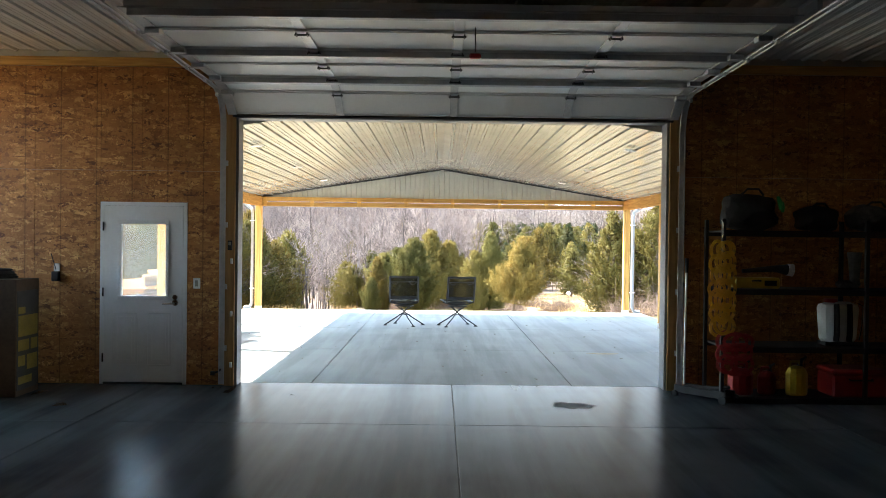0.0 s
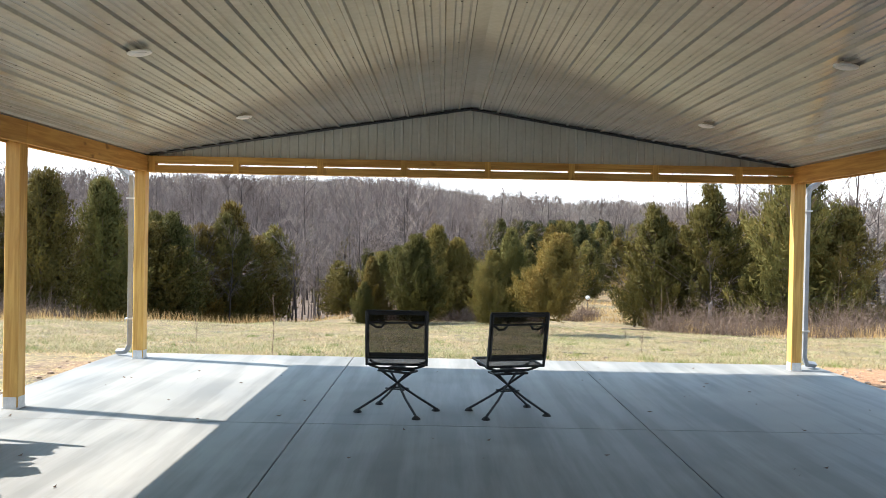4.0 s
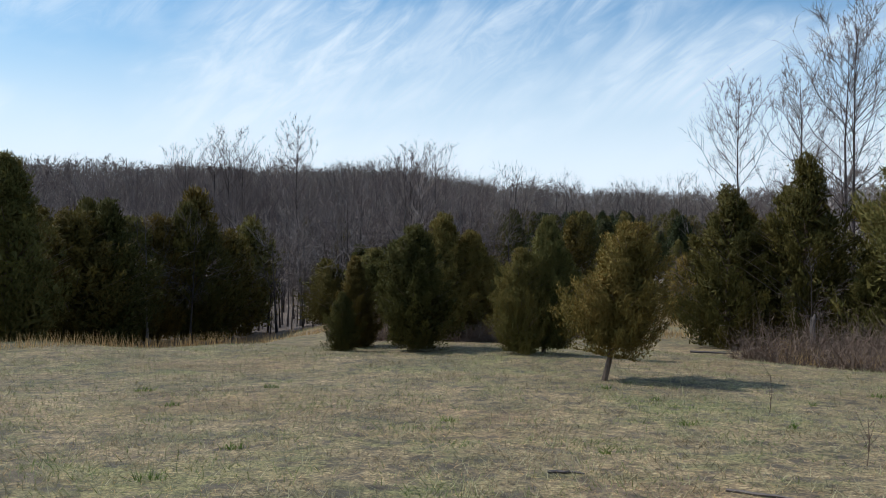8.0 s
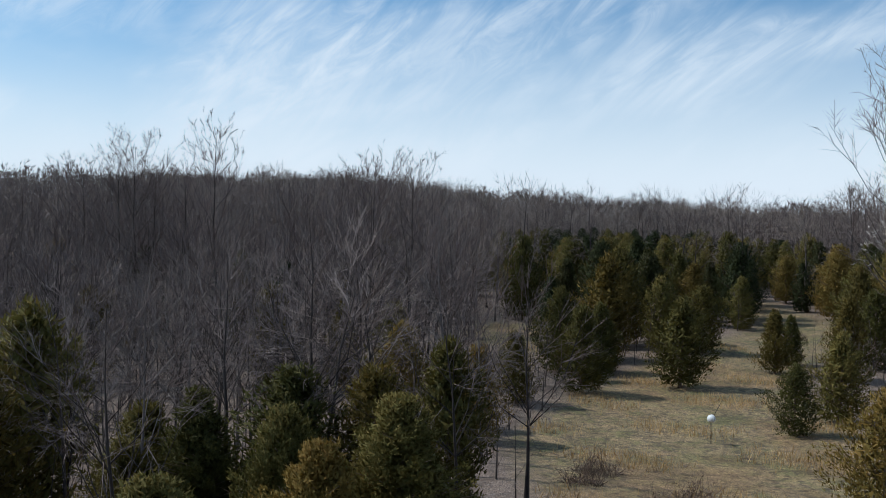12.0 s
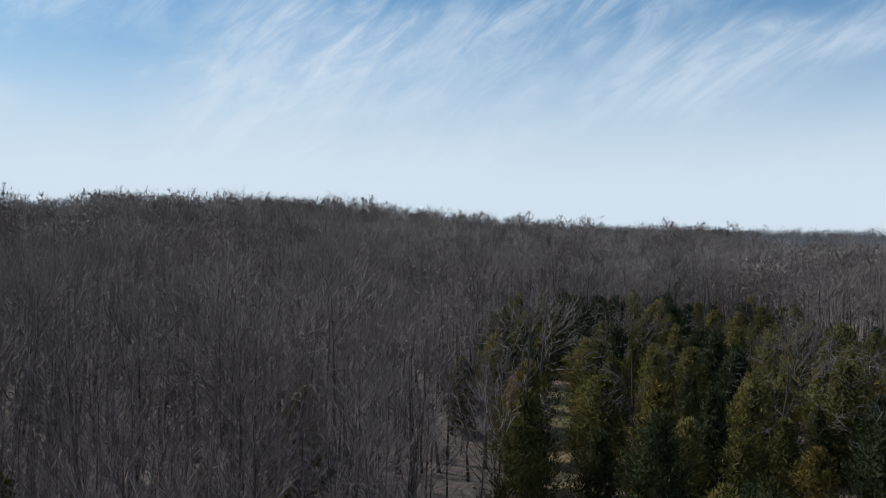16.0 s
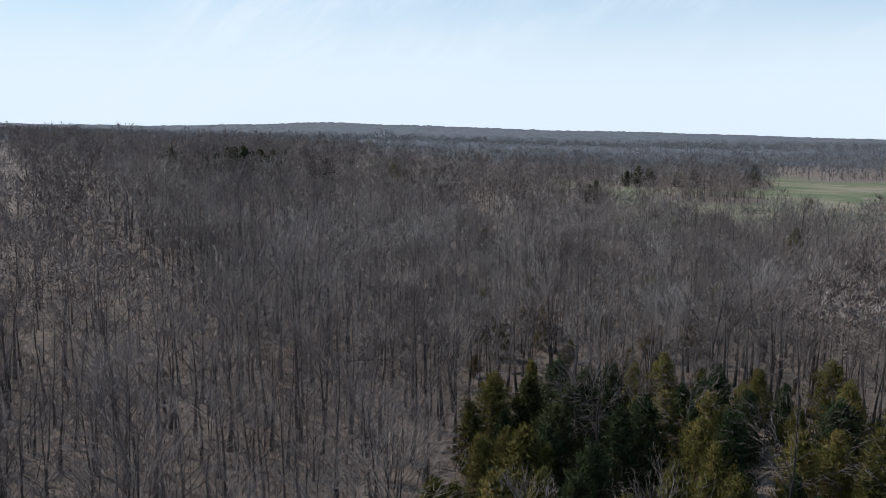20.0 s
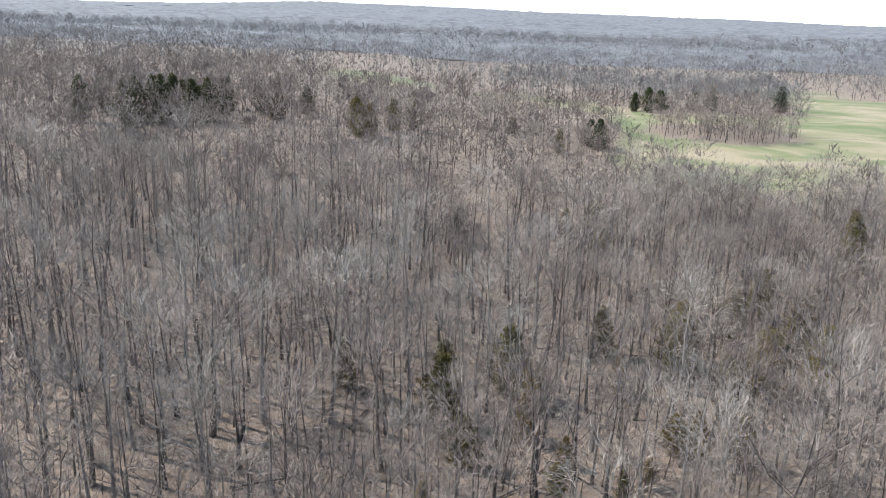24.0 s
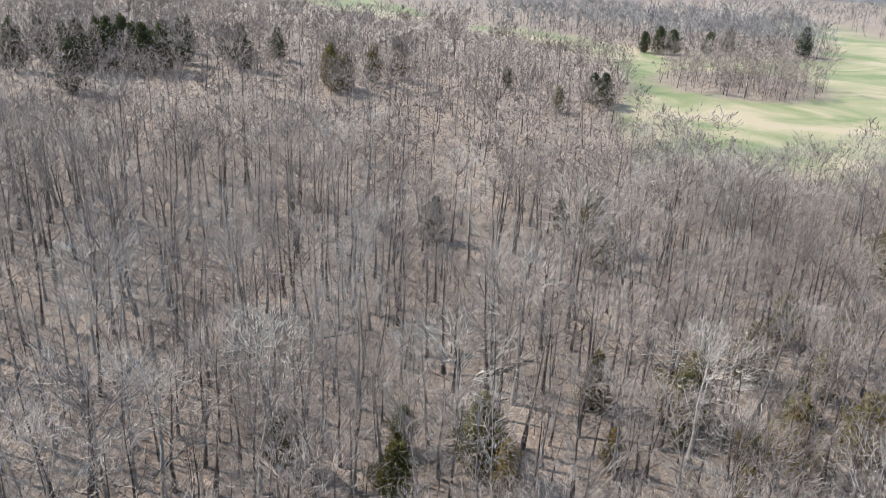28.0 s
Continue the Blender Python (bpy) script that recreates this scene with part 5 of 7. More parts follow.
for i, (x, y, h) in enumerate(((22.0, 41.0, 9.0), (23.4, 37.5, 8.0), (25.0, 42.0, 10.5), (26.5, 38.5, 8.5), (28.5, 43.0, 11.0), (30.0, 39.0, 9.0), (32.0, 44.0, 10.0), (21.0, 47.0, 10.0), (24.0, 49.0, 11.0), (13.6, 41.2, 4.4), (10.6, 45.5, 6.0))):
    plant_bare(x, y, h, i % 6, i * 71, "bark_pale" if i % 3 else "bark", 1.2)
near = scatter(290, lambda y: (np.interp(y, [40, 130], [-60, -75]), np.interp(y, [40, 60, 90, 130], [-5, 4, 2, 8])), 41, 140, (0.85, 1.1), 2.4, 11, 1)
near = near[(near[:, 1] > 52) | (near[:, 0] < -24)]
r_ = np.random.default_rng(5)
for x, y, h in near:
    plant_bare(x, y, h, int(r_.integers(0, 6)), r_.uniform(0, 360), "bark" if r_.random() < 0.6 else "bark_pale")


def whole(trunk, limb, brush):
    v, t = joined(trunk, limb, brush)
    return v, t, (np.arange(len(t)) >= len(trunk[1]) + len(limb[1])).astype(np.int32)


bare_all = [whole(*p) for p in BARE]
wood_all = [whole(*p) for p in WOOD]
thin_all = [whole(*p) for p in THIN]
faint_all = [whole(*p) for p in FAINT]


def cone(y, eye_x, eye_y, k, extra):
    w = np.maximum(y - eye_y, 0) * k + extra
    return eye_x - w, eye_x + w


slope_ = scatter(800, lambda y: cone(y, 8, 90, 0.58, 22), 122, 212, (10.5, 16.0), 2.8, 21)
slope_ = slope_[~(in_grove(slope_[:, 0], slope_[:, 1]) & (np.arange(len(slope_)) % 9 > 0))]
wood_mesh("winter_woods", slope_, wood_all, False, 31, "leafless grey-brown hardwood trees on a leaf-strewn slope")
mid1 = scatter(930, lambda y: cone(y, 16, 181, 0.60, 14), 212, 300, (11.0, 17.0), 2.9, 26)
half = np.random.default_rng(3).random(len(mid1)) < 0.68
wood_mesh("hill_woods", mid1[half], wood_all, False, 36, "leafless grey-brown hardwood trees over pale leaf litter")
wood_mesh("pale_hill_woods", mid1[~half], wood_all, True, 37, "leafless pale grey hardwood trees over leaf litter")
young = scatter(900, lambda y: cone(y, 10, 80, 0.55, 18), 105, 300, (6.0, 11.0), 2.4, 27)
wood_mesh("young_woods", young[~in_grove(young[:, 0], young[:, 1])], [whole(*p) for p in YOUNG], False, 45, "slender young leafless trees between taller ones")
hollow = scatter(270, lambda y: (np.full_like(y, -48.0), np.interp(y, [60, 90, 130], [-2, 2, 8])), 60, 130, (0.6, 1.0), 2.4, 41, 1)
wood_mesh("hollow_woods", hollow, bare_all, False, 42, "close-set leafless young hardwoods in a hollow", "twig_dark")
brush_ = scatter(2200, lambda y: cone(y, 6, 40, 0.55, 12), 62, 280, (2.2, 5.0), 1.5, 43)
wood_mesh("undergrowth", brush_, [whole(*p) for p in BRUSH], False, 44, "low leafless saplings and brush under the trees", "twig_dark")
side = scatter(240, lambda y: (np.full_like(y, 14.0), np.full_like(y, 75.0)), 40, 130, (0.8, 1.1), 3.2, 22, 1)
side = side[side[:, 0] > side[:, 1] * 0.34 + 5]
wood_mesh("side_woods", side, thin_all, True, 32, "leafless pale hardwood trees behind the cedars")
left = scatter(420, lambda y: (np.full_like(y, -150.0), np.full_like(y, -60.0)), 36, 150, (0.8, 1.1), 4.0, 23, 1)
wood_mesh("left_woods", left, thin_all, False, 33, "leafless grey-brown hardwood trees beyond the meadow")
wings = scatter(1900, lambda y: cone(y, 10, 90, 0.75, 60), 150, 300, (11.0, 15.5), 3.4, 28)
lo_, hi_ = cone(wings[:, 1], 16, 181, 0.60, 14)
lo2, hi2 = cone(wings[:, 1], 8, 90, 0.58, 22)
wings = wings[~(((wings[:, 1] >= 212) & (wings[:, 0] > lo_) & (wings[:, 0] < hi_)) | ((wings[:, 1] < 212) & (wings[:, 0] > lo2) & (wings[:, 0] < hi2)))]
wood_mesh("flank_woods", wings, thin_all, False, 38, "leafless grey hardwood trees on the flanks of the hill")
mid2 = scatter(2100, lambda y: cone(y, 16, 170, 0.62, 20), 300, 430, (7.0, 13.5), 3.1, 24)
low_trees = ((mid2[:, 0] > 22) & (mid2[:, 0] < 66) & (mid2[:, 1] > 405)) | ((mid2[:, 0] < 8) & (mid2[:, 0] > -36) & (mid2[:, 1] > 424))
mid2[:, 2] *= np.where(low_trees, 0.5, 1.0)
wood_mesh("ridge_woods", mid2, thin_all, False, 34, "leafless grey hardwood trees along a ridge")
edge = scatter(200, lambda y: (np.full_like(y, 48.0), np.full_like(y, 165.0)), 296, 320, (9.5, 13.0), 2.9, 29)
wood_mesh("edge_woods", edge, wood_all, True, 39, "tall leafless pale hardwoods at the edge of a field")
rc_ = np.random.default_rng(77)
ca_, cr_ = rc_.random(150) * math.tau, np.sqrt(rc_.random(150)) * 0.95
copse = np.stack([92 + 22 * cr_ * np.cos(ca_), 396 + 18 * cr_ * np.sin(ca_), rc_.uniform(3.5, 7.0, 150)], -1)
wood_mesh("copse", copse, thin_all, False, 46, "leafless brushy copse standing in a field", "twig_dark")
far_edge = scatter(330, lambda y: (np.full_like(y, 30.0), np.full_like(y, 210.0)), 438, 505, (8.0, 11.0), 3.0, 30)
wood_mesh("far_edge_woods", far_edge, thin_all, False, 40, "leafless grey hardwoods behind a field", "twig_hazed")
mid3 = scatter(2500, lambda y: cone(y, 16, 150, 0.66, 30), 430, 690, (7, 10.5), 4.6, 25)
mid3[:, 2] *= np.where((mid3[:, 0] > -36) & (mid3[:, 0] < 60) & (mid3[:, 1] < 465), 0.55, 1.0)
wood_mesh("distant_woods", mid3, faint_all, False, 35, "leafless grey hardwood trees beyond the fields", "twig_hazed")


crowns = scatter(1700, lambda y: cone(y, 16, 150, 0.62, 30), 690, 1060, (11, 15), 7.0, 47)
wood_mesh("horizon_woods", crowns, faint_all, False, 48, "leafless grey woods far off before the horizon", "twig_hazed")


def canopy_z(x, y):
    bumps = 1.5 * np.sin(x * 0.35 + 2 * np.sin(y * 0.11)) * np.sin(y * 0.31 + 2 * np.sin(x * 0.13)) + 0.9 * np.sin(x * 0.71 + y * 0.53) + 1.6 * np.sin(x * 0.07) * np.sin(y * 0.05)
    return ground_z(x, y) + 6.0 * smooth(y, 645, 720) + bumps * np.clip((y - 640) / 80, 0.1, 1)


rough_ = np.random.default_rng(91)
cv, ct = grid_mesh("far", spaced((-4500, -1500, 60), (-1500, -700, 14), (-700, 900, 10), (900, 1700, 18), (1700, 4500, 60)), spaced((655, 1100, 9), (1100, 1900, 20), (1900, 4800, 40)), canopy_z, M["far_wood"])
cv[:, 2] += rough_.normal(size=len(cv)) * 0.5 * np.clip((cv[:, 1] - 660) / 60, 0, 1)
cv[:, 0] += rough_.normal(size=len(cv)) * 2.0
tagged(new("far_woods", link_mesh("far_woods", cv, ct, M["far_wood"], True)), "unbroken grey-brown winter woods to the horizon", "woods", kind="stuff")


# ---- fallen trunks on the forest floor ----
rf = random.Random(31)
for k in range(18):
    y = rf.uniform(222, 268)
    x = 16 + rf.uniform(-1, 0.9) * (y - 181) * 0.5
    a, ln, r = rf.uniform(0, math.pi), rf.uniform(5, 10), rf.uniform(0.07, 0.13)
    pts = []
    for q in (-0.5, -0.2, 0.15, 0.5):
        px, py = x + math.cos(a) * ln * q, y + math.sin(a) * ln * q
        pts.append((px, py, float(ground_z(px, py)) + r * (0.9 + rf.uniform(0, 1.2))))
    tagged(part("fallen_log", rod(pts, [r, r * 0.85, r * 0.65, r * 0.3], 6), M["bark" if k % 3 else "bark_pale"]), "dead fallen log lying on leaf litter", "log", "fallen logs in the woods")


# ---- meadow growth ----
def blades(n, x0, x1, y0, y1, h0, h1, w, seed, keep, lean=0.35):
    r = np.random.default_rng(seed)
    x, y = r.uniform(x0, x1, n), r.uniform(y0, y1, n)
    k = keep(x, y, r)
    x, y = x[k], y[k]
    n = len(x)
    p0 = np.stack([x, y, ground_z(x, y) - 0.01], -1)
    h = r.uniform(h0, h1, n)
    p1 = p0 + np.stack([r.normal(size=n) * lean * h, r.normal(size=n) * lean * h, h], -1)
    s = np.stack([np.cos(a := r.random(n) * math.tau), np.sin(a), np.zeros(n)], -1) * w
    return np.stack([p0 + s, p0 - s, p1], 1).reshape(-1, 3), np.arange(3 * n).reshape(-1, 3)


v, t = blades(420000, -22, 22, 11.2, 40, 0.03, 0.14, 0.006, 51, lambda x, y, r: (meadow_mask(x, y) > 0.3) & (r.random(len(x)) < np.clip(15 / y, 0.1, 1) * np.clip(0.55 + 0.5 * np.sin(x * 2.1 + 1.5 * np.sin(y * 1.3)) * np.sin(y * 1.7 + x), 0.12, 1)) & (y > 11.9 + r.random(len(x)) * 1.6) & (np.abs(x) < y * 0.62 + 3), 0.9)
tagged(new("meadow_grass", link_mesh("meadow_grass", v, t, M["grass"])), "short dry winter grass with green tufts", "grass", kind="stuff")


v, t = blades(90000, -14, 14, 11.0, 27, 0.012, 0.04, 0.004, 54, lambda x, y, r: (r.random(len(x)) < np.clip(13 / y, 0.1, 1) ** 2) & (np.abs(x) < y * 0.62 + 2) & (meadow_mask(x, y) > 0.3), 3.2)
tagged(new("fallen_straw", link_mesh("fallen_straw", v, t, M["straw"])), "pale dead straw lying flat in short grass", "straw", kind="stuff")
rg = np.random.default_rng(55)
tufts_ = []
for k in range(38):
    ty = 12.6 + 15 * rg.random() ** 1.4
    tx, tr_ = rg.uniform(-0.6, 0.6) * ty, rg.uniform(0.08, 0.3)
    tufts_.append(blades(int(500 * tr_), tx - tr_, tx + tr_, ty - tr_, ty + tr_, 0.05, 0.13, 0.008, 560 + k, lambda x, y, r: np.hypot(x - tx, y - ty) < tr_ * (0.5 + 0.6 * r.random(len(x))), 0.6))
tagged(new("green_tufts", link_mesh("green_tufts", *joined(*tufts_), M["fresh_grass"])), "fresh green tufts in dry winter grass", "grass", kind="stuff")


def tall_edge(x, y, r):
    m = meadow_mask(x, y)
    return (m > 0.05) & (m < 0.75) & (y < 60)


v, t = blades(120000, -32, 22, 30, 50, 0.25, 0.75, 0.010, 52, tall_edge, 0.22)
v2, t2 = blades(40000, 3, 26, 48, 108, 0.15, 0.6, 0.016, 53, lambda x, y, r: (meadow_mask(x, y) > 0.4) & (np.sin(x * 0.8 + y * 0.37) + np.sin(y * 0.9) + r.normal(size=len(x)) * 0.5 > 0.9), 0.3)
v3, t3_ = blades(60000, -26, -6.5, 30, 56, 0.22, 0.6, 0.010, 57, lambda x, y, r: np.abs(y - np.interp(x, [-26, -14.6, -12, -9.4, -8, -6.5], [32, 35.6, 38, 42.5, 47.5, 54]) - r.normal(size=len(x)) * 0.35) < 0.5, 0.22)
tagged(new("tall_straw", link_mesh("tall_straw", *joined((v, t), (v2, t2), (v3, t3_)), M["straw"])), "tall tan straw along the edge of the meadow", "grass", kind="stuff")


def thicket(places, seed, name, label):
    r = np.random.default_rng(seed)
    pcs = []
    for x, y, rad, h in places:
        n = int(260 * rad)
        a, q = r.random(n) * math.tau, np.sqrt(r.random(n)) * rad
        p0 = np.stack([x + q * np.cos(a), y + q * np.sin(a), np.zeros(n)], -1)
        p0[:, 2] = ground_z(p0[:, 0], p0[:, 1])
        d = r.normal(size=(n, 3)) * 0.6 + np.array([0, 0, 0.8])
        hh = h * r.uniform(0.4, 1.0, n)[:, None]
        p1 = p0 + d * hh
        p1[:, 2] = np.maximum(p1[:, 2], p0[:, 2] + 0.05)
        pcs.append(slivers(p0, p1, np.full(n, 0.012), r))
        m = n * 3
        k = r.integers(0, n, m)
        b0 = p0[k] + (p1 - p0)[k] * r.uniform(0.3, 1, m)[:, None]
        b1 = b0 + r.normal(size=(m, 3)) * 0.3 * h * 0.6
        pcs.append(slivers(b0, b1, np.full(m, 0.008), r))
    return tagged(new(name, link_mesh(name, *joined(*pcs), M["bramble"])), label, "brush", kind="stuff")


rr = np.random.default_rng(9)
spots = [(x, y, rr.uniform(0.8, 1.6), rr.uniform(0.7, 1.4)) for x, y in zip(rr.uniform(10.5, 30, 40), rr.uniform(34, 40, 40))]
spots += [(x, float(np.interp(x, [-30, -20, -16, -14, -12, -9, -4, 4], [34.5, 36, 39, 42.5, 48, 52.5, 41, 41])) + rr.uniform(0, 2.5), rr.uniform(0.6, 1.1), rr.uniform(0.5, 1.0)) for x in rr.uniform(-30, 4, 26)]
spots += [(8 + rr.uniform(-3, 3), y, rr.uniform(0.5, 1.0), rr.uniform(0.5, 1.0)) for y in rr.uniform(46, 70, 14)]
spots = [q for q in spots if not -17 < q[0] < -5]
thicket(spots, 61, "brush_thicket", "tangled reddish-brown leafless brush at the meadow's edge")


# ---- patio things ----
def ceiling_lamp(x, y):
    z = PEAK - abs(x - CX) * math.tan(slope) - 0.03
    th = empty("ceiling_light", pose(x, y, z, 0, math.degrees(slope) * (1 if x > CX else -1), 0), "small round white flush ceiling light, unlit", "light", "lights of the patio ceiling")
    part("trim_ring", rod([(0, 0, 0.0), (0, 0, -0.008), (0, 0, -0.012)], [0.088, 0.086, 0.07], 20), M["lamp_white"], th)
    part("lens", disc(0, 0, -0.0165, -0.0125, 0.06, 18), M["lamp_white"], th, "frosted lens")


M["lamp_white"] = mat("white_lamp_plastic", (0.86, 0.86, 0.84), 0.5)
for y in (1.8, 5.0, 8.1):
    for x in (-2.63, 2.45):
        ceiling_lamp(x, y)

# screw heads along the ceiling ribs
sc = bmesh.new()
for side in (-1, 1):
    for i in range(18):
        u = 0.115 + 0.23 * i + 0.12
        if u > cw - 0.05:
            continue
        for y in np.arange(0.7, 9.7, 0.61):
            xx, zz = CX + side * u * math.cos(slope), PEAK - u * math.sin(slope)
            disc(xx, y, zz - 0.007, zz + 0.001, 0.007, 5, sc)
tagged(part("ceiling_screws", sc, M["trim_dark"]), "dark screw heads in the patio ceiling", "screw", kind="stuff")


def downspout(px, side):
    th = empty("downspout", pose(px + side * 0.18, 10.0, 0), "light grey folded-metal downspout by a corner post", "downspout", "downspouts of the patio")
    bm = bmesh.new()
    path = [(side * 0.22, 0.06, 2.56), (side * 0.12, 0.04, 2.47), (side * 0.02, 0.0, 2.40), (0, 0, 2.30), (0, 0, 1.2), (0, 0, 0.16), (side * 0.05, 0.03, 0.07), (side * 0.20, 0.10, 0.045)]
    rod(path, 0.042, 4, bm)
    part("pipe", bm, M["jamb"], th)
    for z in (0.5, 2.1):
        part("strap", box(-0.05, 0.05, -0.05, 0.05, z, z + 0.02), M["galv"], th)


downspout(-4.40, -1)
downspout(4.25, 1)


def swivel_chair(x, y, turn, seat_turn):
    th = empty("swivel_chair", pose(x, y, 0, 0, 0, turn), "black folding swivel chair with see-through mesh back", "chair", "chairs on the patio")
    # four splayed legs with flat pads
    for i, (sx, sy) in enumerate(((-1, -1), (1, -1), (1, 1), (-1, 1))):
        leg = rod([(sx * -0.13, sy * -0.07, 0.385), (sx * 0.05, sy * 0.03, 0.23), (sx * 0.14, sy * 0.1, 0.15), (sx * 0.31, sy * 0.21, 0.022)], 0.0115, 8)
        lg = part("leg", leg, M["black"], th)
        part("foot_pad", rod([(sx * 0.31, sy * 0.21, 0.0), (sx * 0.31, sy * 0.21, 0.012), (sx * 0.31, sy * 0.21, 0.03)], [0.042, 0.036, 0.014], 12), M["rubber"], lg)
    for sy in (-1, 1):
        part("top_bar", rod([(-0.17, sy * 0.075, 0.388), (0.17, sy * 0.075, 0.388)], 0.011, 8), M["black"], th)
        part("cross_brace", rod([(-0.1, sy * 0.045, 0.22), (0.1, sy * 0.045, 0.22)], 0.009, 6), M["black"], th)
    for sx in (-1, 1):
        part("end_bar", rod([(sx * 0.165, -0.08, 0.388), (sx * 0.165, 0.08, 0.388)], 0.011, 8), M["black"], th)
    part("swivel_hub", rod([(0, 0, 0.37), (0, 0, 0.395), (0, 0, 0.405), (0, 0, 0.425)], [0.035, 0.035, 0.08, 0.08], 16), M["black"], th)
    rot = Matrix.Rotation(radians(seat_turn), 4, "Z")

    def piece(name, bm, material, parent=th, label=""):
        bm.transform(rot)
        return part(name, bm, material, parent, label)
    # seat rails curve up under the seat; the back stands towards -y
    for dy in (-0.12, 0.10):
        piece("seat_rail", rod([(-0.275, dy, 0.475), (-0.25, dy, 0.455), (-0.16, dy, 0.43), (0.16, dy, 0.43), (0.25, dy, 0.455), (0.275, dy, 0.475)], 0.011, 8), M["black"])
    piece("seat_frame", rod([(-0.275, -0.2, 0.478), (0.275, -0.2, 0.478), (0.275, 0.24, 0.5), (0.24, 0.27, 0.495), (-0.24, 0.27, 0.495), (-0.275, 0.24, 0.5)], 0.012, 8, closed=True), M["black"])
    piece("seat", mesh_cloth((-0.262, -0.19, 0.479), (0.262, -0.19, 0.479), (0.262, 0.255, 0.5), (-0.262, 0.255, 0.5), 0.012), M["sling"], th, "black open-weave sling seat")
    for sx in (-1, 1):
        piece("back_post", rod([(sx * 0.275, -0.2, 0.47), (sx * 0.28, -0.225, 0.6), (sx * 0.28, -0.294, 0.978)], [0.014, 0.013, 0.011], 8), M["black"])
        piece("side_sleeve", sleeve(sx), M["black"])
    piece("back_bar", rod([(-0.28, -0.294, 0.978), (0.28, -0.294, 0.978)], 0.012, 8), M["black"])
    piece("lower_bar", rod([(-0.278, -0.222, 0.545), (0.278, -0.222, 0.545)], 0.014, 8), M["black"])
    back = piece("backrest", mesh_cloth((-0.265, -0.222, 0.55), (0.265, -0.222, 0.55), (0.265, -0.292, 0.968), (-0.265, -0.292, 0.968), 0.02), M["sling"], th, "black see-through mesh back")
    piece("top_hem", hem(0.945, 0.975), M["black"], back, "solid black top band")
    piece("cross_strap", rod([(-0.26, -0.285, 0.875), (-0.1, -0.272, 0.872), (0.1, -0.272, 0.876), (0.26, -0.285, 0.88)], 0.010, 6), M["black"], back, "black webbing strap")
    piece("low_hem", hem(0.545, 0.59), M["black"], back, "solid black lower band")
    for sx in (-1, 1):
        piece("arm_strap", rod([(sx * 0.25, -0.275, 0.87), (sx * 0.19, -0.255, 0.825), (sx * 0.14, -0.26, 0.83), (sx * 0.11, -0.27, 0.872)], 0.012, 6), M["rubber"])
    return th


def sleeve(sx):
    return rod([(sx * 0.272, -0.222, 0.55), (sx * 0.272, -0.292, 0.972)], 0.02, 6)


def hem(z0, z1):
    bm = bmesh.new()

    def yy(z):
        return -0.222 - (z - 0.55) * 0.167
    for o in (-0.004, 0.004):
        f = [bm.verts.new((x, yy(z) + o, z)) for x, z in ((-0.268, z0), (0.268, z0), (0.268, z1), (-0.268, z1))]
        bm.faces.new(f if o < 0 else f[::-1])
    return bm


def mesh_cloth(a, b, c, d, sag):
    """A stretched cloth between four corners with a slight belly."""
    bm = bmesh.new()
    a, b, c, d = (Vector(p) for p in (a, b, c, d))
    nrm = (b - a).cross(d - a).normalized()
    n = 8
    g = []
    for j in range(n + 1):
        row = []
        for i in range(n + 1):
            u, w = i / n, j / n
            p = (a * (1 - u) + b * u) * (1 - w) + (d * (1 - u) + c * u) * w
            row.append(bm.verts.new(p - nrm * sag * math.sin(u * math.pi) * math.sin(w * math.pi)))
        g.append(row)
    for j in range(n):
        for i in range(n):
            bm.faces.new((g[j][i], g[j][i + 1], g[j + 1][i + 1], g[j + 1][i]))
    return bm


sl = mat("open_weave_sling", (0.012, 0.012, 0.013), 0.9)
bsdf(sl).inputs["Specular IOR Level"].default_value = 0.1
_tr = node(sl, "BsdfTransparent")
_mx = node(sl, "MixShader")
_vor = node(sl, "TexChecker", Scale=240.0)
link(sl, coords(sl), _vor.inputs["Vector"])
_mr = node(sl, "MapRange", From_Min=0.0, From_Max=1.0, To_Min=0.76, To_Max=0.93)
link(sl, _vor.outputs["Fac"], _mr.inputs["Value"])
link(sl, _mr.outputs[0], _mx.inputs[0])
link(sl, _tr.outputs[0], _mx.inputs[1])
link(sl, bsdf(sl).outputs[0], _mx.inputs[2])
link(sl, _mx.outputs[0], sl.node_tree.nodes["Material Output"].inputs["Surface"])
M["sling"] = sl
swivel_chair(-0.83, 6.86, -25, 25)
swivel_chair(0.22, 6.87, 20, -4)


# ---- firewood ----
def make_split():
    m = mat("split_firewood", (0.45, 0.3, 0.16), 0.85)
    v = coords(m, (18, 1.5, 18))
    g = noise_of(m, v, 1.4, 4, 0.6)
    info = node(m, "ObjectInfo")
    c = ramp_of(m, g, [(0.3, (0.26, 0.13, 0.045)), (0.65, (0.62, 0.37, 0.14))])
    tone = ramp_of(m, info.outputs["Random"], [(0, (0.34, 0.30, 0.26)), (0.45, (0.7, 0.66, 0.6)), (1, (1.25, 1.2, 1.12))])
    link(m, mixed(m, 1.0, c, tone, "MULTIPLY"), bsdf(m).inputs["Base Color"])
    bump(m, g, 0.5, 0.01)
    return m


M["split"] = make_split()
M["log_bark"] = speckled("log_bark", (0.06, 0.04, 0.025), (0.17, 0.12, 0.08), 9, 0.95, 0.0, 0.5, (1, 0.4, 1), 0.01)


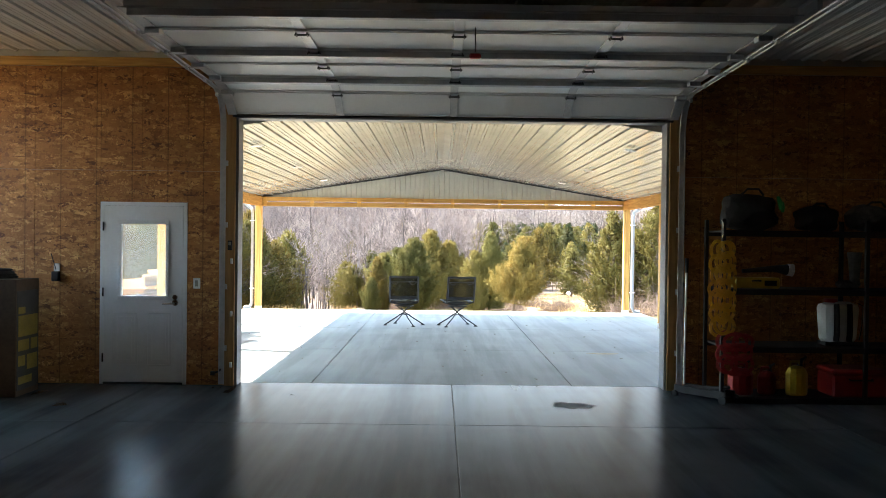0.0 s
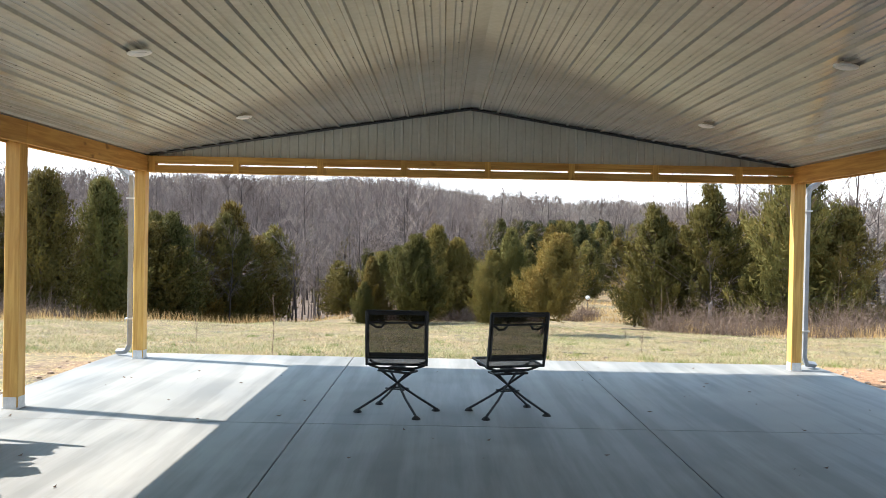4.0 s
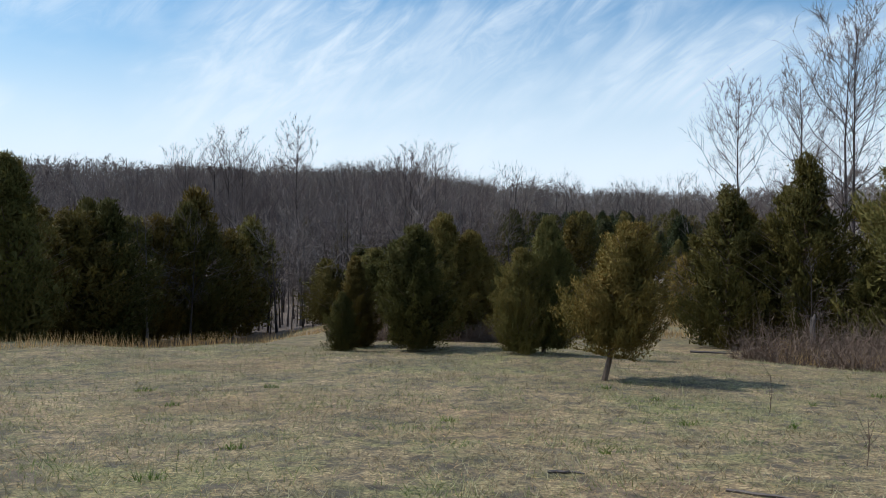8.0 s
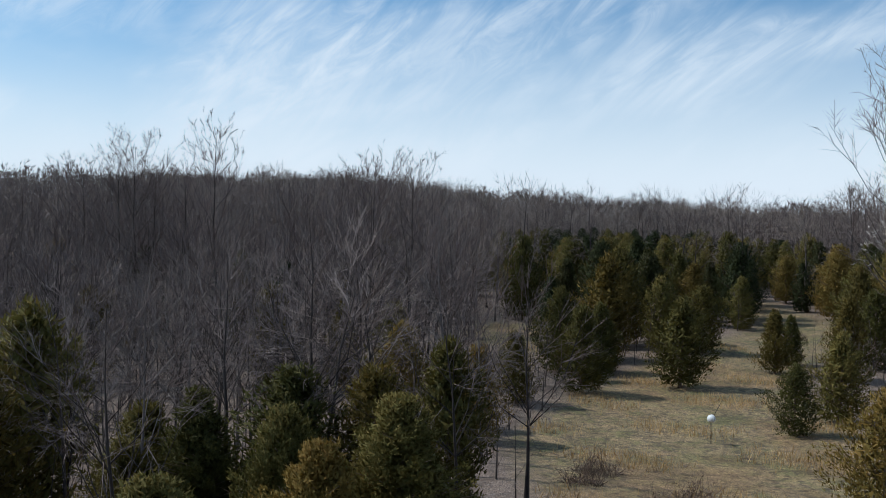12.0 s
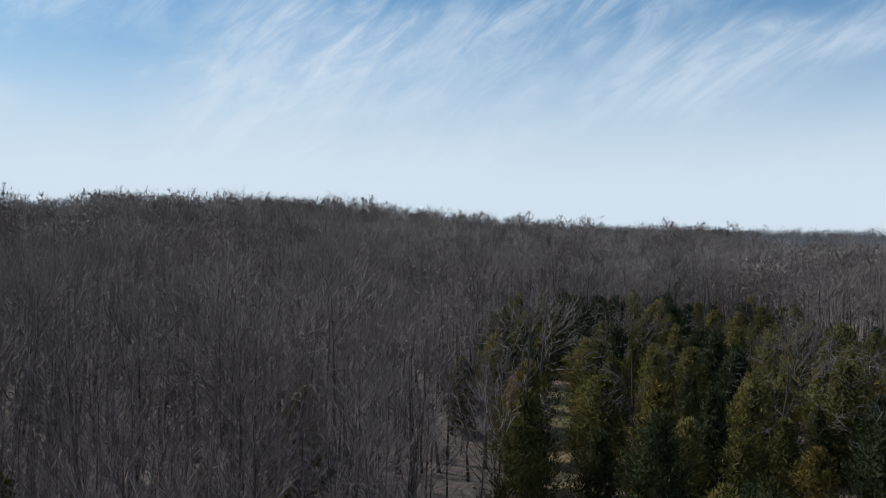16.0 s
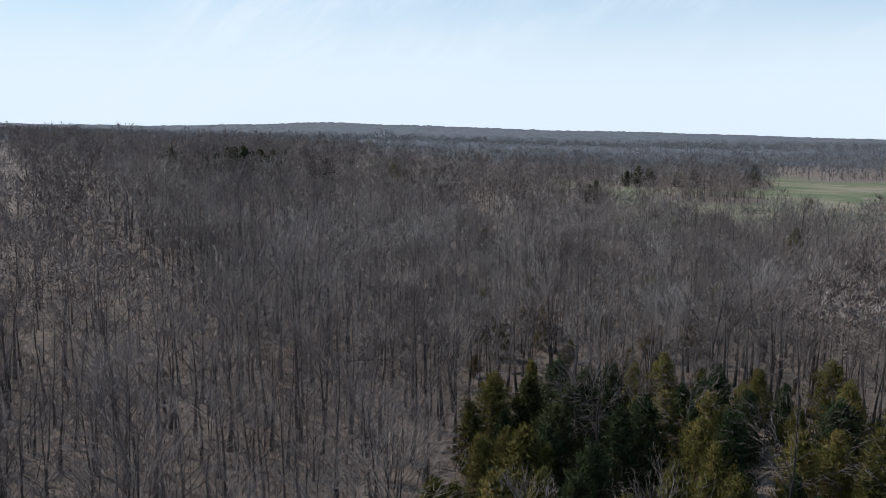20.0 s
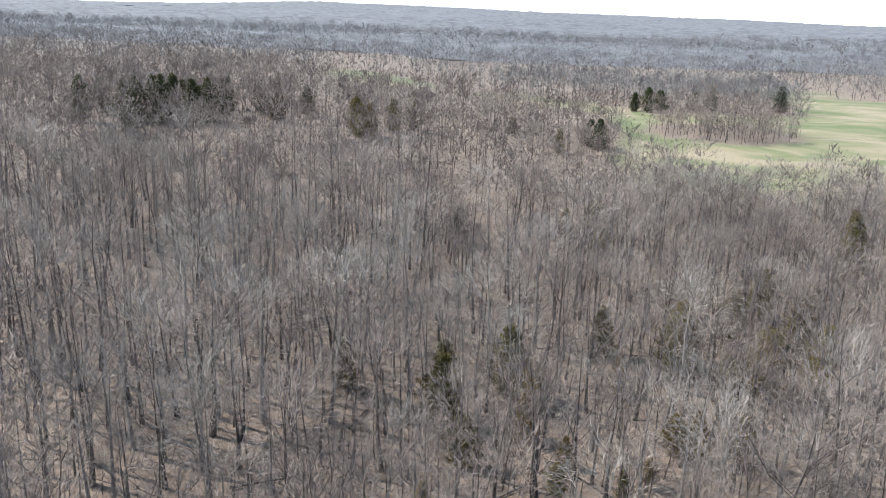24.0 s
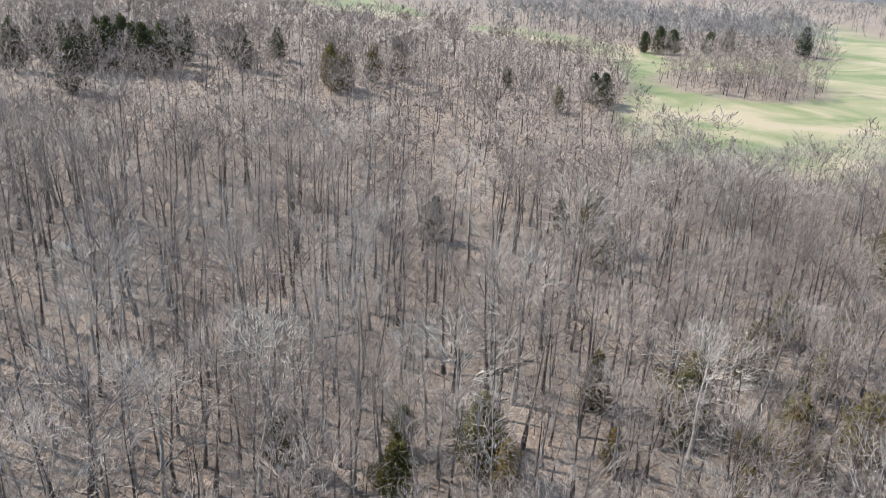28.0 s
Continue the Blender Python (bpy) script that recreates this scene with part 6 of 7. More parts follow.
def split_log(seed):
    """A split billet 0.46 m long, lying along x: a wedge with a bark back."""
    r = random.Random(seed)
    bm = bmesh.new()
    kind = r.choice((0, 0, 1, 2))
    if kind == 2:
        outline = [(math.cos(k * math.tau / 9) * 0.078 * r.uniform(0.9, 1.1), math.sin(k * math.tau / 9) * 0.068 * r.uniform(0.9, 1.1)) for k in range(9)]
    else:
        span = radians(r.uniform(70, 120) if kind == 0 else r.uniform(150, 190))
        rad = r.uniform(0.13, 0.18) if kind == 0 else r.uniform(0.09, 0.125)
        n = 5
        outline = [(0, 0)] + [(rad * math.cos(-span / 2 + span * k / n), rad * math.sin(-span / 2 + span * k / n)) for k in range(n + 1)]
        cx = sum(p[0] for p in outline) / len(outline)
        outline = [(p[0] - cx, p[1]) for p in outline]
    ends = []
    for s, e in ((-0.23, 0), (-0.02, 1), (0.23, 2)):
        jig = [r.uniform(-0.006, 0.006) for _ in outline]
        ends.append([bm.verts.new((s + r.uniform(-0.012, 0.012), p[0] + j, p[1] + j)) for p, j in zip(outline, jig)])
    n = len(outline)
    for a, b in zip(ends, ends[1:]):
        for k in range(n):
            f = bm.faces.new((a[k], a[(k + 1) % n], b[(k + 1) % n], b[k]))
            f.material_index = 1 if (kind == 2 or 0 < k < n - 1) else 0
    bm.faces.new(ends[0][::-1])
    bm.faces.new(ends[-1])
    bmesh.ops.recalc_face_normals(bm, faces=bm.faces)
    me = bpy.data.meshes.new("billet")
    bm.to_mesh(me)
    bm.free()
    me.materials.append(M["split"])
    me.materials.append(M["log_bark"])
    return me


BILLETS = [split_log(i) for i in range(14)]


def pallet(x, y):
    th = empty("pallet", pose(x, y, 0), "weathered wooden pallet under stacked firewood", "pallet", "pallets on the patio")
    for dx in (-0.56, 0.0, 0.56):
        part("stringer", box(dx - 0.019, dx + 0.019, -0.48, 0.48, 0.018, 0.105, 0.003), M["stud"], th)
    for k in range(3):
        part("bottom_board", box(-0.6, 0.6, -0.48 + k * 0.43, -0.38 + k * 0.43, 0.0, 0.018), M["stud"], th)
    for k in range(7):
        part("deck_board", box(-0.6, 0.6, -0.48 + k * 0.145, -0.39 + k * 0.145, 0.105, 0.123, 0.002), M["stud"], th)


pallet(-4.66, 4.08)
pallet(-4.66, 5.08)
PILE = empty("firewood_stack", pose(-4.66, 3.6, 0.123), "neat stack of split firewood on two pallets", "firewood")
rw = random.Random(4)
for row_x, turn in ((0.36, 0), (-0.13, 180), (-0.42, 0)):
    z = 0.05
    level = 0
    while z < 0.80:
        y = 0.07 + rw.uniform(0, 0.06)
        while y < 1.90:
            k = rw.uniform(0.72, 1.2)
            part_mesh("billet", BILLETS[rw.randrange(14)], PILE, "", pose(row_x + rw.uniform(-0.07, 0.06), y, z + rw.uniform(-0.025, 0.025), rw.uniform(0, 360), rw.uniform(-6, 6), turn + rw.uniform(-9, 9)) @ Matrix.Diagonal((rw.uniform(0.85, 1.1), k, k * rw.uniform(0.75, 1.1), 1)))
            y += 0.135 * k + rw.uniform(0.01, 0.045)
        z += 0.112
        level += 1
for k in range(16):
    q = rw.uniform(0.9, 1.3)
    part_mesh("billet", BILLETS[rw.randrange(14)], PILE, "", pose(rw.uniform(-0.3, 0.32), 0.12 + k * 0.115, 0.90 + rw.uniform(-0.03, 0.05), rw.uniform(0, 360), rw.uniform(-6, 6), rw.uniform(-40, 40)) @ Matrix.Diagonal((1.15, q, q, 1)))
for sx in (-0.55, 0.55):
    for sy, zt in ((-0.03, 0.98), (1.98, 0.93)):
        part("stake", box(sx - 0.045, sx + 0.045, sy - 0.02, sy + 0.02, -0.12, zt, 0.003), M["stud"], PILE, "upright lumber stake")

# ---- garage: the raised sectional door ----
JOINTS = [(-0.05, 3.085), (-0.36, 3.30), (-0.83, 3.37), (-1.42, 3.375), (-2.02, 3.38), (-2.66, 3.385), (-3.27, 3.39)]
sd = empty("sectional_door", pose(0, 0, 0), "white steel sectional garage door raised under the ceiling", "garage door")
DW = 2.50
for i, ((y0, z0), (y1, z1)) in enumerate(zip(JOINTS, JOINTS[1:])):
    a = math.atan2(z1 - z0, -(y1 - y0))
    ln = math.hypot(y1 - y0, z1 - z0)
    pm = Matrix.Translation((0, y0, z0)) @ Matrix.Rotation(-a, 4, "X")

    def laid(name, bm, material, parent=sd, label=""):
        bm.transform(pm)
        return part(name, bm, material, parent, label)
    pan = bmesh.new()
    box(-DW, DW, -ln + 0.004, -0.004, 0.0, 0.045, bm=pan)
    for yy in (0.018, ln - 0.03):
        box(-DW, DW, -yy - 0.012, -yy, -0.012, 0.001, bm=pan)
    sec = laid("section", pan, M["door_panel"])
    for sx in (-1.28, 0.0, 1.28):
        laid("stile", box(sx - 0.042, sx + 0.042, -ln + 0.03, -0.03, -0.014, -0.001, 0.002), M["galv"], sec, "galvanised stile")
        if i:
            hg = laid("hinge", box(sx - 0.05, sx + 0.05, -0.055, 0.05, -0.03, -0.0145, 0.004), M["galv"], sec)
            for hx in (-0.045, 0.045):
                laid("hinge_cheek", box(sx + hx - 0.005, sx + hx + 0.005, -0.03, 0.03, -0.055, -0.0302), M["trim_dark"], hg)
            laid("hinge_pin", rod([(sx - 0.06, 0, -0.045), (sx + 0.06, 0, -0.045)], 0.009, 6), M["trim_dark"], hg)
    for sx in (-1, 1):
        laid("end_stile", box(sx * DW - 0.05, sx * DW + 0.05, -ln + 0.01, -0.01, -0.014, -0.001), M["galv"], sec)
        if not i:
            continue
        laid("roller_bracket", box(sx * (DW - 0.02) - 0.06, sx * (DW - 0.02) + 0.06, -0.06, 0.04, -0.06, -0.0145, 0.004), M["galv"], sec)
        laid("roller", rod([(sx * (DW + 0.02), 0, -0.05), (sx * (DW + 0.12), 0, -0.05)], 0.006, 6), M["galv"], sec)
        laid("roller_wheel", rod([(sx * (DW + 0.085), 0, -0.05), (sx * (DW + 0.11), 0, -0.05)], 0.023, 12), M["door_white"], sec)
    if i in (1, 3, 5):
        st = bmesh.new()
        box(-DW + 0.02, DW - 0.02, -ln + 0.02, -ln + 0.024, -0.06, -0.012, bm=st)
        box(-DW + 0.02, DW - 0.02, -ln + 0.024, -ln + 0.075, -0.064, -0.060, bm=st)
        box(-DW + 0.02, DW - 0.02, -ln + 0.075, -ln + 0.079, -0.06, -0.012, bm=st)
        laid("strut", st, M["galv"], sec, "galvanised reinforcing strut")
part("bottom_seal", rod([(-DW, -0.045, 3.07), (DW, -0.045, 3.07)], 0.016, 6), M["rubber"], sd)
rope = part("release_cord", rod([(0.12, -3.0, 3.33), (0.12, -3.0, 3.14)], 0.004, 5), M["black"], sd)
part("release_handle", box(0.075, 0.165, -3.012, -2.988, 3.09, 3.13, 0.01), mat("red_plastic", (0.5, 0.02, 0.02), 0.4), rope, "red pull handle")

for sx in (-1, 1):
    tk = empty("door_track", pose(sx * (DW + 0.1), 0, 0), "galvanised steel garage door track bending under the ceiling", "track", "tracks of the garage door")
    pth = [(0, -0.075, 0.02), (0, -0.075, 2.95)] + [(0, -0.075 - 0.36 * (1 - math.cos(q)), 2.95 + 0.37 * math.sin(q)) for q in np.linspace(0.15, math.pi / 2, 7)] + [(0, -3.9, 3.36)]
    bm = bmesh.new()
    for o in (-0.028, 0.028):
        rod([(o, p[1] - (0.0 if k else 0), p[2]) for k, p in enumerate(pth)], 0.008, 4, bm)
    prev = None
    for p in pth:
        cur = [bm.verts.new((o, p[1] + 0.012 * (p[2] < 3.0), p[2] + 0.012 * (p[2] >= 3.0))) for o in (-0.028, 0.028)]
        if prev:
            bm.faces.new((prev[0], prev[1], cur[1], cur[0]))
        prev = cur
    part("rail", bm, M["galv"], tk)
    for z in (0.4, 1.1, 1.8, 2.5):
        part("bracket", box(-0.03 - 0.02 * sx, 0.03 - 0.02 * sx, -0.062, -0.041, z, z + 0.06), M["galv"], tk)
    for y in (-1.6, -3.4):
        part("hanger", box(-0.018, 0.018, y - 0.003, y + 0.003, 3.37, CEIL - 0.02), M["galv"], tk)

# ---- side door ----
dth = empty("door_1", pose((DR0 + DR1) / 2, 0, 0), "white panelled steel entry door with a window, closed", "door", kind="structure")
hw = (DR1 - DR0) / 2
fr = bmesh.new()
box(-hw - 0.0195, -hw + 0.022, -0.006, 0.12, 0.0, DRH, bm=fr)
box(hw - 0.022, hw + 0.0195, -0.006, 0.12, 0.0, DRH, bm=fr)
box(-hw - 0.0195, hw + 0.0195, -0.006, 0.12, DRH - 0.022, DRH + 0.0195, bm=fr)
part("door_frame", fr, M["door_white"], dth)
for a, b, c, d in ((-hw + 0.022, -hw + 0.05, 0.022, DRH - 0.022), (hw - 0.05, hw - 0.022, 0.022, DRH - 0.022), (-hw + 0.05, hw - 0.05, DRH - 0.05, DRH - 0.022)):
    part("door_stop", box(a, b, 0.038, 0.06, c, d), M["rubber"], dth)
part("threshold", box(-hw + 0.022, hw - 0.022, -0.01, 0.15, 0.0, 0.022), M["rubber"], dth)
lf = bmesh.new()
wx0, wx1, wz0, wz1 = -0.25, 0.255, 1.01, 1.83
x0, x1, z0, z1 = -hw + 0.025, hw - 0.025, 0.026, DRH - 0.025
box(x0, wx0, -0.008, 0.036, z0, z1, bm=lf)
box(wx1, x1, -0.008, 0.036, z0, z1, bm=lf)
box(wx0, wx1, -0.008, 0.036, z0, wz0, bm=lf)
box(wx0, wx1, -0.008, 0.036, wz1, z1, bm=lf)
leaf = part("leaf", lf, M["door_white"], dth)
for a, b, c, d in ((wx0 - 0.04, wx1 + 0.04, wz0 - 0.04, wz0), (wx0 - 0.04, wx1 + 0.04, wz1, wz1 + 0.04), (wx0 - 0.04, wx0, wz0, wz1), (wx1, wx1 + 0.04, wz0, wz1)):
    part("glazing_bead", box(a, b, -0.022, -0.009, c, d, 0.005), M["door_white"], leaf)
for px in (-0.2, 0.19):
    for k, (gx, gz) in enumerate(((0.13, 0.29), (0.085, 0.235))):
        bm = bmesh.new()
        t_ = 0.012 if k == 0 else 0.02
        for a, b, c, d in ((px - gx, px + gx, 0.52 - gz - t_, 0.52 - gz), (px - gx, px + gx, 0.52 + gz, 0.52 + gz + t_), (px - gx - t_, px - gx, 0.52 - gz - t_, 0.52 + gz + t_), (px + gx, px + gx + t_, 0.52 - gz - t_, 0.52 + gz + t_)):
            box(a, b, -0.016 if k == 0 else -0.013, -0.009, c, d, 0.003, bm)
        part("panel_moulding", bm, M["door_white"], leaf)
    part("raised_panel", box(px - 0.075, px + 0.075, -0.017, -0.009, 0.30, 0.74, 0.006), M["door_white"], leaf)
gl = mat("window_glass", (0.95, 0.97, 0.96), 0.09)
bsdf(gl).inputs["Transmission Weight"].default_value = 1.0
bsdf(gl).inputs["IOR"].default_value = 1.05
veil_ = node(gl, "BsdfTranslucent")
veil_.inputs["Color"].default_value = (0.85, 0.88, 0.88, 1)
gmix = node(gl, "MixShader")
gmix.inputs[0].default_value = 0.14
link(gl, bsdf(gl).outputs[0], gmix.inputs[1])
link(gl, veil_.outputs[0], gmix.inputs[2])
link(gl, gmix.outputs[0], gl.node_tree.nodes["Material Output"].inputs["Surface"])
pane = part("pane", box(wx0, wx1, 0.010, 0.016, wz0, wz1), gl, leaf, "dusty clear glass")
pane.visible_shadow = False
hd = part("door_handle", rod([(0.365, -0.009, 0.935), (0.365, -0.02, 0.935)], [0.036, 0.032], 16), M["chrome"], dth, "satin nickel lever")
part("lever", rod([(0.365, -0.02, 0.93), (0.365, -0.06, 0.93), (0.34, -0.068, 0.93), (0.235, -0.066, 0.925)], [0.012, 0.012, 0.012, 0.009], 8), M["chrome"], hd)
part("deadbolt", rod([(0.365, -0.009, 1.0), (0.365, -0.025, 1.0)], [0.03, 0.026], 16), M["chrome"], dth)
for z in (0.3, 1.05, 1.8):
    part("hinge", rod([(-hw + 0.018, -0.014, z - 0.05), (-hw + 0.018, -0.014, z + 0.05)], 0.009, 8), M["rubber"], dth)

# ---- wall fittings ----
sw = empty("light_switch", pose(-2.905, -0.001, 1.16), "white double light switch on strand board", "switch")
part("cover_plate", box(-0.04, 0.04, -0.012, 0.0, -0.06, 0.06, 0.004), M["door_white"], sw)
part("rocker", box(-0.017, 0.017, -0.017, -0.0125, -0.034, 0.034, 0.002), M["metal"], sw)
ou = empty("wall_outlet", pose(-4.5, -0.001, 1.28), "white outlet with a black charger plugged in", "outlet")
part("cover_plate", box(-0.035, 0.035, -0.012, 0.0, -0.02, 0.09, 0.004), M["door_white"], ou)
part("charger", box(-0.035, 0.045, -0.075, -0.0125, -0.11, 0.0, 0.008), M["black"], ou, "black plug-in charger")
part("cord", rod([(0, -0.03, 0.02), (-0.02, -0.04, 0.1), (-0.06, -0.02, 0.2)], 0.005, 6), M["rubber"], ou)
op = empty("opener_button", pose(-2.52, -0.041, 1.60), "small grey wall control by the garage door", "control")
part("case", box(-0.025, 0.025, -0.02, 0.0, -0.055, 0.055, 0.005), M["black"], op)
part("button", box(-0.014, 0.014, -0.024, -0.0205, 0.0, 0.04, 0.003), M["metal"], op, "pale button")
for z in (1.42, 0.82, 0.24):
    cb = empty("wall_clip", pose(-2.50, -0.041, z), "small white clip on a lumber jamb", "clip", "clips on the jamb")
    part("body", box(-0.014, 0.014, -0.018, 0.0, -0.03, 0.03, 0.004), M["door_white"], cb)
se = empty("door_sensor", pose(-2.60, -0.05, 0.17), "black safety sensor on a bracket by the door track", "sensor")
part("arm", rod([(0, 0, 0.03), (-0.03, -0.02, 0.0), (-0.08, -0.03, -0.02)], 0.012, 6), M["black"], se)
part("eye", box(-0.12, -0.07, -0.05, -0.01, -0.045, 0.0, 0.006), M["black"], se)


# ---- garage clutter ----
M["red"] = speckled("red_plastic_can", (0.30, 0.012, 0.01), (0.45, 0.025, 0.018), 4, 0.4, 0.0, 0.02)
M["yellow"] = speckled("yellow_plastic", (0.55, 0.36, 0.02), (0.70, 0.48, 0.04), 4, 0.4, 0.0, 0.02)
M["yellow_cord"] = speckled("yellow_cord", (0.86, 0.44, 0.015), (0.95, 0.56, 0.03), 12, 0.5, 0.0, 0.05)
M["red_cord"] = speckled("red_cord", (0.42, 0.03, 0.025), (0.58, 0.06, 0.05), 12, 0.5, 0.0, 0.05)
M["white_plastic"] = speckled("white_plastic", (0.62, 0.63, 0.62), (0.76, 0.77, 0.76), 5, 0.45, 0.0, 0.02)
# cardboard below its own brown: shade of the garage corner is in the colour
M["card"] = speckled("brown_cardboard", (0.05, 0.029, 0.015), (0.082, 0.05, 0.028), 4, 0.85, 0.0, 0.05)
M["dark_cloth"] = speckled("dark_canvas", (0.006, 0.0065, 0.007), (0.018, 0.019, 0.02), 7, 0.9, 0.0, 0.3)
# yellow print dimmed in its colour too, as the carton stands in shade
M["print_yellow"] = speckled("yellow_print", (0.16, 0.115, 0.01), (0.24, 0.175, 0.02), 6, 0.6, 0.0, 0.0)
M["green"] = speckled("bright_green_plastic", (0.02, 0.35, 0.06), (0.04, 0.5, 0.1), 5, 0.4, 0.0, 0.0)

SX0, SX1, SY0, SY1 = 2.86, 5.40, -0.72, -0.16
rack = empty("storage_rack", pose(0, 0, 0), "black steel storage rack with crowded shelves against strand board", "shelf")
for x in (SX0, (SX0 + SX1) / 2 + 0.25, SX1):
    for y in (SY0, SY1):
        part("upright", box(x - 0.02, x + 0.02, y - 0.02, y + 0.02, 0.0, 1.95, 0.003), M["black"], rack)
for z in (0.06, 0.60, 1.21, 1.83):
    sh = part("shelf", box(SX0 + 0.022, SX1 - 0.022, SY0 + 0.022, SY1 - 0.022, z - 0.022, z, 0.002), M["black"], rack)
    for y in (SY0, SY1):
        part("beam", box(SX0 + 0.021, SX1 - 0.021, y - 0.015, y + 0.015, z - 0.06, z - 0.004), M["black"], sh)


def lathe(profile, sides=18, bm=None, sx=1.0, sy=1.0):
    """A solid of revolution from (radius, height) pairs, squashed by sx and sy."""
    bm = bm or bmesh.new()
    rings = [[bm.verts.new((r * sx * math.cos(k * math.tau / sides), r * sy * math.sin(k * math.tau / sides), z)) for k in range(sides)] for r, z in profile]
    for a, b in zip(rings, rings[1:]):
        for k in range(sides):
            bm.faces.new((a[k], a[(k + 1) % sides], b[(k + 1) % sides], b[k]))
    bm.faces.new(rings[0][::-1])
    bm.faces.new(rings[-1])
    return bm


def fuel_can(x, y, z, material, label, h=0.30, w=0.13):
    th = empty("fuel_can", pose(x, y, z, 0, 0, 10), label, "fuel can")
    part("body", lathe([(w * 0.9, 0), (w, 0.02), (w, h * 0.62), (w * 0.8, h * 0.76), (w * 0.35, h * 0.84)], 12, None, 1.0, 0.75), material, th)
    part("grip", rod([(-w * 0.7, 0, h * 0.7), (-w * 0.6, 0, h * 0.95), (w * 0.2, 0, h * 0.95), (w * 0.3, 0, h * 0.8)], 0.014, 8), material, th)
    sp_ = part("spout", rod([(w * 0.3, 0, h * 0.8), (w * 0.5, 0, h * 1.0), (w * 0.95, 0, h * 1.08)], [0.022, 0.016, 0.010], 8), M["black"], th, "black spout")
    part("cap", rod([(w * 0.3, 0, h * 0.80), (w * 0.3, 0, h * 0.86)], 0.03, 10), M["black"], sp_)


fuel_can(3.14, -0.5, 0.06, M["red"], "red plastic fuel can on the lowest shelf", 0.34, 0.14)
fuel_can(3.44, -0.46, 0.06, M["red"], "small dark red fuel can on the lowest shelf", 0.30, 0.10)
fuel_can(3.74, -0.52, 0.06, M["yellow"], "yellow fuel jug with a black spout on the lowest shelf", 0.38, 0.12)
bx = empty("red_cooler", pose(4.36, -0.47, 0.06), "red hard plastic chest on the lowest shelf", "chest")
part("body", box(-0.29, 0.29, -0.19, 0.19, 0.0, 0.24, 0.02), M["red"], bx)
part("lid", box(-0.30, 0.30, -0.2, 0.2, 0.242, 0.30, 0.02), M["red"], bx)
part("handle", rod([(-0.12, -0.2, 0.2), (-0.12, -0.225, 0.19), (0.12, -0.225, 0.19), (0.12, -0.2, 0.2)], 0.01, 6), M["black"], bx)

sp = empty("backpack_sprayer", pose(4.21, -0.45, 0.60), "white backpack sprayer with black straps", "sprayer")
part("tank", lathe([(0.17, 0.03), (0.2, 0.07), (0.215, 0.25), (0.225, 0.40), (0.21, 0.44), (0.12, 0.47)], 18, None, 1.0, 0.55), M["white_plastic"], sp)
part("base", box(-0.18, 0.18, -0.11, 0.11, 0.0, 0.04, 0.008), M["black"], sp)
part("lid", rod([(-0.08, 0, 0.462), (-0.08, 0, 0.50)], 0.07, 14), M["red"], sp, "red screw lid")
for sx in (-0.07, 0.07):
    part("strap", rod([(sx, -0.115, 0.45), (sx, -0.13, 0.3), (sx, -0.13, 0.12), (sx, -0.115, 0.05)], 0.03, 6), M["dark_cloth"], sp)
part("pump_lever", rod([(0.235, 0, 0.05), (0.25, -0.03, 0.2), (0.25, -0.05, 0.43), (0.2, -0.05, 0.45)], 0.008, 6), M["chrome"], sp)
tc_ = empty("tool_case", pose(3.30, -0.47, 1.21), "long yellow tool case with a black print on a shelf", "case")
part("shell", box(-0.26, 0.22, -0.12, 0.12, 0.0, 0.115, 0.015), M["yellow"], tc_)
part("print_bar", box(0.05, 0.18, -0.124, -0.1215, 0.03, 0.085), M["black"], tc_)
part("carry_grip", rod([(-0.08, -0.12, 0.08), (-0.08, -0.15, 0.085), (0.0, -0.15, 0.085), (0.0, -0.12, 0.08)], 0.01, 6), M["black"], tc_)
bl_ = empty("leaf_blower", pose(3.52, -0.42, 1.33), "grey leaf blower tube lying on a case", "blower")
part("tube", rod([(-0.35, 0, 0.06), (0.0, 0, 0.09), (0.14, 0, 0.08)], [0.02, 0.035, 0.06], 12), M["black"], bl_)
part("nozzle", rod([(0.142, 0, 0.08), (0.2, 0, 0.075)], [0.065, 0.07], 14), M["galv"], bl_)


def boot(x, turn):
    th = empty("rubber_boot", pose(x, -0.5, 1.21, 0, 0, turn), "tall grey-brown camouflage rubber boot on a shelf", "boot", "boots on the shelf")
    part("shaft", lathe([(0.055, 0.05), (0.05, 0.12), (0.06, 0.25), (0.075, 0.38), (0.078, 0.40)], 12), M["camo"], th)
    part("foot", box(-0.2, 0.06, -0.045, 0.045, 0.012, 0.095, 0.03), M["camo"], th)
    part("sole", box(-0.205, 0.065, -0.05, 0.05, 0.0, 0.0115, 0.004), M["rubber"], th)


M["camo"] = speckled("camouflage_rubber", (0.035, 0.033, 0.03), (0.13, 0.125, 0.115), 14, 0.7, 0.0, 0.1)
boot(4.36, 0)


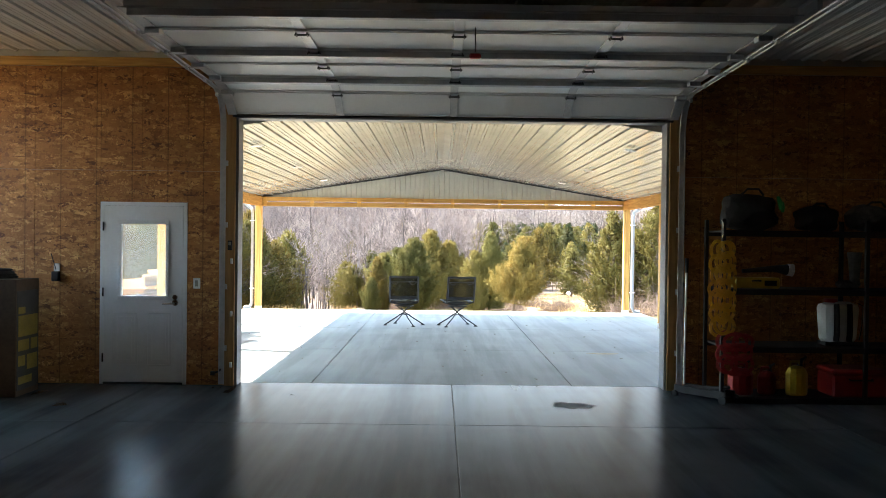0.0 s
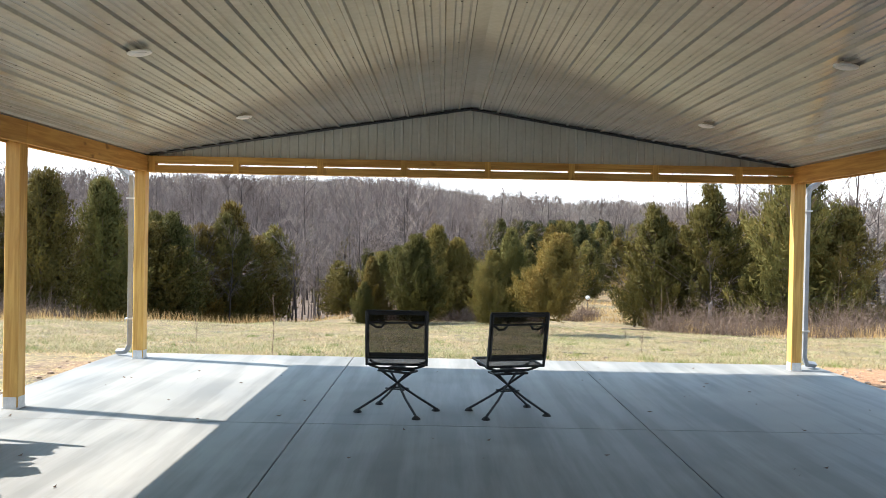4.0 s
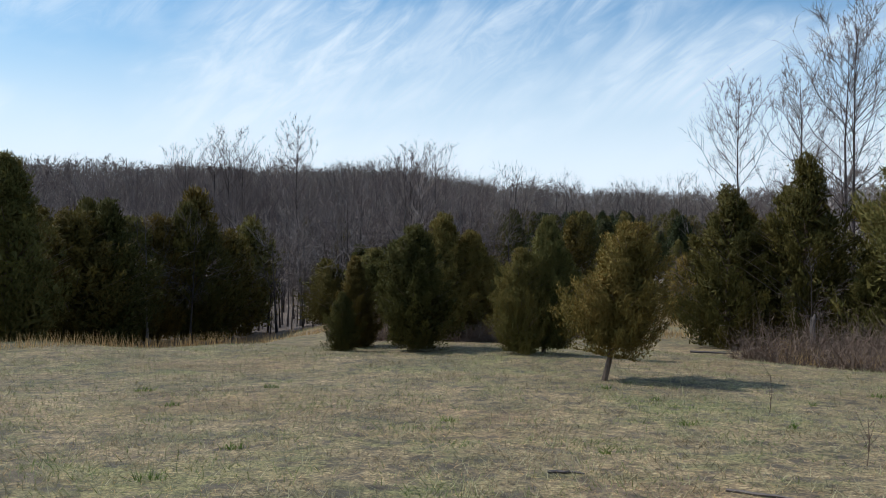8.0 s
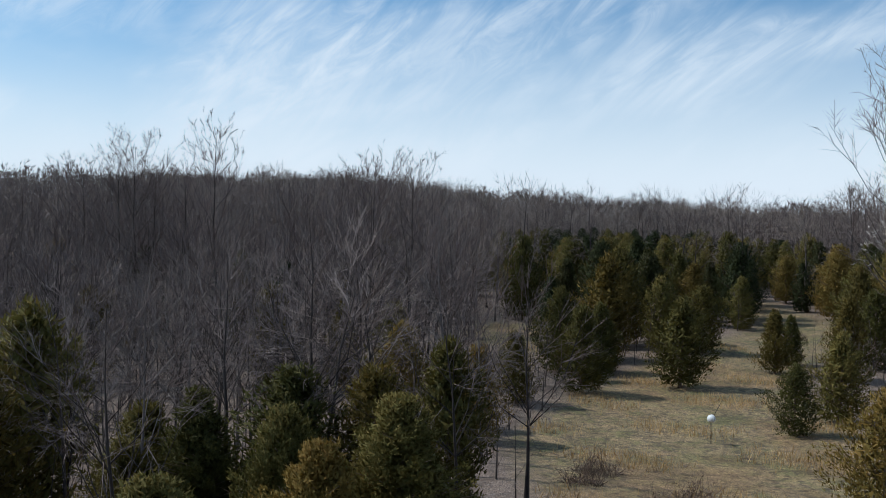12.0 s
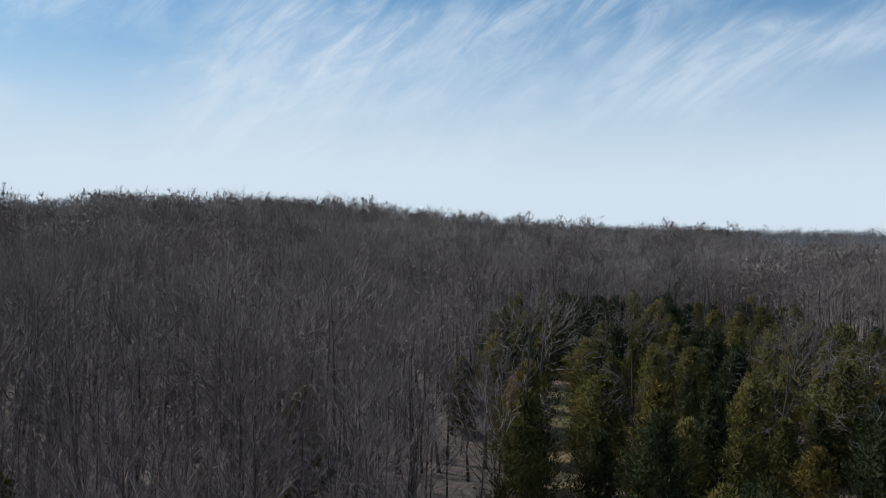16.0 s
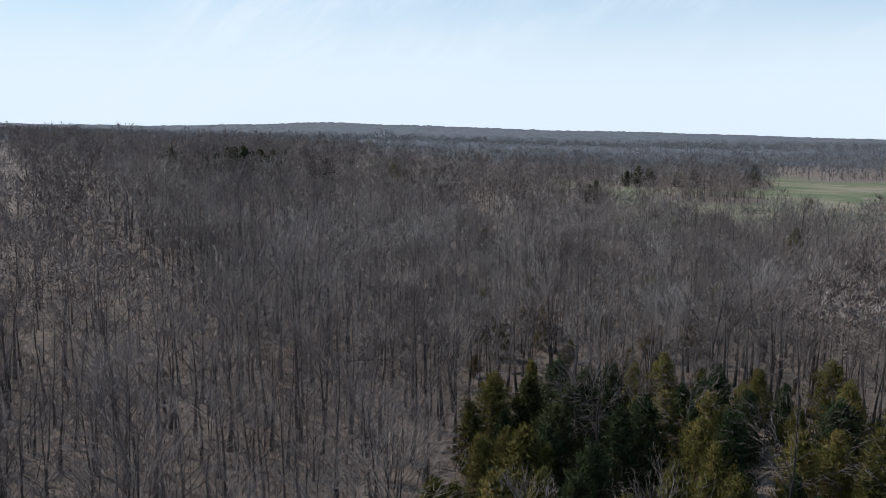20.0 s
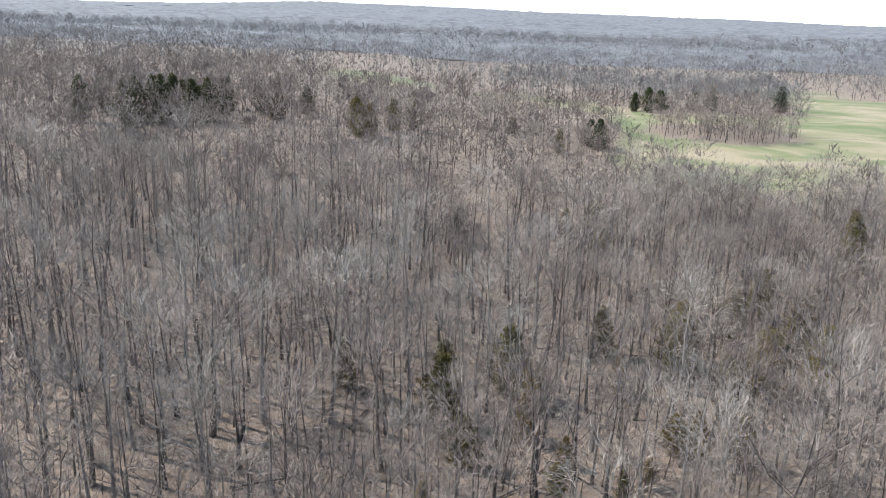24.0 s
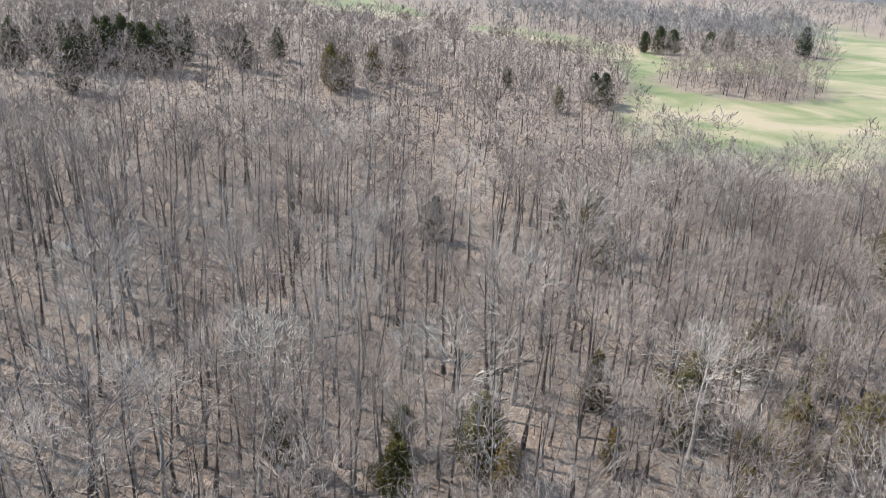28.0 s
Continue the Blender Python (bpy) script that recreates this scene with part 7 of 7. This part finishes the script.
def soft_bag(x, w, h, material, label, seed):
    r = random.Random(seed)
    bm = bmesh.new()
    bmesh.ops.create_icosphere(bm, subdivisions=3, radius=1.0)
    for v in bm.verts:
        k = 1 + 0.12 * math.sin(v.co.x * 4 + seed) * math.sin(v.co.z * 5 + seed) + r.uniform(-0.02, 0.02)
        v.co = Vector((math.copysign(abs(v.co.x) ** 0.7, v.co.x) * w * k, math.copysign(abs(v.co.y) ** 0.8, v.co.y) * 0.2 * k, max(-0.92, v.co.z) * h / 2 * k + h * 0.46))
    th = empty("duffel_bag", pose(x, -0.45, 1.832), label, "bag", "bags on the top shelf")
    part("bag", bm, material, th)
    part("carry_loop", rod([(-w * 0.4, -0.1, h * 0.9), (-w * 0.2, -0.12, h * 1.06), (w * 0.2, -0.12, h * 1.06), (w * 0.4, -0.1, h * 0.9)], 0.012, 6), M["black"], th)


soft_bag(3.22, 0.30, 0.42, M["dark_cloth"], "large black canvas bag on the top shelf", 1)
soft_bag(3.95, 0.22, 0.28, M["dark_cloth"], "dark canvas bag on the top shelf", 2)
soft_bag(4.55, 0.26, 0.30, M["camo"], "grey camouflage bag on the top shelf", 3)
gt_ = empty("green_toy", pose(3.47, -0.66, 2.12, 0, 30, 20), "bright green plastic clamp hanging on a bag", "clamp")
part("jaw", rod([(-0.06, 0, 0.05), (-0.01, 0, 0.02), (0.05, 0, -0.05)], [0.015, 0.025, 0.02], 8), M["green"], gt_)
part("grip", rod([(0.02, 0, 0.03), (0.06, 0, -0.01), (0.08, 0, -0.06)], 0.018, 8), M["green"], gt_)


def chain_of_cord(x, y, z_top, z_low, rows, material, name, label, wide, seed):
    """A doubled cord crocheted into a hanging chain of interlocked rings."""
    r = random.Random(seed)
    th = empty(name, pose(x, y, 0), label, "cord")
    for i in range(rows):
        z = z_top + (z_low - z_top) * i / max(1, rows - 1)
        for k, side_ in enumerate((-1, 1, 0)):
            rx, rz = r.uniform(0.066, 0.084) * wide, r.uniform(0.085, 0.115)
            ox, oz, ty = side_ * 0.045 * wide + r.uniform(-0.008, 0.008), r.uniform(-0.015, 0.015), -0.012 * k
            for d in (0.0, 0.012, 0.024):
                pts = [(ox + (rx - d) * math.cos(a), ty + 0.012 * math.sin(a * 2 + k), z + oz + (rz - d) * math.sin(a)) for a in np.linspace(0, math.tau, 17)[:-1]]
                part("loop", rod(pts, 0.0058, 5, closed=True), material, th)
    return th


ch = chain_of_cord(2.83, SY0 - 0.06, 1.62, 0.83, 7, M["yellow_cord"], "extension_cord", "yellow extension cord hung in a chain from the rack", 1.15, 3)
part("hook", rod([(0, 0.04, 1.93), (0, 0.0, 1.90), (0, -0.01, 1.78), (0, 0.02, 1.75)], 0.006, 6), M["chrome"], ch)
rc = chain_of_cord(2.97, SY0 - 0.07, 0.66, 0.42, 3, M["red_cord"], "looped_hose", "red air hose looped below a yellow cord", 1.7, 8)
part("hook", rod([(-0.12, 0.04, 0.78), (-0.05, 0.0, 0.76), (0.0, 0.0, 0.72)], 0.006, 6), M["chrome"], rc)

jk = empty("floor_jack", pose(2.58, -0.33, 0.0, 0, 0, -50), "black steel floor jack with a long handle upright", "jack")
fr_ = bmesh.new()
for s in (-0.09, 0.09):
    box(-0.06, 0.56, s - 0.012, s + 0.012, 0.05, 0.13, 0.006, fr_)
part("frame", fr_, M["black"], jk)
part("lift_arm", rod([(0.1, 0, 0.10), (0.48, 0, 0.14)], [0.04, 0.03], 8), M["black"], jk)
part("saddle", rod([(0.5, 0, 0.155), (0.5, 0, 0.175)], 0.05, 14), M["rubber"], jk)
for px, r in ((0.54, 0.045), (-0.04, 0.035)):
    for s in (-0.118, 0.118):
        part("wheel", rod([(px, s - 0.015, r), (px, s + 0.015, r)], r, 14), M["rubber"], jk)
part("handle", rod([(0.0, 0, 0.13), (0.0, 0, 0.3), (0.012, 0, 1.36)], 0.014, 8), M["galv"], jk, "bare steel handle")
part("grip", rod([(0.012, 0, 1.362), (0.013, 0, 1.52)], 0.02, 8), M["rubber"], jk)

cbx = empty("carton", pose(-5.06, -0.62, 0.0), "tall cardboard carton with a yellow and black print", "carton")
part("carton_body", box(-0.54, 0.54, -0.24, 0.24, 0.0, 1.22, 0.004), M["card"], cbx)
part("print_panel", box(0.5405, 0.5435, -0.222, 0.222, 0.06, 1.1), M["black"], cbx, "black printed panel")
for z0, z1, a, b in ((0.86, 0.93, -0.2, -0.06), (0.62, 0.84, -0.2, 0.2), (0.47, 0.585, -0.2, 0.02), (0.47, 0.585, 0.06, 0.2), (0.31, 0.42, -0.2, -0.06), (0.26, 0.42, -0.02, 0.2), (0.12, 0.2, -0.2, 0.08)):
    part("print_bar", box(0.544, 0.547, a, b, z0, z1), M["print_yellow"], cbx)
coil = empty("black_hose", pose(-4.95, -0.62, 1.222), "coiled black hose on a carton", "hose")
for k in range(4):
    part("coil", rod([((0.3 - 0.02 * k) * math.cos(a), (0.2 - 0.015 * k) * math.sin(a), 0.016 + k * 0.025) for a in np.linspace(0, math.tau, 25)[:-1]], 0.014, 6, closed=True), M["rubber"], coil)
crt = empty("brown_carton", pose(-5.9, -1.0, 0.0), "plain brown cardboard carton on the floor", "carton")
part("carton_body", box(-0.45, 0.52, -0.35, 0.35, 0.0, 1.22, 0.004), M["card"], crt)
part("tape", box(-0.03, 0.03, -0.3535, -0.3505, 0.0, 1.22), M["stud"], crt)


def patch(x, y, z, r, squash, material, name, label, seed, kind="structure"):
    bm = bmesh.new()
    rr_ = random.Random(seed)
    rim = [bm.verts.new((x + r * rr_.uniform(0.55, 1.15) * math.cos(k * math.tau / 22), y + r * squash * rr_.uniform(0.55, 1.15) * math.sin(k * math.tau / 22), z)) for k in range(22)]
    bm.faces.new(rim)
    return tagged(part(name, bm, material), label, "stain", kind=kind)


M["scuff"] = speckled("worn_concrete", (0.05, 0.053, 0.056), (0.12, 0.125, 0.13), 14, 0.75, 0.0, 0.1)
patch(1.24, -0.95, 0.004, 0.24, 0.7, M["scuff"], "floor_stain", "dull grey worn patch in the sealed floor", 2)
M["clay_stain"] = speckled("clay_smear", (0.25, 0.16, 0.09), (0.38, 0.30, 0.22), 9, 0.9, 0.0, 0.1)
patch(2.35, 3.0, 0.004, 0.26, 0.35, M["clay_stain"], "clay_stain", "faint brown clay smear on the patio", 5)

# dead leaves and crumbs blown over the slab
rl_ = random.Random(21)
lb_ = bmesh.new()
for k in range(85):
    x, y = rl_.uniform(-4.6, 4.5), rl_.uniform(0.4, 10.2)
    s, a = rl_.uniform(0.008, 0.024), rl_.uniform(0, math.tau)
    q = [lb_.verts.new((x + s * math.cos(a + d) * e, y + s * math.sin(a + d) * e, 0.004 + h)) for d, e, h in ((0, 1.3, 0.012), (1.6, 0.6, 0.0), (3.1, 1.2, 0.006), (4.7, 0.6, 0.0))]
    lb_.faces.new(q)
tagged(part("blown_leaves", lb_, M["bramble"]), "small dead leaves and crumbs scattered over the patio", "leaves", kind="stuff")

# ---- outdoors, small things ----
pp = empty("pipe_bundle", pose(5.35, 6.2, float(ground_z(5.35, 6.2)), 0, 0, -14), "blue-green plastic pipes lying on red soil", "pipes")
M["teal"] = speckled("blue_green_plastic", (0.05, 0.16, 0.18), (0.09, 0.24, 0.27), 4, 0.45, 0.0, 0.0)
for k in range(4):
    part("pipe", rod([(k * 0.065, -1.4 + 0.1 * k, 0.033), (k * 0.065, 1.2, 0.033)], 0.03, 10), M["teal"], pp)

stones = bmesh.new()
rs = random.Random(12)
for k in range(260):
    if k < 140:
        x, y = rs.uniform(-6, 9), 10.5 + abs(rs.gauss(0, 0.9))
    elif k < 210:
        x, y = 4.85 + abs(rs.gauss(0, 0.6)), rs.uniform(3, 10.5)
    else:
        x, y = -5.0 - abs(rs.gauss(0, 0.4)), rs.uniform(5, 10.5)
    s = rs.choice((0.012, 0.018, 0.025, 0.04))
    z = float(ground_z(x, y))
    vs = bmesh.ops.create_icosphere(stones, subdivisions=1, radius=s)["verts"]
    for v in vs:
        v.co = Vector((v.co.x * rs.uniform(0.8, 1.4) + x, v.co.y * rs.uniform(0.8, 1.4) + y, v.co.z * 0.7 + z + s * 0.3))
M["stone"] = speckled("clay_stones", (0.20, 0.13, 0.08), (0.40, 0.31, 0.23), 20, 0.9, 0.0, 0.2)
tagged(part("loose_stones", stones, M["stone"]), "small pale stones in red clay round the patio", "stones", kind="stuff")


def branch(x, y, ln, turn, r, material, label):
    z = float(ground_z(x, y))
    a = radians(turn)
    q = random.Random(int(x * 100))
    pts = []
    for k in range(6):
        d = (k / 5 - 0.5) * ln
        px, py = x + d * math.cos(a) + q.uniform(-0.04, 0.04), y + d * math.sin(a) + q.uniform(-0.04, 0.04)
        pts.append((px, py, float(ground_z(px, py)) + r * 0.8))
    tagged(part("fallen_branch", rod(pts, [r, r, r * 0.9, r * 0.8, r * 0.6, r * 0.35], 6), material), label, "branch", "fallen branches in the meadow")


for x, y, ln, turn, r, mt in ((-1.27, 15.13, 0.45, 5, 0.035, "bark_pale"), (2.73, 17.8, 0.7, -30, 0.02, "twig_pale"), (5.6, 18.5, 0.7, -20, 0.012, "twig_pale"),
                              (1.2, 15.2, 0.7, 12, 0.012, "twig_pale"), (-0.4, 14.6, 0.5, 40, 0.012, "twig_pale"), (9.6, 41.0, 1.5, -25, 0.05, "bark_pale"), (3.1, 16.2, 0.5, 60, 0.012, "twig_pale"), (0.9, 18.7, 0.4, -10, 0.02, "bark_pale")):
    branch(x, y, ln, turn, r, M[mt], "pale dead branch lying in dry grass")

sn = empty("broken_stump", pose(13.2, 40.4, float(ground_z(13.2, 40.4)) - 0.05), "pale barkless broken stump among brush", "stump")
part("stem", rod([(0, 0, 0), (0.03, 0, 0.6), (0.0, 0.02, 1.1), (0.05, 0, 1.45), (0.08, 0.0, 1.62)], [0.15, 0.11, 0.10, 0.09, 0.02], 9), M["bark_pale"], sn)
part("splinter", rod([(-0.05, 0, 1.2), (-0.09, 0, 1.5)], [0.05, 0.005], 5), M["bark_pale"], sn)

bt = empty("white_ball_marker", pose(13.25, 75.2, float(ground_z(13.25, 75.2))), "white ball on a thin dark stake in the lane", "marker")
part("stake", rod([(0, 0, -0.1), (-0.02, 0, 1.3)], 0.02, 6), M["black"], bt)
bm = bmesh.new()
bmesh.ops.create_uvsphere(bm, u_segments=18, v_segments=12, radius=0.2)
bm.transform(Matrix.Translation((0, 0, 1.2)))
part("ball", bm, M["white_plastic"], bt, "white ball")
part("leaning_rod", rod([(0.05, 0, 1.25), (0.5, 0, 2.1)], 0.012, 5), M["black"], bt)

for x, y, h in ((-3.5, 14.0, 1.1), (4.6, 19.5, 0.6), (5.2, 24.0, 0.7), (-7.0, 21.0, 0.5)):
    wd = empty("dry_weed", pose(x, y, float(ground_z(x, y))), "thin dry weed stalk standing in short grass", "weed", "weeds in the meadow")
    q = random.Random(int(h * 100))
    part("stalk", rod([(0, 0, -0.02), (0.03, 0, h * 0.5), (0.0, 0.02, h)], [0.007, 0.005, 0.002], 5), M["bramble"], wd)
    for k in range(7):
        z0 = h * q.uniform(0.25, 0.9)
        part("side_stem", rod([(0.015, 0.005, z0), (q.uniform(-0.2, 0.2), q.uniform(-0.2, 0.2), z0 + q.uniform(0.1, 0.35))], [0.004, 0.0015], 4), M["bramble"], wd)
